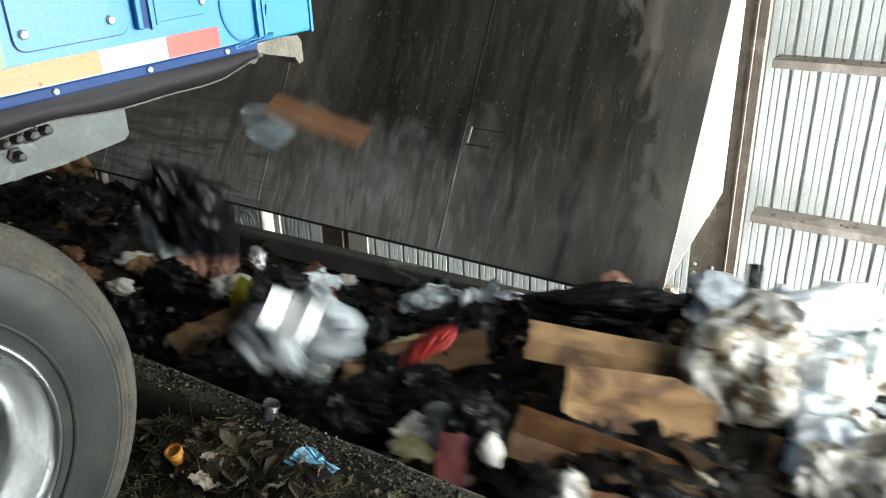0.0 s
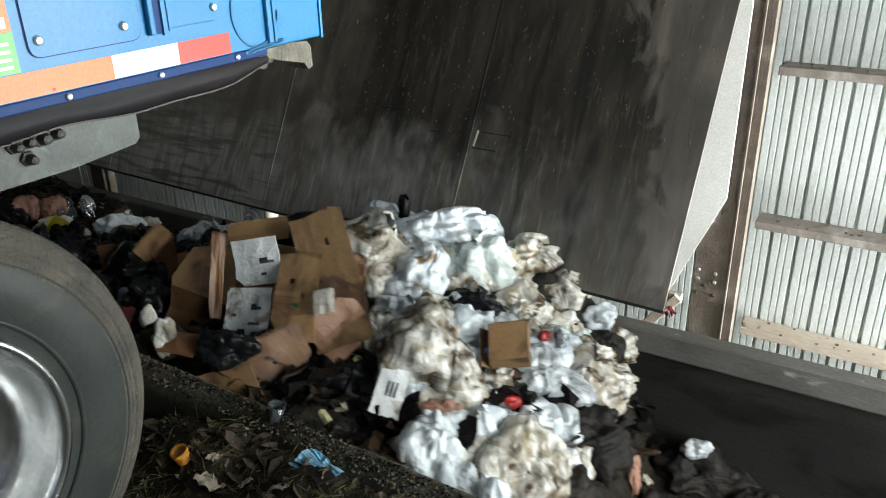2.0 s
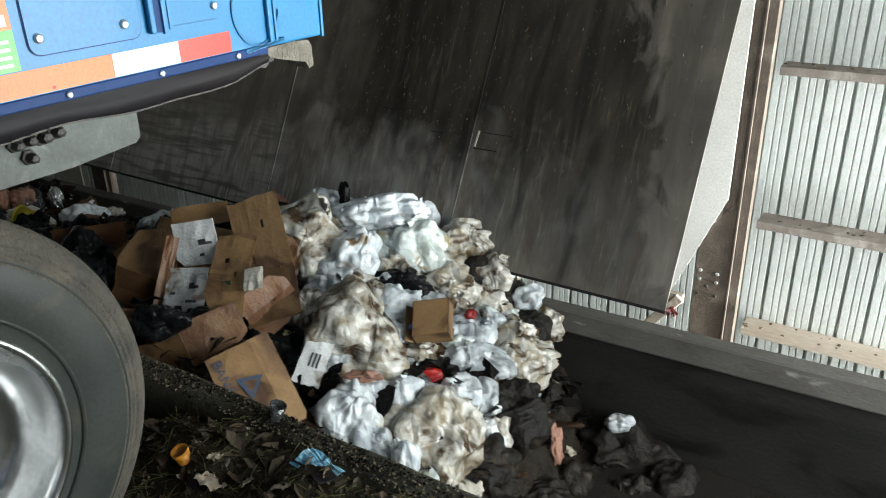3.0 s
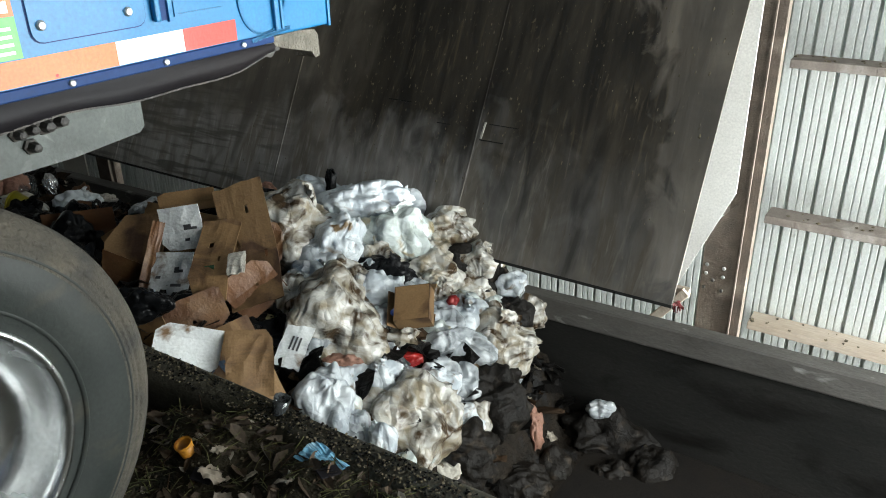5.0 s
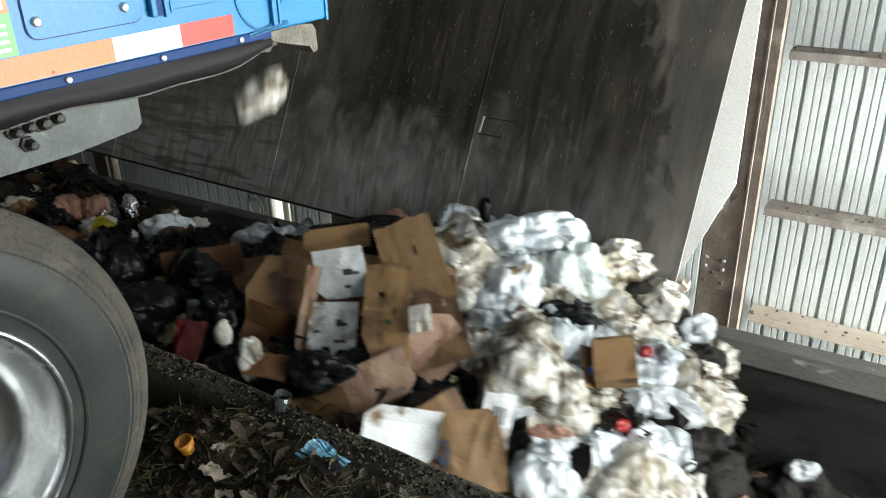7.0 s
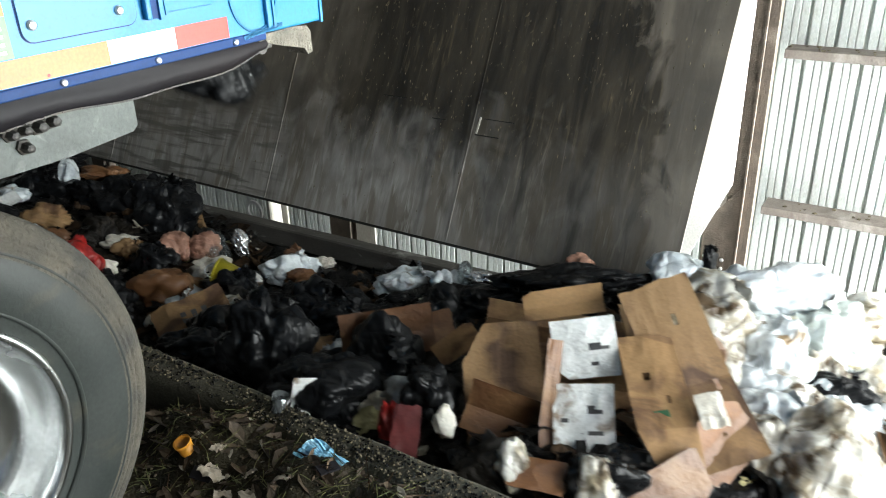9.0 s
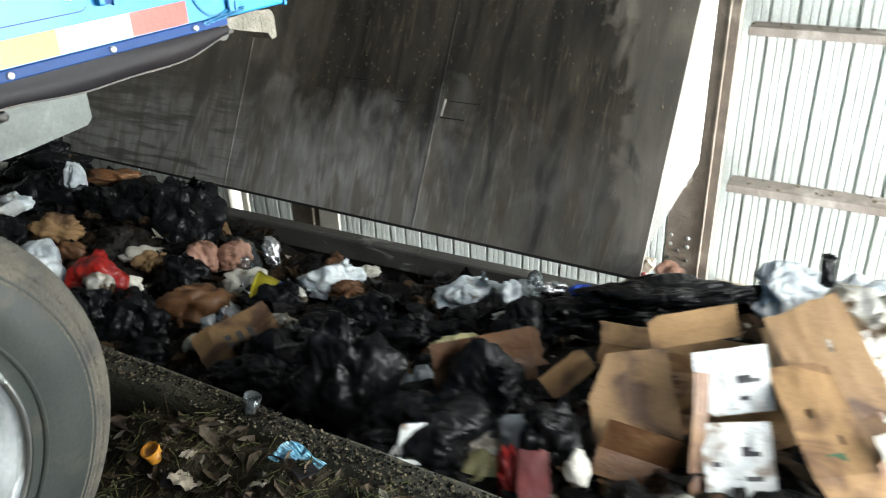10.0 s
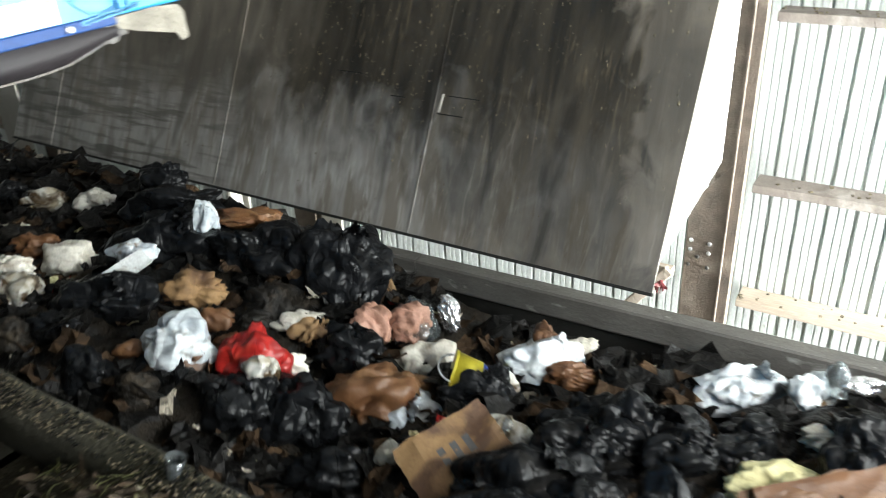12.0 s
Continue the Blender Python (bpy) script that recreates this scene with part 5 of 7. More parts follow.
bag("rubbish_bag", -0.543, 1.709, -0.620, 0.151, 0.125, 0.182, white_film, "bluish white plastic bag at the foot of the pile", "bag", 17, roll=8)
bag("rubbish_bag", -0.509, 1.992, -0.641, 0.147, 0.099, 0.118, white_film, "white plastic rubbish bag slumped on the pile", "bag", 18)
bag("rubbish_bag", -0.276, 2.018, -0.806, 0.243, 0.180, 0.237, stained_film, "large dirty white bag at the foot of the pile", "bag", 19, sharp=1.2)
bag("rubbish_bag", -0.246, 1.720, -0.711, 0.066, 0.064, 0.103, white_film, "limp white plastic bag hanging over the pile's foot", "bag", 20, roll=-10)
bag("rubbish_bag", -0.429, 2.127, -0.692, 0.082, 0.066, 0.093, white_film, "white plastic rubbish bag slumped on the pile", "bag", 21)
bag("waste_lump", -0.176, 2.477, -0.944, 0.180, 0.144, 0.203, muck, "wet brown matted waste on the pile face", "waste", 22, sharp=1.5)
bag("waste_lump", -0.131, 2.154, -1.020, 0.191, 0.133, 0.164, muck, "wet dark waste at the pile's foot", "waste", 23, sharp=1.4)
bag("rubbish_bag", -0.277, 2.422, -0.811, 0.115, 0.080, 0.098, grey_film, "crumpled grey film in the load", "bag", 24, sharp=1.4)
bag("rubbish_bag", -0.392, 3.137, -0.595, 0.084, 0.056, 0.065, white_film, "small white bag at the edge of the pile", "bag", 25)
bag("ribbon", -0.518, 2.705, -0.533, 0.034, 0.024, 0.030, red_film, "knotted red ribbon on the pile", "ribbon", 26)
bag("plastic_stopper", -0.614, 2.332, -0.454, 0.026, 0.019, 0.026, blue_film, "blue bottle top in the pile", "bottle top", 27)
bag("paper_wad", -0.641, 1.956, -0.548, 0.113, 0.062, 0.054, peach_paper, "pinkish wet paper under a clear bag", "paper", 28, sharp=1.5)
bag("rubbish_bag", -1.506, 2.900, -0.105, 0.034, 0.024, 0.075, black_film, "knotted black bag neck sticking up", "bag", 29, knot=True)
bag("rubbish_bag", -0.900, 2.897, -0.420, 0.117, 0.080, 0.097, green_film, "greenish plastic bag in the load", "bag", 30)
bag("rubbish_bag", -1.011, 2.144, -0.342, 0.114, 0.075, 0.086, grey_film, "grey plastic film in the load", "bag", 31)
bag("rubbish_bag", -0.622, 2.058, -0.561, 0.109, 0.072, 0.082, white_film, "white plastic rubbish bag slumped on the pile", "bag", 32)
bag("rubbish_bag", -0.353, 2.281, -0.755, 0.112, 0.078, 0.096, white_film, "white plastic rubbish bag slumped on the pile", "bag", 33, sharp=1.3)
bag("rubbish_bag", -0.413, 1.716, -0.710, 0.090, 0.072, 0.101, white_film, "limp white plastic bag on the pile's foot", "bag", 34)
bag("film_scrap", -0.276, 2.590, -0.805, 0.071, 0.049, 0.059, white_film, "scrap of white plastic film", "scrap", 35, sharp=1.4)
bag("paper_wad", -0.445, 2.759, -0.672, 0.062, 0.042, 0.049, paper, "wad of soiled paper", "scrap", 36, sharp=1.4)
bag("film_scrap", -0.207, 2.804, -0.866, 0.068, 0.055, 0.080, grey_film, "scrap of grey film", "scrap", 37, sharp=1.4)
bag("paper_wad", -0.192, 2.590, -0.879, 0.065, 0.044, 0.053, paper, "wad of soiled paper", "scrap", 38, sharp=1.4)
bag("waste_lump", -0.159, 2.334, -0.949, 0.057, 0.047, 0.068, muck, "clot of dark waste", "scrap", 39, sharp=1.4)
bag("paper_wad", -0.299, 2.940, -0.790, 0.063, 0.043, 0.051, paper, "wad of soiled paper", "scrap", 40, sharp=1.4)
bag("paper_wad", -0.190, 2.027, -0.890, 0.069, 0.048, 0.059, paper, "wad of soiled paper", "scrap", 41, sharp=1.4)
bag("paper_wad", -0.123, 2.015, -1.016, 0.080, 0.050, 0.053, paper, "wad of soiled paper", "scrap", 42, sharp=1.4)
bag("film_scrap", -0.893, 2.105, -0.417, 0.068, 0.044, 0.051, stained_film, "scrap of stained film", "scrap", 43, sharp=1.4)
bag("waste_lump", -0.528, 3.021, -0.608, 0.071, 0.046, 0.052, muck, "clot of dark waste", "scrap", 44, sharp=1.4)
bag("film_scrap", -0.448, 3.011, -0.671, 0.058, 0.039, 0.045, green_film, "scrap of greenish film", "scrap", 45, sharp=1.4)
bag("paper_wad", -0.762, 3.129, -0.481, 0.054, 0.035, 0.040, peach_paper, "wad of pink paper", "scrap", 46, sharp=1.4)
bag("waste_lump", -0.219, 2.923, -0.846, 0.044, 0.042, 0.069, muck, "clot of dark waste", "scrap", 47, sharp=1.4)
# stray waste on the belt ahead of the pile
bag("crushed_bottle", -0.026, 2.736, -1.189, 0.061, 0.067, 0.117, peach_paper, "crushed pinkish plastic bottle on the belt", "bottle", 48, roll=-8, sharp=1.5)
bag("waste_sack", 0.224, 3.156, -1.471, 0.256, 0.177, 0.216, muck, "dark olive sack of waste on the belt", "sack", 49)
bag("rubbish_bag", 0.107, 2.720, -1.384, 0.098, 0.074, 0.098, muck, "dirty dark bag of waste on the belt", "bag", 50)
bag("rubbish_bag", 0.393, 2.897, -1.467, 0.124, 0.081, 0.093, muck, "dirty dark bag of waste on the belt", "bag", 51)
bag("waste_lump", 0.530, 3.041, -1.471, 0.187, 0.124, 0.143, muck, "dark lump of waste on the belt", "waste", 52)
bag("rubbish_bag", 0.199, 3.130, -1.227, 0.084, 0.053, 0.058, grey_film, "thin film on the dark sack", "bag", 53)
bag("wood_splinter", -0.025, 2.905, -1.185, 0.095, 0.043, 0.019, scrap_brown, "dark splinter of wood on the belt", "wood", 54)
bag("waste_lump", 0.047, 2.442, -1.327, 0.175, 0.110, 0.117, muck, "lump of dark waste on the belt", "waste", 55)
# dark waste behind the pale bags
bag("rubbish_bag", -2.153, 2.728, -0.337, 0.323, 0.161, 0.106, black_film, "long black bag lying behind the cardboard", "bag", 59)
bag("board_scrap", -2.163, 2.989, -0.335, 0.068, 0.051, 0.068, peach_paper, "rust-brown scrap sticking up", "scrap", 60, sharp=1.5)
bag("rubbish_bag", -2.678, 2.437, -0.542, 0.122, 0.114, 0.182, black_film, "black plastic bag beside cardboard", "bag", 61)
bag("waste_lump", -1.743, 1.376, -0.267, 0.122, 0.076, 0.081, muck, "dark wet waste in the load", "waste", 62, sharp=1.2)
bag("rubbish_bag", -2.279, 1.694, -0.399, 0.146, 0.097, 0.112, grey_film, "murky clear film in the load", "bag", 65, sharp=1.3)
# bags that drop with the boards
bag("rubbish_bag", -2.467, 2.655, -0.494, 0.239, 0.138, 0.128, black_film, "glossy black bag pressed against cardboard", "bag", 80, fall=(1.90, (1.20, -1.03, 1.50, 0.80), (1.50, -1.15, 1.90, 0.07)))
bag("torn_label", -0.945, 1.300, -0.315, 0.045, 0.012, 0.02, pale_yellow, "yellow label on white cardboard", "label", 86, fall=(4.10, (3.60, -0.92, 1.40, 0.83)), sharp=1.5)
# folded boards on the load before the big drop
folded_board("cardboard_sheet", pose(-1.887, 2.233, -0.236, 75.1, 10.7, 27.7), 0.691, 0.167, cardboard, "creased tan cardboard lying on the load", "cardboard", 56, folds=((0.55, -35),))
folded_board("cardboard_sheet", pose(-1.700, 2.073, -0.317, 46.9, 8.6, 27.6), 0.586, 0.237, cardboard, "large crumpled tan cardboard with a folded corner", "cardboard", 57, folds=((0.4, 25), (0.75, -20)), warp=0.05)
folded_board("cardboard_sheet", pose(-1.725, 1.754, -0.368, 57.9, 15.1, 17.8), 0.654, 0.213, cardboard_wet, "dark damp cardboard under a tan sheet", "cardboard", 58, folds=((0.5, 30),))
# boards and boxes that drop at about two seconds
folded_board("cardboard_board", pose(-1.956, 1.812, -0.281, 57.0, 1.2, 38.0), 0.309, 0.502, cardboard, "big tan carton side, bowed and creased", "cardboard", 71, folds=((0.62, -14),), fall=(1.95, (1.20, -0.62, 1.50, 1.08), (1.35, -0.62, 1.60, 0.66), (1.50, -0.69, 1.60, -0.18), (1.65, -1.05, 1.70, -0.28)))
folded_board("printed_panel", pose(-1.682, 1.936, -0.087, 58.6, -11.2, 24.0), 0.234, 0.226, white_board, "white printed carton side with grime", "cardboard", 73, folds=((0.5, 18),), bars=4, fall=(2.00, (1.30, -0.91, 1.50, 0.90), (1.50, -1.00, 1.70, 0.49), (1.90, -1.23, 1.90, -0.01)))
folded_board("printed_panel", pose(-1.604, 1.770, -0.269, 47.5, -4.2, 24.8), 0.218, 0.245, white_board, "white printed carton side, torn and wet", "cardboard", 74, bars=4, warp=0.04, fall=(2.00, (1.30, -0.76, 1.50, 0.92), (1.55, -1.17, 1.70, 0.20), (1.90, -1.36, 1.90, -0.28)))
folded_board("cardboard_strip", pose(-1.735, 1.763, -0.212, 57.5, 17.8, 43.3), 0.063, 0.406, cardboard_wet, "torn wet edge of a carton", "cardboard", 72, warp=0.08, fall=(2.10, (1.35, -1.10, 1.40, 0.93), (1.55, -1.24, 1.60, 0.48), (1.90, -1.32, 1.80, -0.05)))
folded_board("cardboard_sheet", pose(-1.322, 2.055, -0.138, 29.1, -16.3, 40.0), 0.266, 0.717, cardboard, "long brown cardboard panel with torn holes", "cardboard", 68, folds=((0.45, 16),), holes=((4, 8), (9, 12), (12, 6)), fall=(1.80, (1.10, -0.66, 1.60, 1.14), (1.35, -0.73, 1.70, 0.75), (1.50, -1.09, 1.80, -0.16)))
folded_board("cardboard_sheet", pose(-1.374, 1.870, -0.151, 40.0, -3.4, 33.0), 0.199, 0.532, cardboard, "brown cardboard panel with punched slots", "cardboard", 67, folds=((0.3, -20),), holes=((5, 10), (6, 10), (10, 7)), fall=(1.75, (1.05, -0.65, 1.70, 1.13), (1.30, -0.66, 1.80, 0.69), (1.50, -0.92, 1.90, -0.28)))
folded_board("cardboard_sheet", pose(-1.863, 2.129, -0.039, 40.4, -7.2, 33.2), 0.316, 0.120, cardboard, "torn brown cardboard flap on top of the pile", "cardboard", 76, folds=((0.5, 30),), fall=(1.80, (1.20, -0.80, 1.60, 0.97), (1.50, -1.18, 2.00, 0.29)))
folded_board("cardboard_sheet", pose(-2.261, 1.955, -0.264, 53.3, -28.7, 52.5), 0.201, 0.104, cardboard, "brown cardboard flap beside the carton", "cardboard", 79, fall=(2.20, (1.40, -1.19, 1.40, 0.94), (1.60, -1.38, 1.60, 0.51), (2.00, -1.93, 1.90, -0.14)))
folded_board("cardboard_sheet", pose(-1.544, 2.171, -0.115, 68.4, 0.6, 49.9), 0.150, 0.269, cardboard, "brown carton flap bent upright", "cardboard", 69, folds=((0.5, -18),), fall=(1.70, (1.10, -0.61, 1.90, 1.14), (1.30, -0.56, 2.00, 0.77), (1.50, -0.80, 2.10, -0.23)))
folded_board("cardboard_sheet", pose(-1.291, 2.157, -0.169, 65.6, 7.9, 43.7), 0.147, 0.224, cardboard_wet, "wet rust-brown cardboard in the load", "cardboard", 70, warp=0.08, fall=(1.70, (1.10, -0.58, 2.00, 1.13), (1.35, -0.79, 2.10, 0.53)))
folded_board("cardboard_sheet", pose(-1.150, 1.906, -0.278, 53.6, -26.1, 66.5), 0.266, 0.238, cardboard_wet, "damp brown carton panel with torn hand holes", "cardboard", 83, holes=((4, 6), (9, 8)), folds=((0.6, 15),), fall=(1.85, (1.15, -0.62, 1.60, 1.10), (1.40, -0.72, 1.60, 0.60), (1.55, -0.90, 1.70, -0.05)))
# this lid takes the wet board colour to stand for its shade
folded_board("cardboard_sheet", pose(-1.225, 1.598, -0.312, 59.7, -11.4, 59.7), 0.302, 0.206, cardboard_wet, "carton lid between the boards, its shade put into the colour", "cardboard", 86, holes=((7, 6),), fall=(2.05, (1.30, -0.70, 1.50, 1.05), (1.50, -0.80, 1.55, 0.40), (1.70, -1.02, 1.58, -0.15)))
# the banana carton, and the white panel that lands on it
folded_board("banana_carton_panel", pose(-0.795, 1.450, -0.371, 54.2, -14.7, 59.6), 0.289, 0.406, cardboard, "orange-brown banana carton side with dark print", "cardboard", 84, print_kind='banana', folds=((0.72, -20),), along='x', fall=(2.82, (2.56, -0.91, 1.50, 0.82), (2.70, -0.89, 1.60, -0.03)))
folded_board("cardboard_sheet", pose(-0.863, 1.266, -0.200, 58.4, 18.0, 44.5), 0.267, 0.221, white_board, "dirty white cardboard panel with a yellow mark", "cardboard", 85, folds=((0.8, 25),), fall=(4.10, (3.60, -0.95, 1.40, 0.83)))
folded_board("cardboard_sheet", pose(-0.646, 1.398, -0.250, 57.6, 6.7, 48.4), 0.191, 0.285, cardboard, "torn orange-brown cardboard with folded edge", "cardboard", 87, folds=((0.55, -22),), warp=0.05, fall=(4.05, (3.55, -0.92, 1.40, 0.83)))
carton(pose(-1.409, 1.500, -0.697, 62, 20, -152), 0.46, 0.42, 0.22, cardboard, "large tan carton tumbling into the pit", fall=(1.62, (1.08, -0.36, 1.50, 1.01), (1.20, -0.36, 1.50, 0.81), (1.30, -0.40, 1.50, 0.57), (1.40, -0.53, 1.50, 0.33), (1.50, -0.59, 1.50, -0.17)))
bag("rubbish_bag", -1.124, 1.780, -0.578, 0.24, 0.18, 0.21, black_film, "big glossy black rubbish bag", "bag", 81, fall=(1.70, (1.18, -0.26, 1.75, 1.25), (1.30, -0.26, 1.75, 0.99), (1.40, -0.27, 1.75, 0.69), (1.50, -0.39, 1.75, 0.22), (1.60, -0.39, 1.75, -0.22)))
bag("rubbish_bag", -1.369, 1.620, -0.481, 0.24, 0.16, 0.18, black_film, "black rubbish bag in the load", "bag", 82, fall=(1.80, (1.10, -1.11, 1.65, 0.83), (1.20, -1.13, 1.65, 0.74), (1.30, -0.92, 1.65, 0.65), (1.40, -0.46, 1.65, 0.52), (1.50, -0.64, 1.65, 0.07), (1.60, -0.68, 1.65, -0.21)))
bag("rubbish_bag", -2.513, 1.750, -0.499, 0.2, 0.16, 0.3, black_film, "limp black rubbish bag in the load", "bag", 266, fall=(1.80, (1.10, -1.30, 1.70, 0.73), (1.20, -1.44, 1.70, 0.59), (1.30, -1.53, 1.70, 0.40), (1.40, -1.64, 1.70, 0.16), (1.50, -1.70, 1.70, 0.09), (1.60, -1.56, 1.70, 0.03)))
# what drops in the first second
carton(pose(-2.646, 1.420, -0.379, 50, -12, -130), 0.13, 0.2, 0.07, white_board, "small white carton, torn open", fall=(0.22, (0.00, -0.42, 1.42, 0.08), (0.10, -0.54, 1.42, -0.16)))
bag("rubbish_bag", -3.045, 1.600, -0.357, 0.2, 0.15, 0.26, black_film, "dark rubbish bag sliding into the load", "bag", 267, fall=(0.40, (0.00, -1.17, 1.60, 0.28), (0.10, -1.20, 1.60, 0.08), (0.20, -1.21, 1.60, -0.12)))
bag("rubbish_bag", -2.325, 1.620, -0.680, 0.16, 0.1, 0.2, grey_film, "pale grey film bag in the load", "bag", 268, fall=(0.16, (0.00, -0.51, 1.62, -0.12)))
bag("rubbish_bag", -2.506, 1.500, -0.727, 0.13, 0.09, 0.2, white_film, "limp white film bag in the load", "bag", 269, fall=(0.16, (0.00, -0.65, 1.50, -0.13)))
bag("cardboard_wad", -1.586, 1.500, -0.394, 0.06, 0.04, 0.1, cardboard, "pale scrap of torn cardboard", "cardboard", 270, sharp=1.5, fall=(1.40, (0.82, -0.41, 1.60, 0.97), (0.90, -0.43, 1.60, 0.80), (1.00, -0.42, 1.60, 0.40), (1.10, -0.43, 1.60, 0.15), (1.20, -0.52, 1.60, -0.07), (1.30, -0.71, 1.60, -0.31)))
bag("paper_strip", -3.086, 1.700, -0.606, 0.04, 0.03, 0.16, pale_yellow, "yellowish strip of torn film", "scrap", 271, sharp=1.4, fall=(1.00, (0.62, -1.85, 1.70, 0.43), (0.70, -2.02, 1.70, 0.20), (0.90, -1.70, 1.70, -0.13)))
bag("film_scrap", -2.686, 1.900, -0.386, 0.06, 0.04, 0.13, stained_film, "pale film scrap in the load", "scrap", 272, fall=(0.75, (0.42, -0.81, 1.80, 0.74), (0.50, -0.88, 1.80, 0.49), (0.60, -0.94, 1.80, 0.12)))
bag("rubbish_bag", -2.620, 1.500, -0.360, 0.24, 0.16, 0.16, black_film, "slack black rubbish bag by the pit edge", "bag", 273, fall=(2.00, (1.35, -1.48, 1.50, 0.46), (1.60, -1.70, 1.50, -0.07)))
folded_board("cardboard_sheet", pose(-2.596, 1.916, -0.293, 58.6, -3.6, 41.4), 0.406, 0.219, cardboard_wet, "torn orange-brown cardboard in the load", "cardboard", 177, folds=((0.5, 20),), fall=(0.42, (0.00, -0.65, 1.90, 0.67), (0.10, -0.86, 1.90, 0.51), (0.20, -1.11, 1.90, 0.28), (0.30, -1.07, 1.90, 0.08)))
sheet("lid", pose(-1.344, 1.770, -0.192, -28.3, 8.7, -148.2), 0.105, 0.092, green_plastic, "dark green plastic lid on cardboard", "lid", 77, bend=0.05, fall=(1.85, (1.20, -0.73, 1.60, 1.02), (1.50, -1.04, 1.90, 0.10)))
sheet("torn_label", pose(-1.188, 1.850, -0.126, -28.0, 11.6, -147.0), 0.089, 0.125, paper, "grimy torn label on cardboard", "label", 78, bend=0.10, fall=(1.85, (1.20, -0.62, 1.60, 1.03), (1.50, -0.86, 1.90, 0.13)))
# older load further back on the belt
bag("rubbish_bag", -1.949, 2.706, -0.236, 0.254, 0.117, 0.059, black_film, "long flat black bag at the pile's back", "bag", 87)
bag("wrapper", -2.581, 2.935, -0.488, 0.059, 0.034, 0.031, blue_film, "blue plastic wrapper in the load", "wrapper", 88)
bag("foil", -2.736, 2.936, -0.518, 0.077, 0.044, 0.041, silver_foil, "scrunched silver foil in the load", "foil", 89)
bag("rubbish_bag", -3.157, 2.825, -0.624, 0.179, 0.107, 0.106, white_film, "pinkish white plastic bag by the conveyor wall", "bag", 90)
bag("rubbish_bag", -2.888, 2.910, -0.574, 0.071, 0.054, 0.071, white_film, "small white plastic bag", "bag", 91)
bag("rubbish_bag", -3.050, 2.562, -0.603, 0.116, 0.069, 0.069, black_film, "small round black bag", "bag", 92)
sheet("cardboard_sheet", pose(-2.764, 2.201, -0.505, -32.5, 2.8, -137.3), 0.402, 0.196, cardboard_wet, "brown cardboard sheet in the load", "cardboard", 93, bend=0.10)
sheet("cardboard_sheet", pose(-2.922, 1.943, -0.535, -31.0, -8.2, -150.1), 0.259, 0.134, cardboard, "torn brown cardboard in the load", "cardboard", 94, bend=0.12)
bag("rubbish_bag", -3.519, 2.366, -0.669, 0.243, 0.149, 0.154, black_film, "black rubbish bag in the load", "bag", 95, knot=True)
bag("rubbish_bag", -3.698, 1.958, -0.692, 0.292, 0.174, 0.171, black_film, "black rubbish bag slumped in the load", "bag", 96)
bag("rubbish_bag", -2.750, 1.774, -0.563, 0.245, 0.152, 0.159, black_film, "black rubbish bag slumped in the load", "bag", 97, knot=True)
bag("rubbish_bag", -4.002, 2.736, -0.713, 0.187, 0.111, 0.108, white_film, "full white plastic bag by the conveyor wall", "bag", 98, sharp=0.6)
sheet("paper_sack", pose(-4.008, 1.970, -0.644, -29.3, 10.8, -118.0), 0.405, 0.254, cardboard, "brown paper sack with dark print", "sack", 99, bend=0.12, bars=3)
bag("rubbish_bag", -3.924, 2.155, -0.705, 0.140, 0.090, 0.101, stained_film, "soiled pale bag beside a paper sack", "bag", 100)
bag("paper_wad", -4.670, 2.634, -0.662, 0.106, 0.077, 0.098, peach_paper, "crumpled peach paper in the load", "paper", 101, sharp=1.5)
bag("paper_wad", -4.814, 2.499, -0.639, 0.120, 0.087, 0.113, peach_paper, "crumpled reddish paper in the load", "paper", 102, sharp=1.5)
bag("crushed_can", -4.584, 2.868, -0.696, 0.054, 0.058, 0.101, silver_foil, "crushed silver can in the load", "can", 103, roll=-15)
bag("rubbish_bag", -3.617, 2.346, -0.680, 0.168, 0.115, 0.140, black_film, "black rubbish bag in the load", "bag", 104)
bag("waste_lump", -3.399, 2.410, -0.654, 0.110, 0.072, 0.083, muck, "dark lump of waste", "waste", 105)
bag("rubbish_bag", -2.835, 2.032, -0.574, 0.117, 0.096, 0.140, black_film, "black rubbish bag slumped in the load", "bag", 106)
bag("rubbish_bag", -2.898, 1.819, -0.584, 0.157, 0.103, 0.117, black_film, "black rubbish bag in the load", "bag", 107)
sheet("cardboard_sheet", pose(-2.752, 2.203, -0.498, -28.6, 8.2, -145.2), 0.524, 0.183, cardboard_wet, "long damp cardboard sheet", "cardboard", 108, bend=0.10)
sheet("cardboard_sheet", pose(-2.977, 1.981, -0.537, -28.5, 3.2, -147.6), 0.212, 0.144, cardboard, "torn brown cardboard in the load", "cardboard", 109, bend=0.12)
bag("paper_wad", -3.273, 1.922, -0.586, 0.073, 0.042, 0.039, pale_yellow, "yellowed crumpled paper in the load", "paper", 110, sharp=1.5)
bag("paper_wad", -2.775, 2.636, -0.560, 0.133, 0.070, 0.053, paper, "grimy white paper in the load", "paper", 111, sharp=1.5)
bag("plastic_bottle", -2.827, 2.918, -0.512, 0.045, 0.044, 0.073, clear_cup, "clear plastic bottle on the load", "bottle", 112)
bag("rubbish_bag", -2.924, 2.826, -0.552, 0.062, 0.053, 0.079, white_film, "limp white plastic bag", "bag", 113)
bag("wrapper", -2.281, 1.673, -0.402, 0.084, 0.057, 0.069, dark_red_board, "dark red plastic wrapper deep in the load", "wrapper", 114)
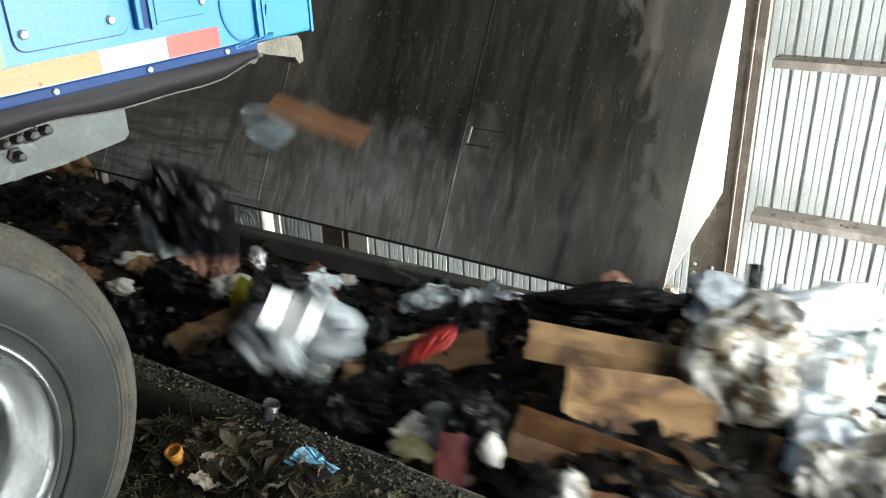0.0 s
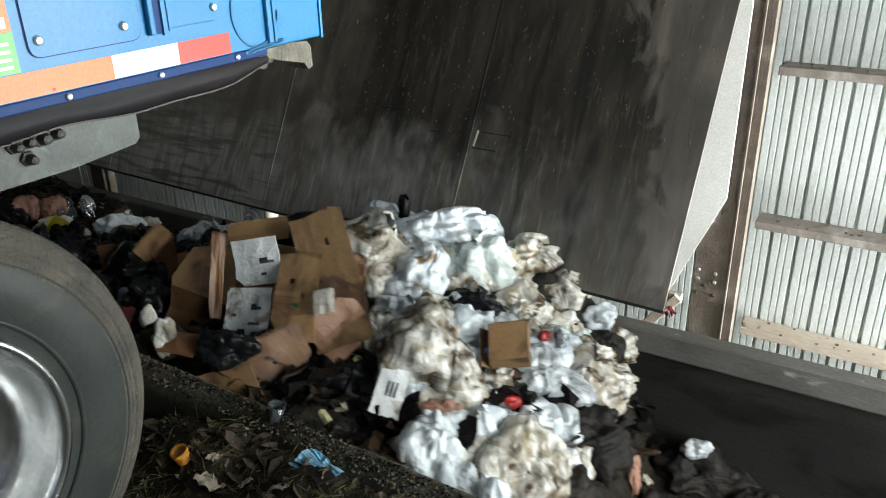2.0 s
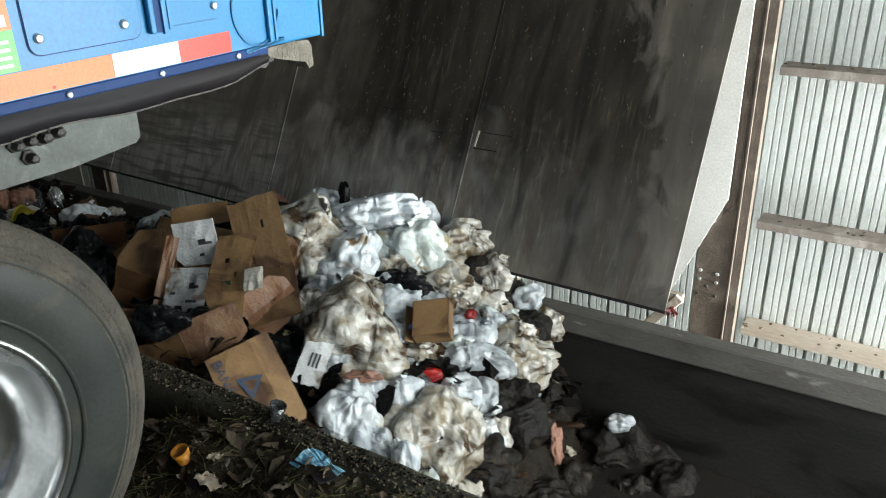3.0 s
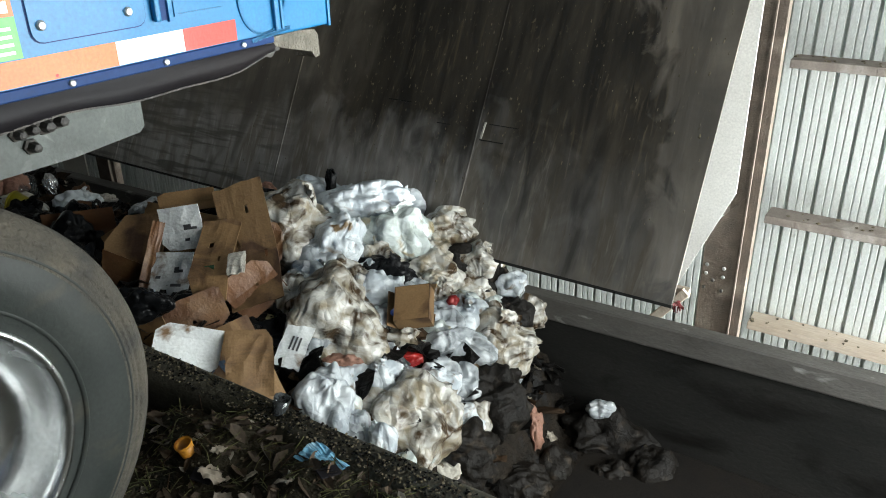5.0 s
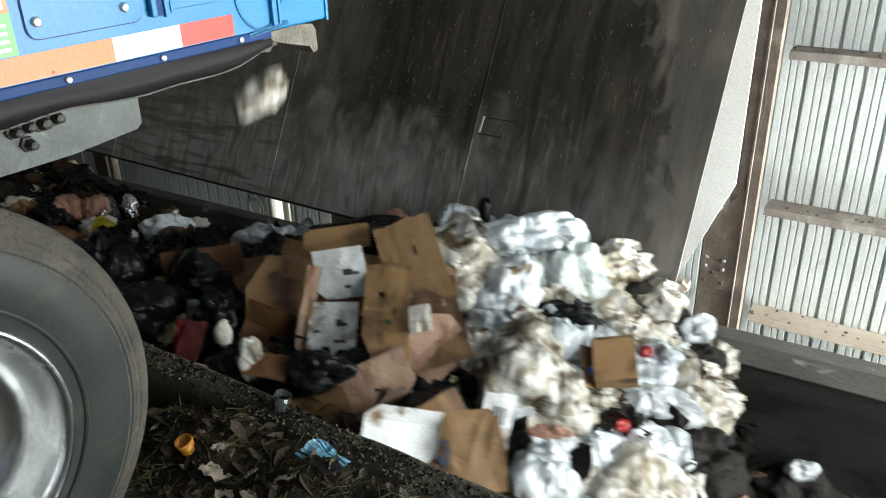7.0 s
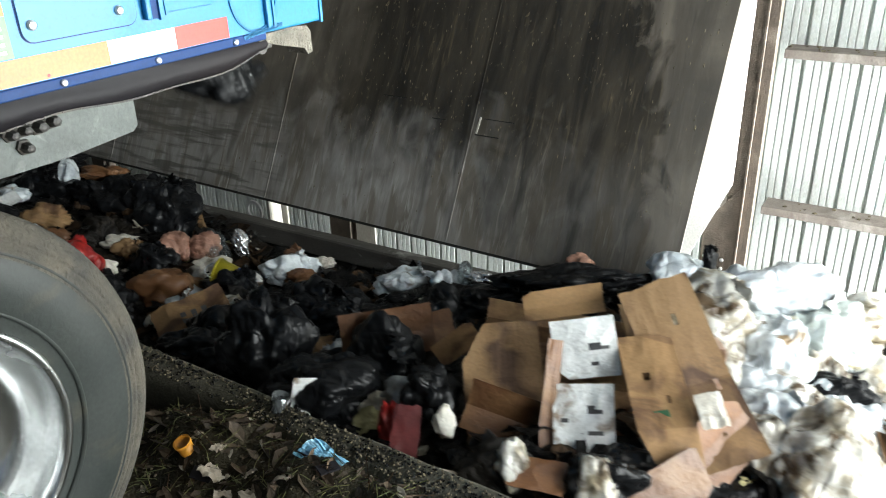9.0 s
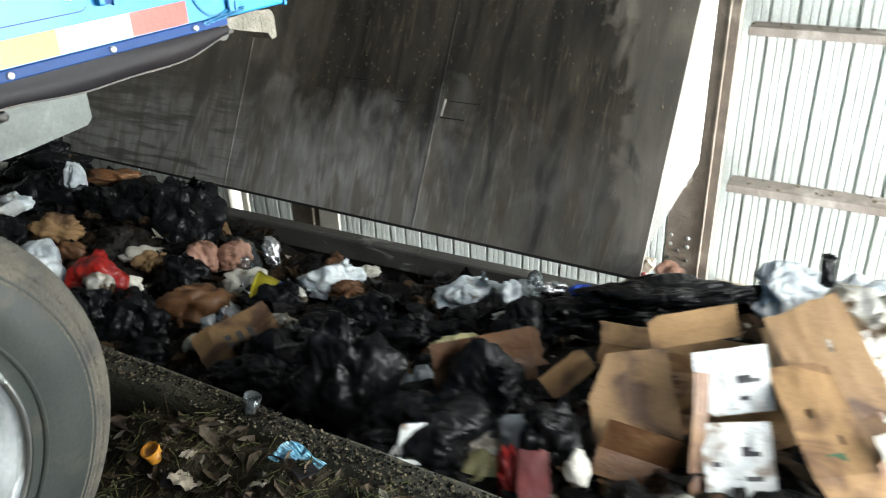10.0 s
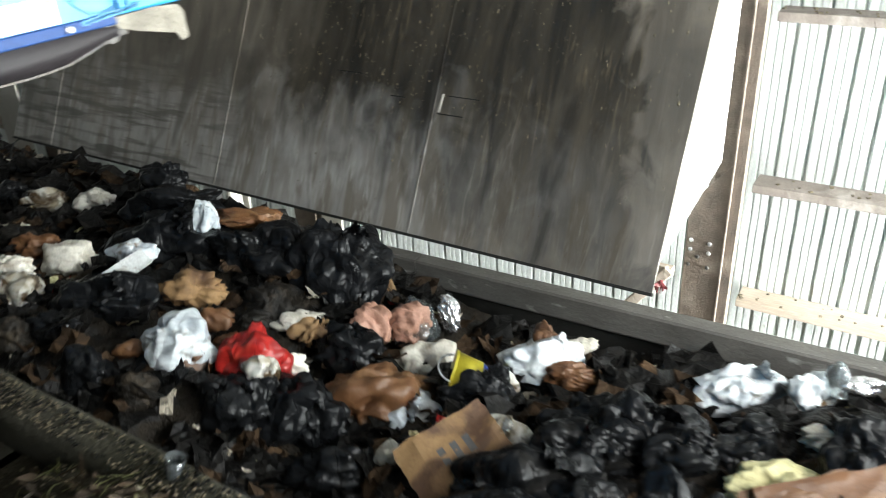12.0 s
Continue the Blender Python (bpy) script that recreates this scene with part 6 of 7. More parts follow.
bag("paper_wad", -2.438, 1.629, -0.484, 0.118, 0.081, 0.098, paper, "wad of soiled paper", "paper", 115, sharp=1.5)
bag("rubbish_bag", -1.675, 1.361, -0.211, 0.050, 0.050, 0.085, stained_film, "soiled white bag at the kerb side", "bag", 116)
sheet("timber_offcut", pose(-1.896, 1.244, -0.265, -26.2, -6.9, -158.0), 0.277, 0.048, timber, "broken length of reddish timber", "wood", 117, bend=0.05, thick=0.025)
sheet("flat_carton", pose(-2.180, 1.469, -0.353, -28.4, -4.8, -150.8), 0.105, 0.202, dark_red_board, "flattened dark red carton", "carton", 118, bend=0.10)
bag("paper_strip", -2.064, 1.552, -0.325, 0.045, 0.02, 0.06, paper, "torn white paper strip", "paper", 119, sharp=1.5)
bag("paper_wad", -2.382, 1.536, -0.474, 0.082, 0.060, 0.078, pale_yellow, "wad of yellowed paper", "paper", 120, sharp=1.5)
bag("paper_wad", -3.280, 1.903, -0.604, 0.086, 0.045, 0.034, pale_yellow, "pale leaf scraps in the load", "scrap", 121, sharp=1.5)
bag("plastic_tub", -3.104, 1.781, -0.583, 0.065, 0.045, 0.054, grey_film, "crushed clear plastic tub", "tub", 122)
sheet("cardboard_sheet", pose(-1.585, 1.364, -0.214, -26.8, -3.9, -161.5), 0.183, 0.110, cardboard_wet, "damp brown cardboard in the load", "cardboard", 123, bend=0.10)
bag("rubbish_bag", -1.417, 1.464, -0.236, 0.126, 0.081, 0.090, black_film, "black rubbish bag under cardboard", "bag", 124)
# the last bags out of the truck, dropped between seven and nine seconds
bag("rubbish_bag", -5.151, 2.723, -0.529, 0.245, 0.184, 0.245, black_film, "glossy black rubbish bag by the conveyor wall", "bag", 125, fall=(7.75, (7.20, -2.00, 0.90, 1.45)), knot=True)
sheet("cardboard_sheet", pose(-5.037, 2.883, -0.543, -38.4, 4.1, -122.1), 0.089, 0.325, cardboard, "torn tan cardboard against a black bag", "cardboard", 126, bend=0.12, fall=(7.80, (7.25, -2.10, 0.90, 1.45)))
bag("rubbish_bag", -5.556, 2.624, -0.467, 0.266, 0.163, 0.169, black_film, "black rubbish bag in the load", "bag", 127, fall=(7.95, (7.40, -2.10, 0.90, 1.45)))
bag("rubbish_bag", -6.044, 2.425, -0.426, 0.294, 0.175, 0.172, black_film, "black rubbish bag in the load", "bag", 128, fall=(8.20, (7.65, -2.20, 0.90, 1.45)))
bag("rubbish_bag", -6.216, 2.601, -0.338, 0.254, 0.136, 0.110, black_film, "black rubbish bag on top of the heap", "bag", 129, fall=(8.35, (7.80, -2.20, 0.90, 1.45)))
bag("cardboard_wad", -5.751, 2.721, -0.355, 0.182, 0.093, 0.066, cardboard_wet, "wet brown cardboard wad", "cardboard", 130, fall=(8.10, (7.50, -2.10, 0.90, 1.45)), sharp=1.5)
bag("film_scrap", -5.867, 2.525, -0.312, 0.073, 0.067, 0.106, white_film, "torn white plastic film", "scrap", 131, fall=(8.40, (7.80, -2.20, 0.90, 1.45)))
bag("film_scrap", -6.069, 2.195, -0.394, 0.135, 0.075, 0.064, white_film, "white plastic film in the load", "scrap", 132, fall=(8.40, (7.80, -2.20, 0.90, 1.45)))
bag("rubbish_bag", -5.003, 1.935, -0.565, 0.149, 0.112, 0.149, red_film, "red and clear plastic bag", "bag", 133, fall=(8.00, (7.45, -1.60, 0.95, 1.45)))
bag("film_scrap", -4.895, 1.876, -0.522, 0.076, 0.057, 0.076, stained_film, "clear window of a red bag", "bag", 134, fall=(8.00, (7.45, -1.60, 0.95, 1.45)))
bag("rubbish_bag", -5.287, 1.790, -0.461, 0.142, 0.102, 0.130, white_film, "white carrier bag on the load", "bag", 135, fall=(8.60, (8.05, -1.70, 0.95, 1.45)), sharp=0.8)
bag("cardboard_wad", -5.550, 2.127, -0.434, 0.161, 0.094, 0.090, cardboard, "twisted tan cardboard in the load", "cardboard", 136, fall=(8.50, (7.95, -1.90, 0.90, 1.45)), sharp=1.5)
bag("rubbish_bag", -4.764, 1.894, -0.693, 0.205, 0.131, 0.146, black_film, "black rubbish bag in the load", "bag", 137, fall=(8.30, (7.80, -1.70, 0.95, 1.45)))
bag("rubbish_bag", -4.918, 1.734, -0.642, 0.144, 0.103, 0.132, black_film, "black rubbish bag in the load", "bag", 138, fall=(8.40, (7.90, -1.70, 0.95, 1.45)))
bag("paper_wad", -5.082, 2.315, -0.581, 0.129, 0.070, 0.058, paper, "grimy pale paper in the load", "paper", 139, sharp=1.5)
bag("cardboard_wad", -5.342, 2.046, -0.509, 0.094, 0.061, 0.069, cardboard_wet, "brown cardboard wad in the load", "cardboard", 140, sharp=1.5)
bag("waste_lump", -5.240, 2.145, -0.534, 0.114, 0.067, 0.063, muck, "dark waste in the load", "waste", 141)
bag("rubbish_bag", -4.813, 2.344, -0.677, 0.159, 0.107, 0.127, black_film, "black rubbish bag in the load", "bag", 142)
sheet("plastic_tray", pose(-5.947, 2.029, -0.390, -33.3, 13.1, -102.6), 0.289, 0.100, white_board, "bent white and dark plastic panel", "panel", 143, bend=0.08, fall=(8.70, (8.10, -2.00, 0.90, 1.45)))
bag("rubbish_bag", -5.863, 1.871, -0.473, 0.245, 0.143, 0.136, black_film, "black rubbish bag spread over the load", "bag", 144, fall=(8.60, (8.10, -1.90, 0.90, 1.45)))
bag("rubbish_bag", -5.993, 2.472, -0.458, 0.204, 0.123, 0.124, black_film, "black rubbish bag in the load", "bag", 145)
bag("rubbish_bag", -6.545, 2.816, -0.311, 0.137, 0.085, 0.089, black_film, "black rubbish bag on top of the heap", "bag", 146, fall=(8.50, (7.90, -2.20, 0.90, 1.45)))
bag("rubbish_bag", -5.568, 1.510, -0.525, 0.123, 0.087, 0.108, black_film, "dark rubbish bag in the load", "bag", 147)
bag("rubbish_bag", -6.301, 1.696, -0.431, 0.128, 0.090, 0.111, stained_film, "soiled pale bag in the heap", "waste", 148)
bag("paper_wad", -6.365, 2.028, -0.427, 0.137, 0.092, 0.107, paper, "wad of soiled paper", "waste", 149, sharp=1.5)
bag("waste_lump", -6.799, 1.991, -0.408, 0.124, 0.079, 0.087, muck, "clot of dark waste", "waste", 150)
bag("rubbish_bag", -7.122, 2.381, -0.403, 0.137, 0.082, 0.082, stained_film, "soiled pale bag in the heap", "waste", 151)
bag("paper_wad", -6.829, 2.520, -0.406, 0.116, 0.077, 0.088, paper, "wad of soiled paper", "waste", 152, sharp=1.5)
bag("rubbish_bag", -7.408, 2.342, -0.404, 0.140, 0.087, 0.091, black_film, "black rubbish bag in the load", "waste", 153)
bag("waste_lump", -6.055, 1.490, -0.490, 0.104, 0.072, 0.089, muck, "clot of dark waste", "waste", 154)
bag("rubbish_bag", -5.920, 1.610, -0.461, 0.105, 0.065, 0.068, black_film, "black rubbish bag in the load", "waste", 155)
bag("cardboard_wad", -6.614, 2.005, -0.407, 0.122, 0.073, 0.073, cardboard_wet, "damp cardboard wad in the load", "waste", 156, sharp=1.5)
bag("cardboard_wad", -5.480, 1.688, -0.492, 0.075, 0.047, 0.050, cardboard_wet, "damp cardboard wad in the load", "waste", 157, sharp=1.5)
bag("paper_wad", -6.527, 1.787, -0.409, 0.116, 0.072, 0.076, paper, "wad of soiled paper", "waste", 158, sharp=1.5)
bag("cardboard_wad", -5.241, 1.784, -0.536, 0.100, 0.065, 0.075, cardboard_wet, "damp cardboard wad in the load", "waste", 159, sharp=1.5)
bag("waste_lump", -5.287, 1.546, -0.539, 0.105, 0.066, 0.071, muck, "clot of dark waste", "waste", 160)
bag("cardboard_wad", -5.155, 1.964, -0.564, 0.128, 0.077, 0.077, cardboard_wet, "damp cardboard wad in the load", "waste", 161, sharp=1.5)
bag("paper_wad", -4.933, 2.077, -0.626, 0.077, 0.048, 0.051, paper, "wad of soiled paper", "waste", 162, sharp=1.5)
bag("rubbish_bag", -4.951, 1.808, -0.631, 0.170, 0.109, 0.121, black_film, "black rubbish bag in the load", "waste", 163)
bag("rubbish_bag", -4.674, 1.905, -0.718, 0.145, 0.096, 0.111, black_film, "black rubbish bag in the load", "waste", 164)
bag("rubbish_bag", -4.435, 1.748, -0.762, 0.158, 0.093, 0.090, black_film, "black rubbish bag in the load", "waste", 165)
bag("cardboard_wad", -5.002, 2.320, -0.613, 0.109, 0.067, 0.071, cardboard, "torn cardboard wad in the load", "waste", 166, sharp=1.5)
bag("waste_lump", -5.241, 2.285, -0.534, 0.110, 0.083, 0.110, muck, "clot of dark waste", "waste", 167)
bag("paper_wad", -4.500, 2.511, -0.768, 0.161, 0.101, 0.108, paper, "wad of soiled paper", "waste", 168, sharp=1.5)
bag("rubbish_bag", -4.090, 2.424, -0.723, 0.114, 0.080, 0.099, stained_film, "soiled pale bag in the load", "waste", 169)
bag("cardboard_wad", -3.990, 2.785, -0.713, 0.090, 0.083, 0.132, cardboard_wet, "damp cardboard wad in the load", "waste", 170, sharp=1.5)
bag("cardboard_wad", -3.832, 2.678, -0.698, 0.126, 0.072, 0.066, cardboard_wet, "damp cardboard wad in the load", "waste", 171, sharp=1.5)
bag("rubbish_bag", -3.425, 2.387, -0.671, 0.242, 0.140, 0.132, black_film, "black rubbish bag in the load", "waste", 172)
bag("rubbish_bag", -3.046, 2.441, -0.609, 0.125, 0.078, 0.083, black_film, "black rubbish bag in the load", "waste", 173)
bag("paper_wad", -2.889, 2.308, -0.586, 0.195, 0.102, 0.078, pale_yellow, "yellowed foam and paper", "waste", 174, sharp=1.5)
bag("paper_wad", -3.878, 2.913, -0.694, 0.069, 0.040, 0.037, paper, "wad of soiled paper", "waste", 175, sharp=1.5)
bag("paper_wad", -4.273, 1.911, -0.737, 0.069, 0.045, 0.050, paper, "wad of soiled paper", "waste", 176, sharp=1.5)
# things in the air
bag("wrapper", -2.281, 1.493, -0.433, 0.038, 0.067, 0.141, red_film, "red and white wrapper", "wrapper", 179, fall=(0.20, (0.00, -0.16, 1.90, -0.22)))
bag("rubbish_bag", -4.130, 2.392, -0.724, 0.180, 0.121, 0.144, black_film, "black rubbish bag in the load", "bag", 180, fall=(0.40, (0.00, -1.33, 2.20, -0.42)))
bag("plastic_bottle", -4.646, 2.687, -0.726, 0.087, 0.098, 0.174, clear_cup, "clear plastic bottle in the load", "bottle", 181, fall=(0.55, (0.00, -1.04, 2.00, 0.58)))
bag("rubbish_bag", -4.390, 2.173, -0.893, 0.167, 0.144, 0.217, white_film, "white plastic bag in the load", "bag", 182, fall=(0.45, (0.00, -1.62, 1.90, 0.04)))
bag("rubbish_bag", -2.878, 1.874, -0.578, 0.112, 0.105, 0.169, grey_film, "pale grey plastic film", "bag", 183, fall=(0.20, (0.00, -1.12, 2.00, -0.53)))
bag("cardboard_wad", -4.547, 2.165, -0.764, 0.231, 0.159, 0.192, cardboard_wet, "orange-brown cardboard wad in the load", "cardboard", 184, fall=(0.75, (0.00, -2.23, 1.70, 0.46), (0.50, -2.40, 1.80, -0.08)), sharp=1.5)
bag("cardboard_wad", -2.591, 1.876, -0.524, 0.092, 0.081, 0.123, cardboard, "tan cardboard strip in the load", "cardboard", 185, fall=(1.25, (0.70, -0.62, 1.90, 1.02), (1.00, -0.85, 2.10, 0.12)), sharp=1.5)
bag("rubbish_bag", -3.454, 2.337, -0.657, 0.147, 0.124, 0.184, black_film, "small black bag in the load", "bag", 186, fall=(1.35, (0.80, -1.29, 1.60, 0.80), (1.00, -1.43, 1.70, 0.57)))
bag("film_scrap", -1.407, 1.412, -0.248, 0.065, 0.073, 0.130, stained_film, "yellowish film in the load", "scrap", 188, fall=(7.50, (6.85, -0.71, 1.70, 1.00), (7.00, -0.92, 1.80, 0.72), (7.20, -1.03, 1.90, 0.28)))
bag("rubbish_bag", -2.943, 1.785, -0.590, 0.153, 0.090, 0.087, black_film, "small black bag in the load", "bag", 189, fall=(9.35, (8.85, -0.59, 1.40, 0.95), (9.00, -0.70, 1.45, 0.90), (9.20, -0.70, 1.70, 0.15)))
bag("rubbish_bag", -3.089, 1.740, -0.616, 0.088, 0.091, 0.155, grey_film, "dirty pale film bag", "bag", 190, fall=(9.55, (9.10, -0.47, 1.80, 0.81), (9.30, -0.54, 1.90, 0.35)))
# more bags packed between the others
bag("rubbish_bag", -1.619, 2.888, -0.224, 0.179, 0.115, 0.126, white_film, "crumpled white plastic bag", "bag", 191, sharp=1.2)
bag("rubbish_bag", -1.408, 2.923, -0.235, 0.124, 0.082, 0.095, white_film, "crumpled white plastic bag", "bag", 192, sharp=1.2)
bag("rubbish_bag", -1.226, 2.984, -0.286, 0.119, 0.101, 0.149, stained_film, "soiled clear plastic bag", "bag", 193, sharp=1.2)
bag("rubbish_bag", -1.178, 3.106, -0.298, 0.145, 0.109, 0.146, white_film, "crumpled white plastic bag", "bag", 194, sharp=1.2)
bag("rubbish_bag", -1.259, 2.468, -0.279, 0.119, 0.090, 0.122, white_film, "crumpled white plastic bag", "bag", 195, sharp=1.2)
bag("rubbish_bag", -1.224, 2.596, -0.287, 0.136, 0.095, 0.117, white_film, "crumpled white plastic bag", "bag", 196, sharp=1.2)
bag("rubbish_bag", -1.130, 2.741, -0.310, 0.141, 0.097, 0.118, green_film, "greenish clear plastic bag", "bag", 197, sharp=1.2)
bag("rubbish_bag", -1.077, 3.037, -0.337, 0.113, 0.082, 0.106, green_film, "greenish clear plastic bag", "bag", 198, sharp=1.2)
bag("rubbish_bag", -1.172, 2.384, -0.302, 0.147, 0.096, 0.108, grey_film, "crumpled grey plastic bag", "bag", 199, sharp=1.2)
bag("rubbish_bag", -1.089, 2.496, -0.333, 0.101, 0.074, 0.097, grey_film, "crumpled grey plastic bag", "bag", 200, sharp=1.2)
bag("rubbish_bag", -0.967, 2.627, -0.422, 0.111, 0.089, 0.127, stained_film, "soiled clear plastic bag", "bag", 201, sharp=1.2)
bag("rubbish_bag", -0.961, 2.791, -0.430, 0.142, 0.103, 0.132, stained_film, "soiled clear plastic bag", "bag", 202, sharp=1.2)
bag("rubbish_bag", -0.829, 3.023, -0.505, 0.125, 0.092, 0.121, stained_film, "soiled clear plastic bag", "bag", 203, sharp=1.2)
bag("rubbish_bag", -0.621, 3.145, -0.518, 0.137, 0.098, 0.125, stained_film, "soiled clear plastic bag", "bag", 204, sharp=1.2)
bag("rubbish_bag", -1.047, 2.028, -0.365, 0.100, 0.082, 0.119, stained_film, "soiled clear plastic bag", "bag", 205, sharp=1.2)
bag("rubbish_bag", -1.052, 2.192, -0.366, 0.150, 0.106, 0.133, white_film, "crumpled white plastic bag", "bag", 206, sharp=1.2)
bag("rubbish_bag", -0.994, 2.370, -0.403, 0.148, 0.100, 0.120, stained_film, "soiled clear plastic bag", "bag", 207, sharp=1.2)
bag("rubbish_bag", -0.925, 2.503, -0.456, 0.128, 0.090, 0.112, white_film, "crumpled white plastic bag", "bag", 208, sharp=1.2)
bag("rubbish_bag", -0.781, 2.601, -0.530, 0.153, 0.093, 0.095, grey_film, "crumpled grey plastic bag", "bag", 209, sharp=1.2)
bag("rubbish_bag", -0.676, 2.735, -0.587, 0.121, 0.096, 0.136, stained_film, "soiled clear plastic bag", "bag", 210, sharp=1.2)
bag("rubbish_bag", -0.589, 3.010, -0.635, 0.152, 0.103, 0.122, stained_film, "soiled clear plastic bag", "bag", 211, sharp=1.2)
bag("waste_lump", -0.550, 3.145, -0.627, 0.115, 0.098, 0.146, muck, "wet dark matted waste", "waste", 212, sharp=1.2)
bag("rubbish_bag", -0.917, 2.037, -0.462, 0.132, 0.087, 0.099, stained_film, "soiled clear plastic bag", "bag", 213, sharp=1.2)
bag("rubbish_bag", -0.809, 2.146, -0.516, 0.124, 0.083, 0.097, stained_film, "soiled clear plastic bag", "bag", 214, sharp=1.2)
bag("rubbish_bag", -0.752, 2.286, -0.550, 0.102, 0.082, 0.117, white_film, "crumpled white plastic bag", "bag", 215, sharp=1.2)
bag("rubbish_bag", -0.731, 2.489, -0.560, 0.150, 0.106, 0.133, white_film, "crumpled white plastic bag", "bag", 216, sharp=1.2)
bag("rubbish_bag", -0.552, 2.597, -0.653, 0.145, 0.100, 0.123, grey_film, "crumpled grey plastic bag", "bag", 217, sharp=1.2)
bag("rubbish_bag", -0.523, 2.790, -0.675, 0.143, 0.097, 0.115, green_film, "greenish clear plastic bag", "bag", 218, sharp=1.2)
bag("waste_lump", -0.407, 3.046, -0.759, 0.142, 0.089, 0.095, muck, "wet dark matted waste", "waste", 219, sharp=1.2)
bag("rubbish_bag", -0.291, 3.139, -0.752, 0.113, 0.079, 0.096, stained_film, "soiled clear plastic bag", "bag", 220, sharp=1.2)
bag("rubbish_bag", -0.787, 1.913, -0.523, 0.106, 0.069, 0.077, grey_film, "crumpled grey plastic bag", "bag", 221, sharp=1.2)
bag("rubbish_bag", -0.738, 2.039, -0.551, 0.091, 0.074, 0.107, stained_film, "soiled clear plastic bag", "bag", 222, sharp=1.2)
bag("rubbish_bag", -0.622, 2.127, -0.611, 0.142, 0.082, 0.078, white_film, "crumpled white plastic bag", "bag", 223, sharp=1.2)
bag("rubbish_bag", -0.588, 2.324, -0.636, 0.132, 0.086, 0.096, stained_film, "soiled clear plastic bag", "bag", 224, sharp=1.2)
bag("rubbish_bag", -0.500, 2.512, -0.691, 0.115, 0.084, 0.110, green_film, "greenish clear plastic bag", "bag", 225, sharp=1.2)
bag("rubbish_bag", -0.399, 2.632, -0.766, 0.112, 0.083, 0.110, green_film, "greenish clear plastic bag", "bag", 226, sharp=1.2)
bag("rubbish_bag", -0.258, 2.843, -0.877, 0.125, 0.094, 0.127, grey_film, "crumpled grey plastic bag", "bag", 227, sharp=1.2)
bag("rubbish_bag", -0.626, 1.866, -0.614, 0.102, 0.075, 0.098, white_film, "crumpled white plastic bag", "bag", 228, sharp=1.2)
bag("rubbish_bag", -0.570, 2.039, -0.643, 0.113, 0.086, 0.116, stained_film, "soiled clear plastic bag", "bag", 229, sharp=1.2)
bag("rubbish_bag", -0.491, 2.142, -0.697, 0.133, 0.084, 0.092, grey_film, "crumpled grey plastic bag", "bag", 230, sharp=1.2)
bag("rubbish_bag", -0.363, 2.386, -0.806, 0.139, 0.098, 0.122, grey_film, "crumpled grey plastic bag", "bag", 231, sharp=1.2)
bag("rubbish_bag", -0.323, 2.557, -0.835, 0.133, 0.098, 0.128, stained_film, "soiled clear plastic bag", "bag", 232, sharp=1.2)
bag("waste_lump", -0.199, 2.674, -0.939, 0.122, 0.091, 0.120, muck, "wet dark matted waste", "waste", 233, sharp=1.2)
bag("rubbish_bag", -0.616, 1.713, -0.614, 0.125, 0.075, 0.077, stained_film, "soiled clear plastic bag", "bag", 234, sharp=1.2)
bag("rubbish_bag", -0.532, 1.740, -0.676, 0.127, 0.088, 0.109, green_film, "greenish clear plastic bag", "bag", 235, sharp=1.2)
bag("rubbish_bag", -0.463, 1.892, -0.728, 0.125, 0.090, 0.114, stained_film, "soiled clear plastic bag", "bag", 236, sharp=1.2)
bag("rubbish_bag", -0.377, 2.009, -0.784, 0.133, 0.078, 0.076, green_film, "greenish clear plastic bag", "bag", 237, sharp=1.2)
bag("rubbish_bag", -0.345, 2.228, -0.808, 0.100, 0.071, 0.088, stained_film, "soiled clear plastic bag", "bag", 238, sharp=1.2)
bag("rubbish_bag", -0.190, 2.378, -0.954, 0.136, 0.092, 0.108, stained_film, "soiled clear plastic bag", "bag", 239, sharp=1.2)
bag("rubbish_bag", -0.165, 2.474, -1.004, 0.134, 0.091, 0.110, stained_film, "soiled clear plastic bag", "bag", 240, sharp=1.2)
bag("rubbish_bag", -0.454, 1.670, -0.729, 0.123, 0.088, 0.110, grey_film, "crumpled grey plastic bag", "bag", 241, sharp=1.2)
bag("rubbish_bag", -0.396, 1.746, -0.780, 0.128, 0.083, 0.094, white_film, "crumpled white plastic bag", "bag", 242, sharp=1.2)
bag("rubbish_bag", -0.280, 1.966, -0.863, 0.127, 0.085, 0.100, green_film, "greenish clear plastic bag", "bag", 243, sharp=1.2)
bag("rubbish_bag", -0.207, 2.144, -0.916, 0.133, 0.081, 0.083, white_film, "crumpled white plastic bag", "bag", 244, sharp=1.2)
bag("rubbish_bag", -0.200, 2.233, -0.940, 0.134, 0.095, 0.120, white_film, "crumpled white plastic bag", "bag", 245, sharp=1.2)
bag("rubbish_bag", -0.357, 1.622, -0.808, 0.125, 0.081, 0.090, white_film, "crumpled white plastic bag", "bag", 246, sharp=1.2)
bag("rubbish_bag", -0.314, 1.663, -0.836, 0.112, 0.082, 0.107, grey_film, "crumpled grey plastic bag", "bag", 247, sharp=1.2)
bag("rubbish_bag", -0.224, 1.873, -0.907, 0.114, 0.087, 0.117, green_film, "greenish clear plastic bag", "bag", 248, sharp=1.2)
bag("rubbish_bag", -0.140, 2.039, -1.034, 0.094, 0.066, 0.081, stained_film, "soiled clear plastic bag", "bag", 249, sharp=1.2)
bag("rubbish_bag", -0.123, 2.195, -1.062, 0.090, 0.067, 0.089, stained_film, "soiled clear plastic bag", "bag", 250, sharp=1.2)
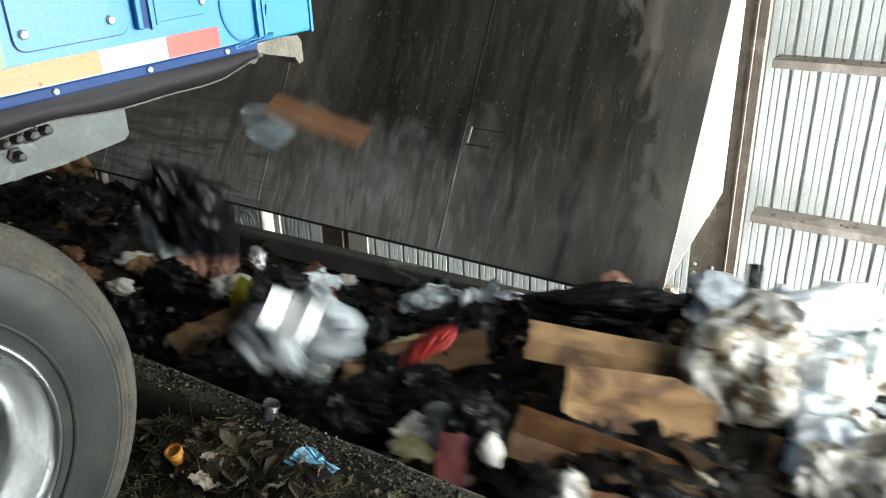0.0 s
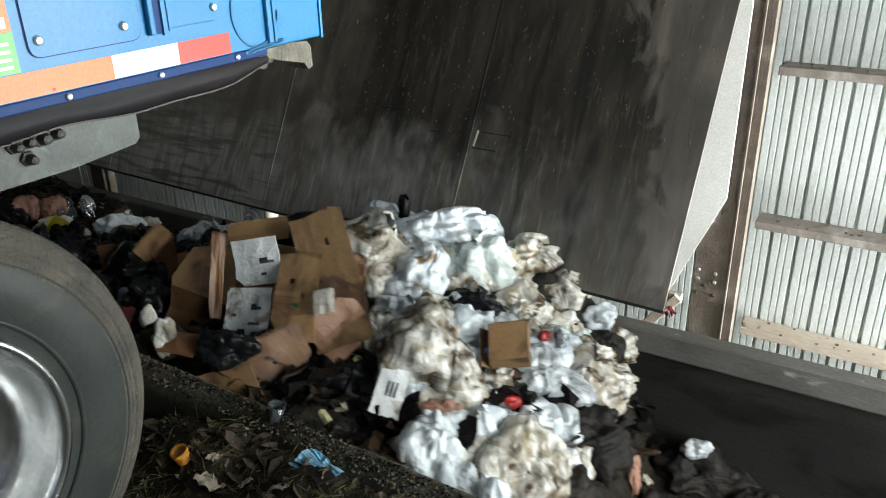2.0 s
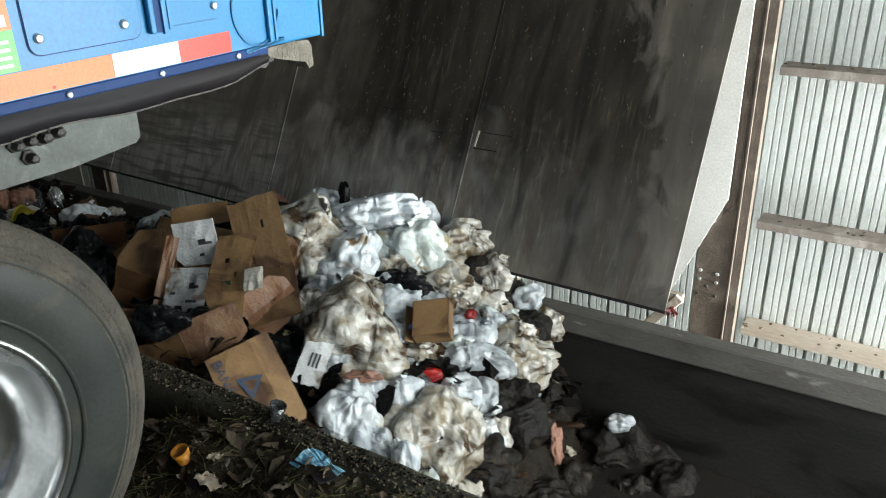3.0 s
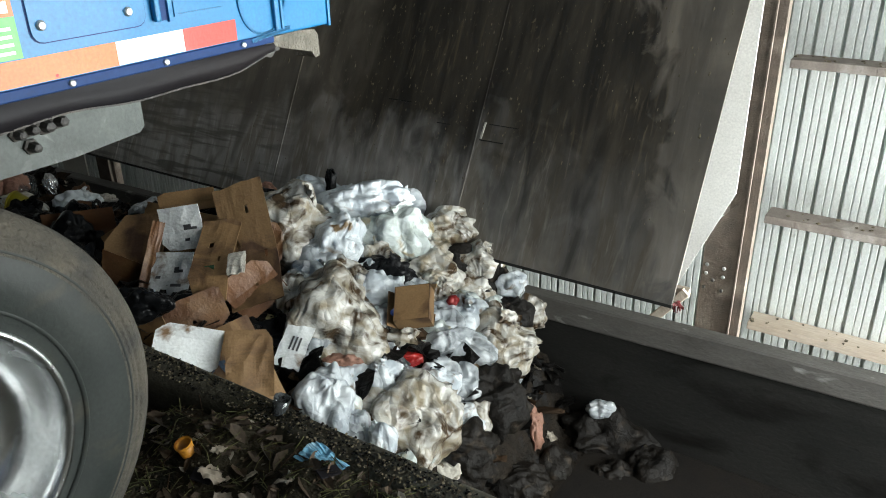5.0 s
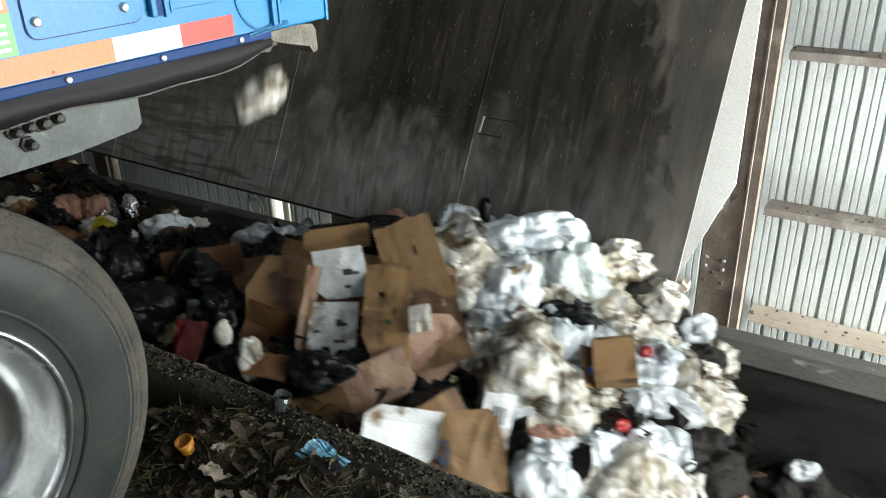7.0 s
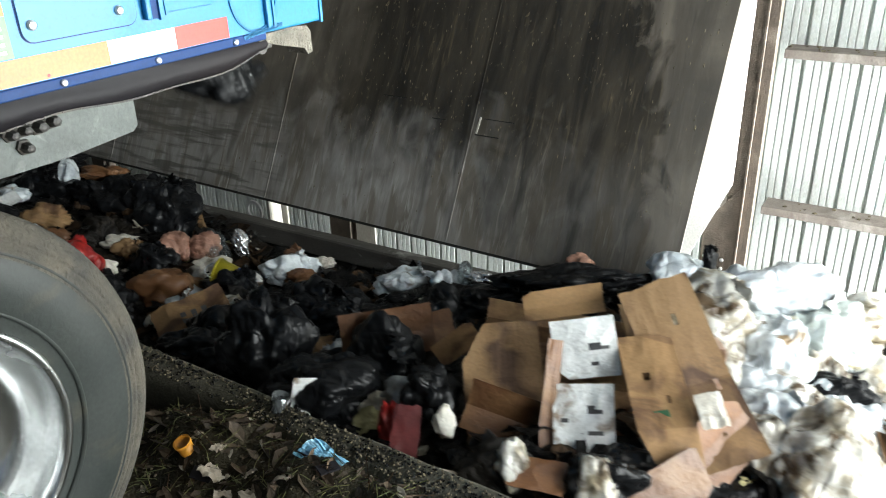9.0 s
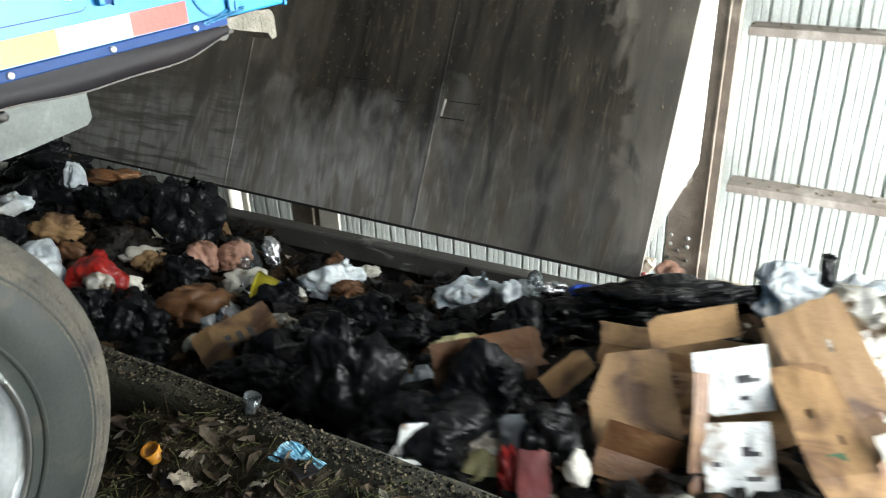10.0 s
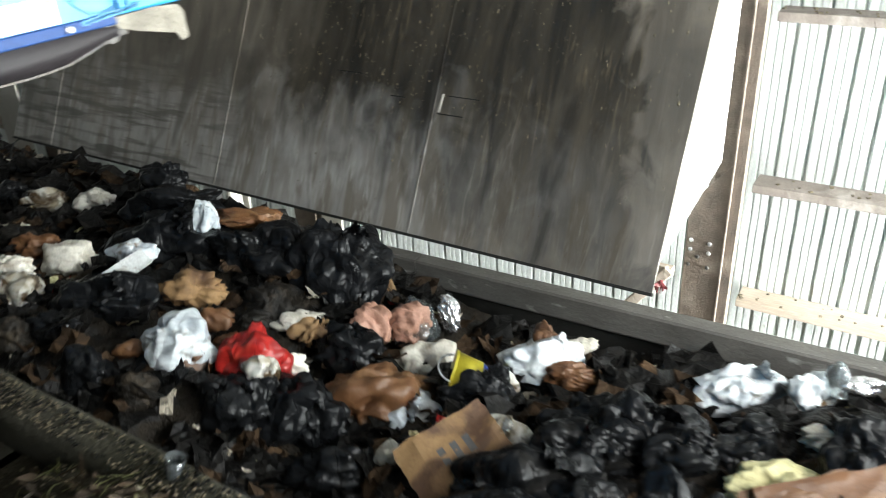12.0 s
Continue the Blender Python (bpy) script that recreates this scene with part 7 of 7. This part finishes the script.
bag("rubbish_bag", -2.843, 1.619, -0.532, 0.175, 0.107, 0.110, black_film, "black plastic rubbish bag packed in the load", "bag", 251)
bag("rubbish_bag", -3.284, 1.734, -0.601, 0.165, 0.103, 0.110, black_film, "black plastic rubbish bag packed in the load", "bag", 252)
bag("rubbish_bag", -2.856, 2.032, -0.531, 0.137, 0.086, 0.093, black_film, "black plastic rubbish bag packed in the load", "bag", 253)
bag("rubbish_bag", -2.489, 1.814, -0.464, 0.148, 0.092, 0.099, black_film, "black plastic rubbish bag packed in the load", "bag", 254)
bag("rubbish_bag", -3.708, 1.745, -0.648, 0.205, 0.121, 0.117, black_film, "black plastic rubbish bag packed in the load", "bag", 255)
bag("rubbish_bag", -3.611, 2.176, -0.637, 0.188, 0.110, 0.106, black_film, "black plastic rubbish bag packed in the load", "bag", 256)
bag("rubbish_bag", -2.201, 1.660, -0.321, 0.111, 0.084, 0.111, black_film, "black plastic rubbish bag packed in the load", "bag", 257)
bag("rubbish_bag", -3.239, 2.312, -0.597, 0.153, 0.092, 0.092, black_film, "black plastic rubbish bag packed in the load", "bag", 258)
bag("rubbish_bag", -2.619, 1.771, -0.520, 0.168, 0.103, 0.105, black_film, "black plastic rubbish bag packed in the load", "bag", 259)
bag("rubbish_bag", -2.777, 1.620, -0.543, 0.146, 0.091, 0.096, black_film, "black plastic rubbish bag packed in the load", "bag", 260)
bag("rubbish_bag", -3.051, 1.682, -0.594, 0.156, 0.100, 0.111, black_film, "black plastic rubbish bag packed in the load", "bag", 261)
bag("rubbish_bag", -2.426, 1.824, -0.458, 0.123, 0.082, 0.095, black_film, "black plastic rubbish bag packed in the load", "bag", 262)
bag("rubbish_bag", -3.456, 1.944, -0.639, 0.151, 0.094, 0.101, black_film, "black plastic rubbish bag packed in the load", "bag", 263)
bag("rubbish_bag", -3.530, 1.747, -0.649, 0.146, 0.091, 0.097, black_film, "black plastic rubbish bag packed in the load", "bag", 264)
bag("rubbish_bag", -2.668, 2.008, -0.526, 0.113, 0.076, 0.090, black_film, "black plastic rubbish bag packed in the load", "bag", 265)


def make_tub():
    tub = new("plastic_tub")
    tagged(tub, "yellow plastic tub with a dark blue base lying on its side", "tub")
    part("shell", turned([(0.0, 0.10), (0.17, 0.125), (0.17, 0.119), (0.004, 0.095), (0.004, 0.0)], 36, closed=False), yellow_plastic, tub, smooth=True)
    part("rim", turned([(0.158, 0.131), (0.174, 0.131)], 36), yellow_plastic, tub)
    part("base_band", turned([(-0.03, 0.085), (-0.004, 0.098)], 36), blue_film, tub)
    bm = bmesh.new()
    for i in range(18):
        a = radians(-80 + i * 160 / 17)
        box(bm, -0.016, 0.016, -0.004, 0.004, -0.004, 0.004, m=Matrix.Translation((0.17 + 0.09 * math.cos(a), 0.13 * math.sin(a), 0.02)) @ Matrix.Rotation(a + math.pi / 2, 4, "Z"))
    part("handle", bm, white_film, tub)
    ride(tub, pose(-4.16, 2.43, -0.66, 0, -18, 205) @ Matrix.Scale(0.72, 4))


make_tub()


# ---- what moves: the load rides on the belt, and some of it drops out of the truck first ----
def motions():
    rng = random.Random(77)
    for ob, base, fall in MOVERS:
        if not fall:
            walk(ob, [(t, Matrix.Translation((s, 0, 0)) @ base) for t, s in BELT])
            continue
        land, *way = fall
        rot = base.to_3x3().to_4x4()
        spin = Vector((rng.uniform(-1, 1), rng.uniform(-1, 1), rng.uniform(-0.5, 0.5))).normalized()
        end = Matrix.Translation((belt_at(land), 0, 0)) @ base
        stops = [(t, Vector(p)) for t, *p in way] + [(land, end.translation)]
        rows = []
        t0 = stops[0][0]
        if t0 > 0.01:
            # carried along inside the body by the ejector before it drops
            x_in = max(-1.9, min(stops[0][1].x, -0.65))
            tumbled = Matrix.Rotation(radians(70), 4, spin) @ rot
            rows.append((0.0, Matrix.Translation((x_in, 0.3 - 0.5 * t0, 1.75)) @ tumbled))
            if t0 > 0.3:
                rows.append((t0 - 0.15, Matrix.Translation((x_in, 0.55, 1.75)) @ tumbled))
        for (ta, a), (tb, b) in zip(stops, stops[1:]):
            n = max(1, round((tb - ta) / 0.1))
            for k in range(n):
                u = k / n
                g = u * u if a.z - b.z > 0.3 and len(stops) == 2 else u
                p = Vector((a.x + (b.x - a.x) * u, a.y + (b.y - a.y) * u, a.z + (b.z - a.z) * g))
                t = ta + (tb - ta) * u
                rows.append((t, Matrix.Translation(p) @ Matrix.Rotation(radians(70) * (land - t) / (land - t0), 4, spin) @ rot))
        rows.append((land, end))
        rows += [(t, Matrix.Translation((s, 0, 0)) @ base) for t, s in BELT if t > land + 0.04]
        walk(ob, rows)


motions()
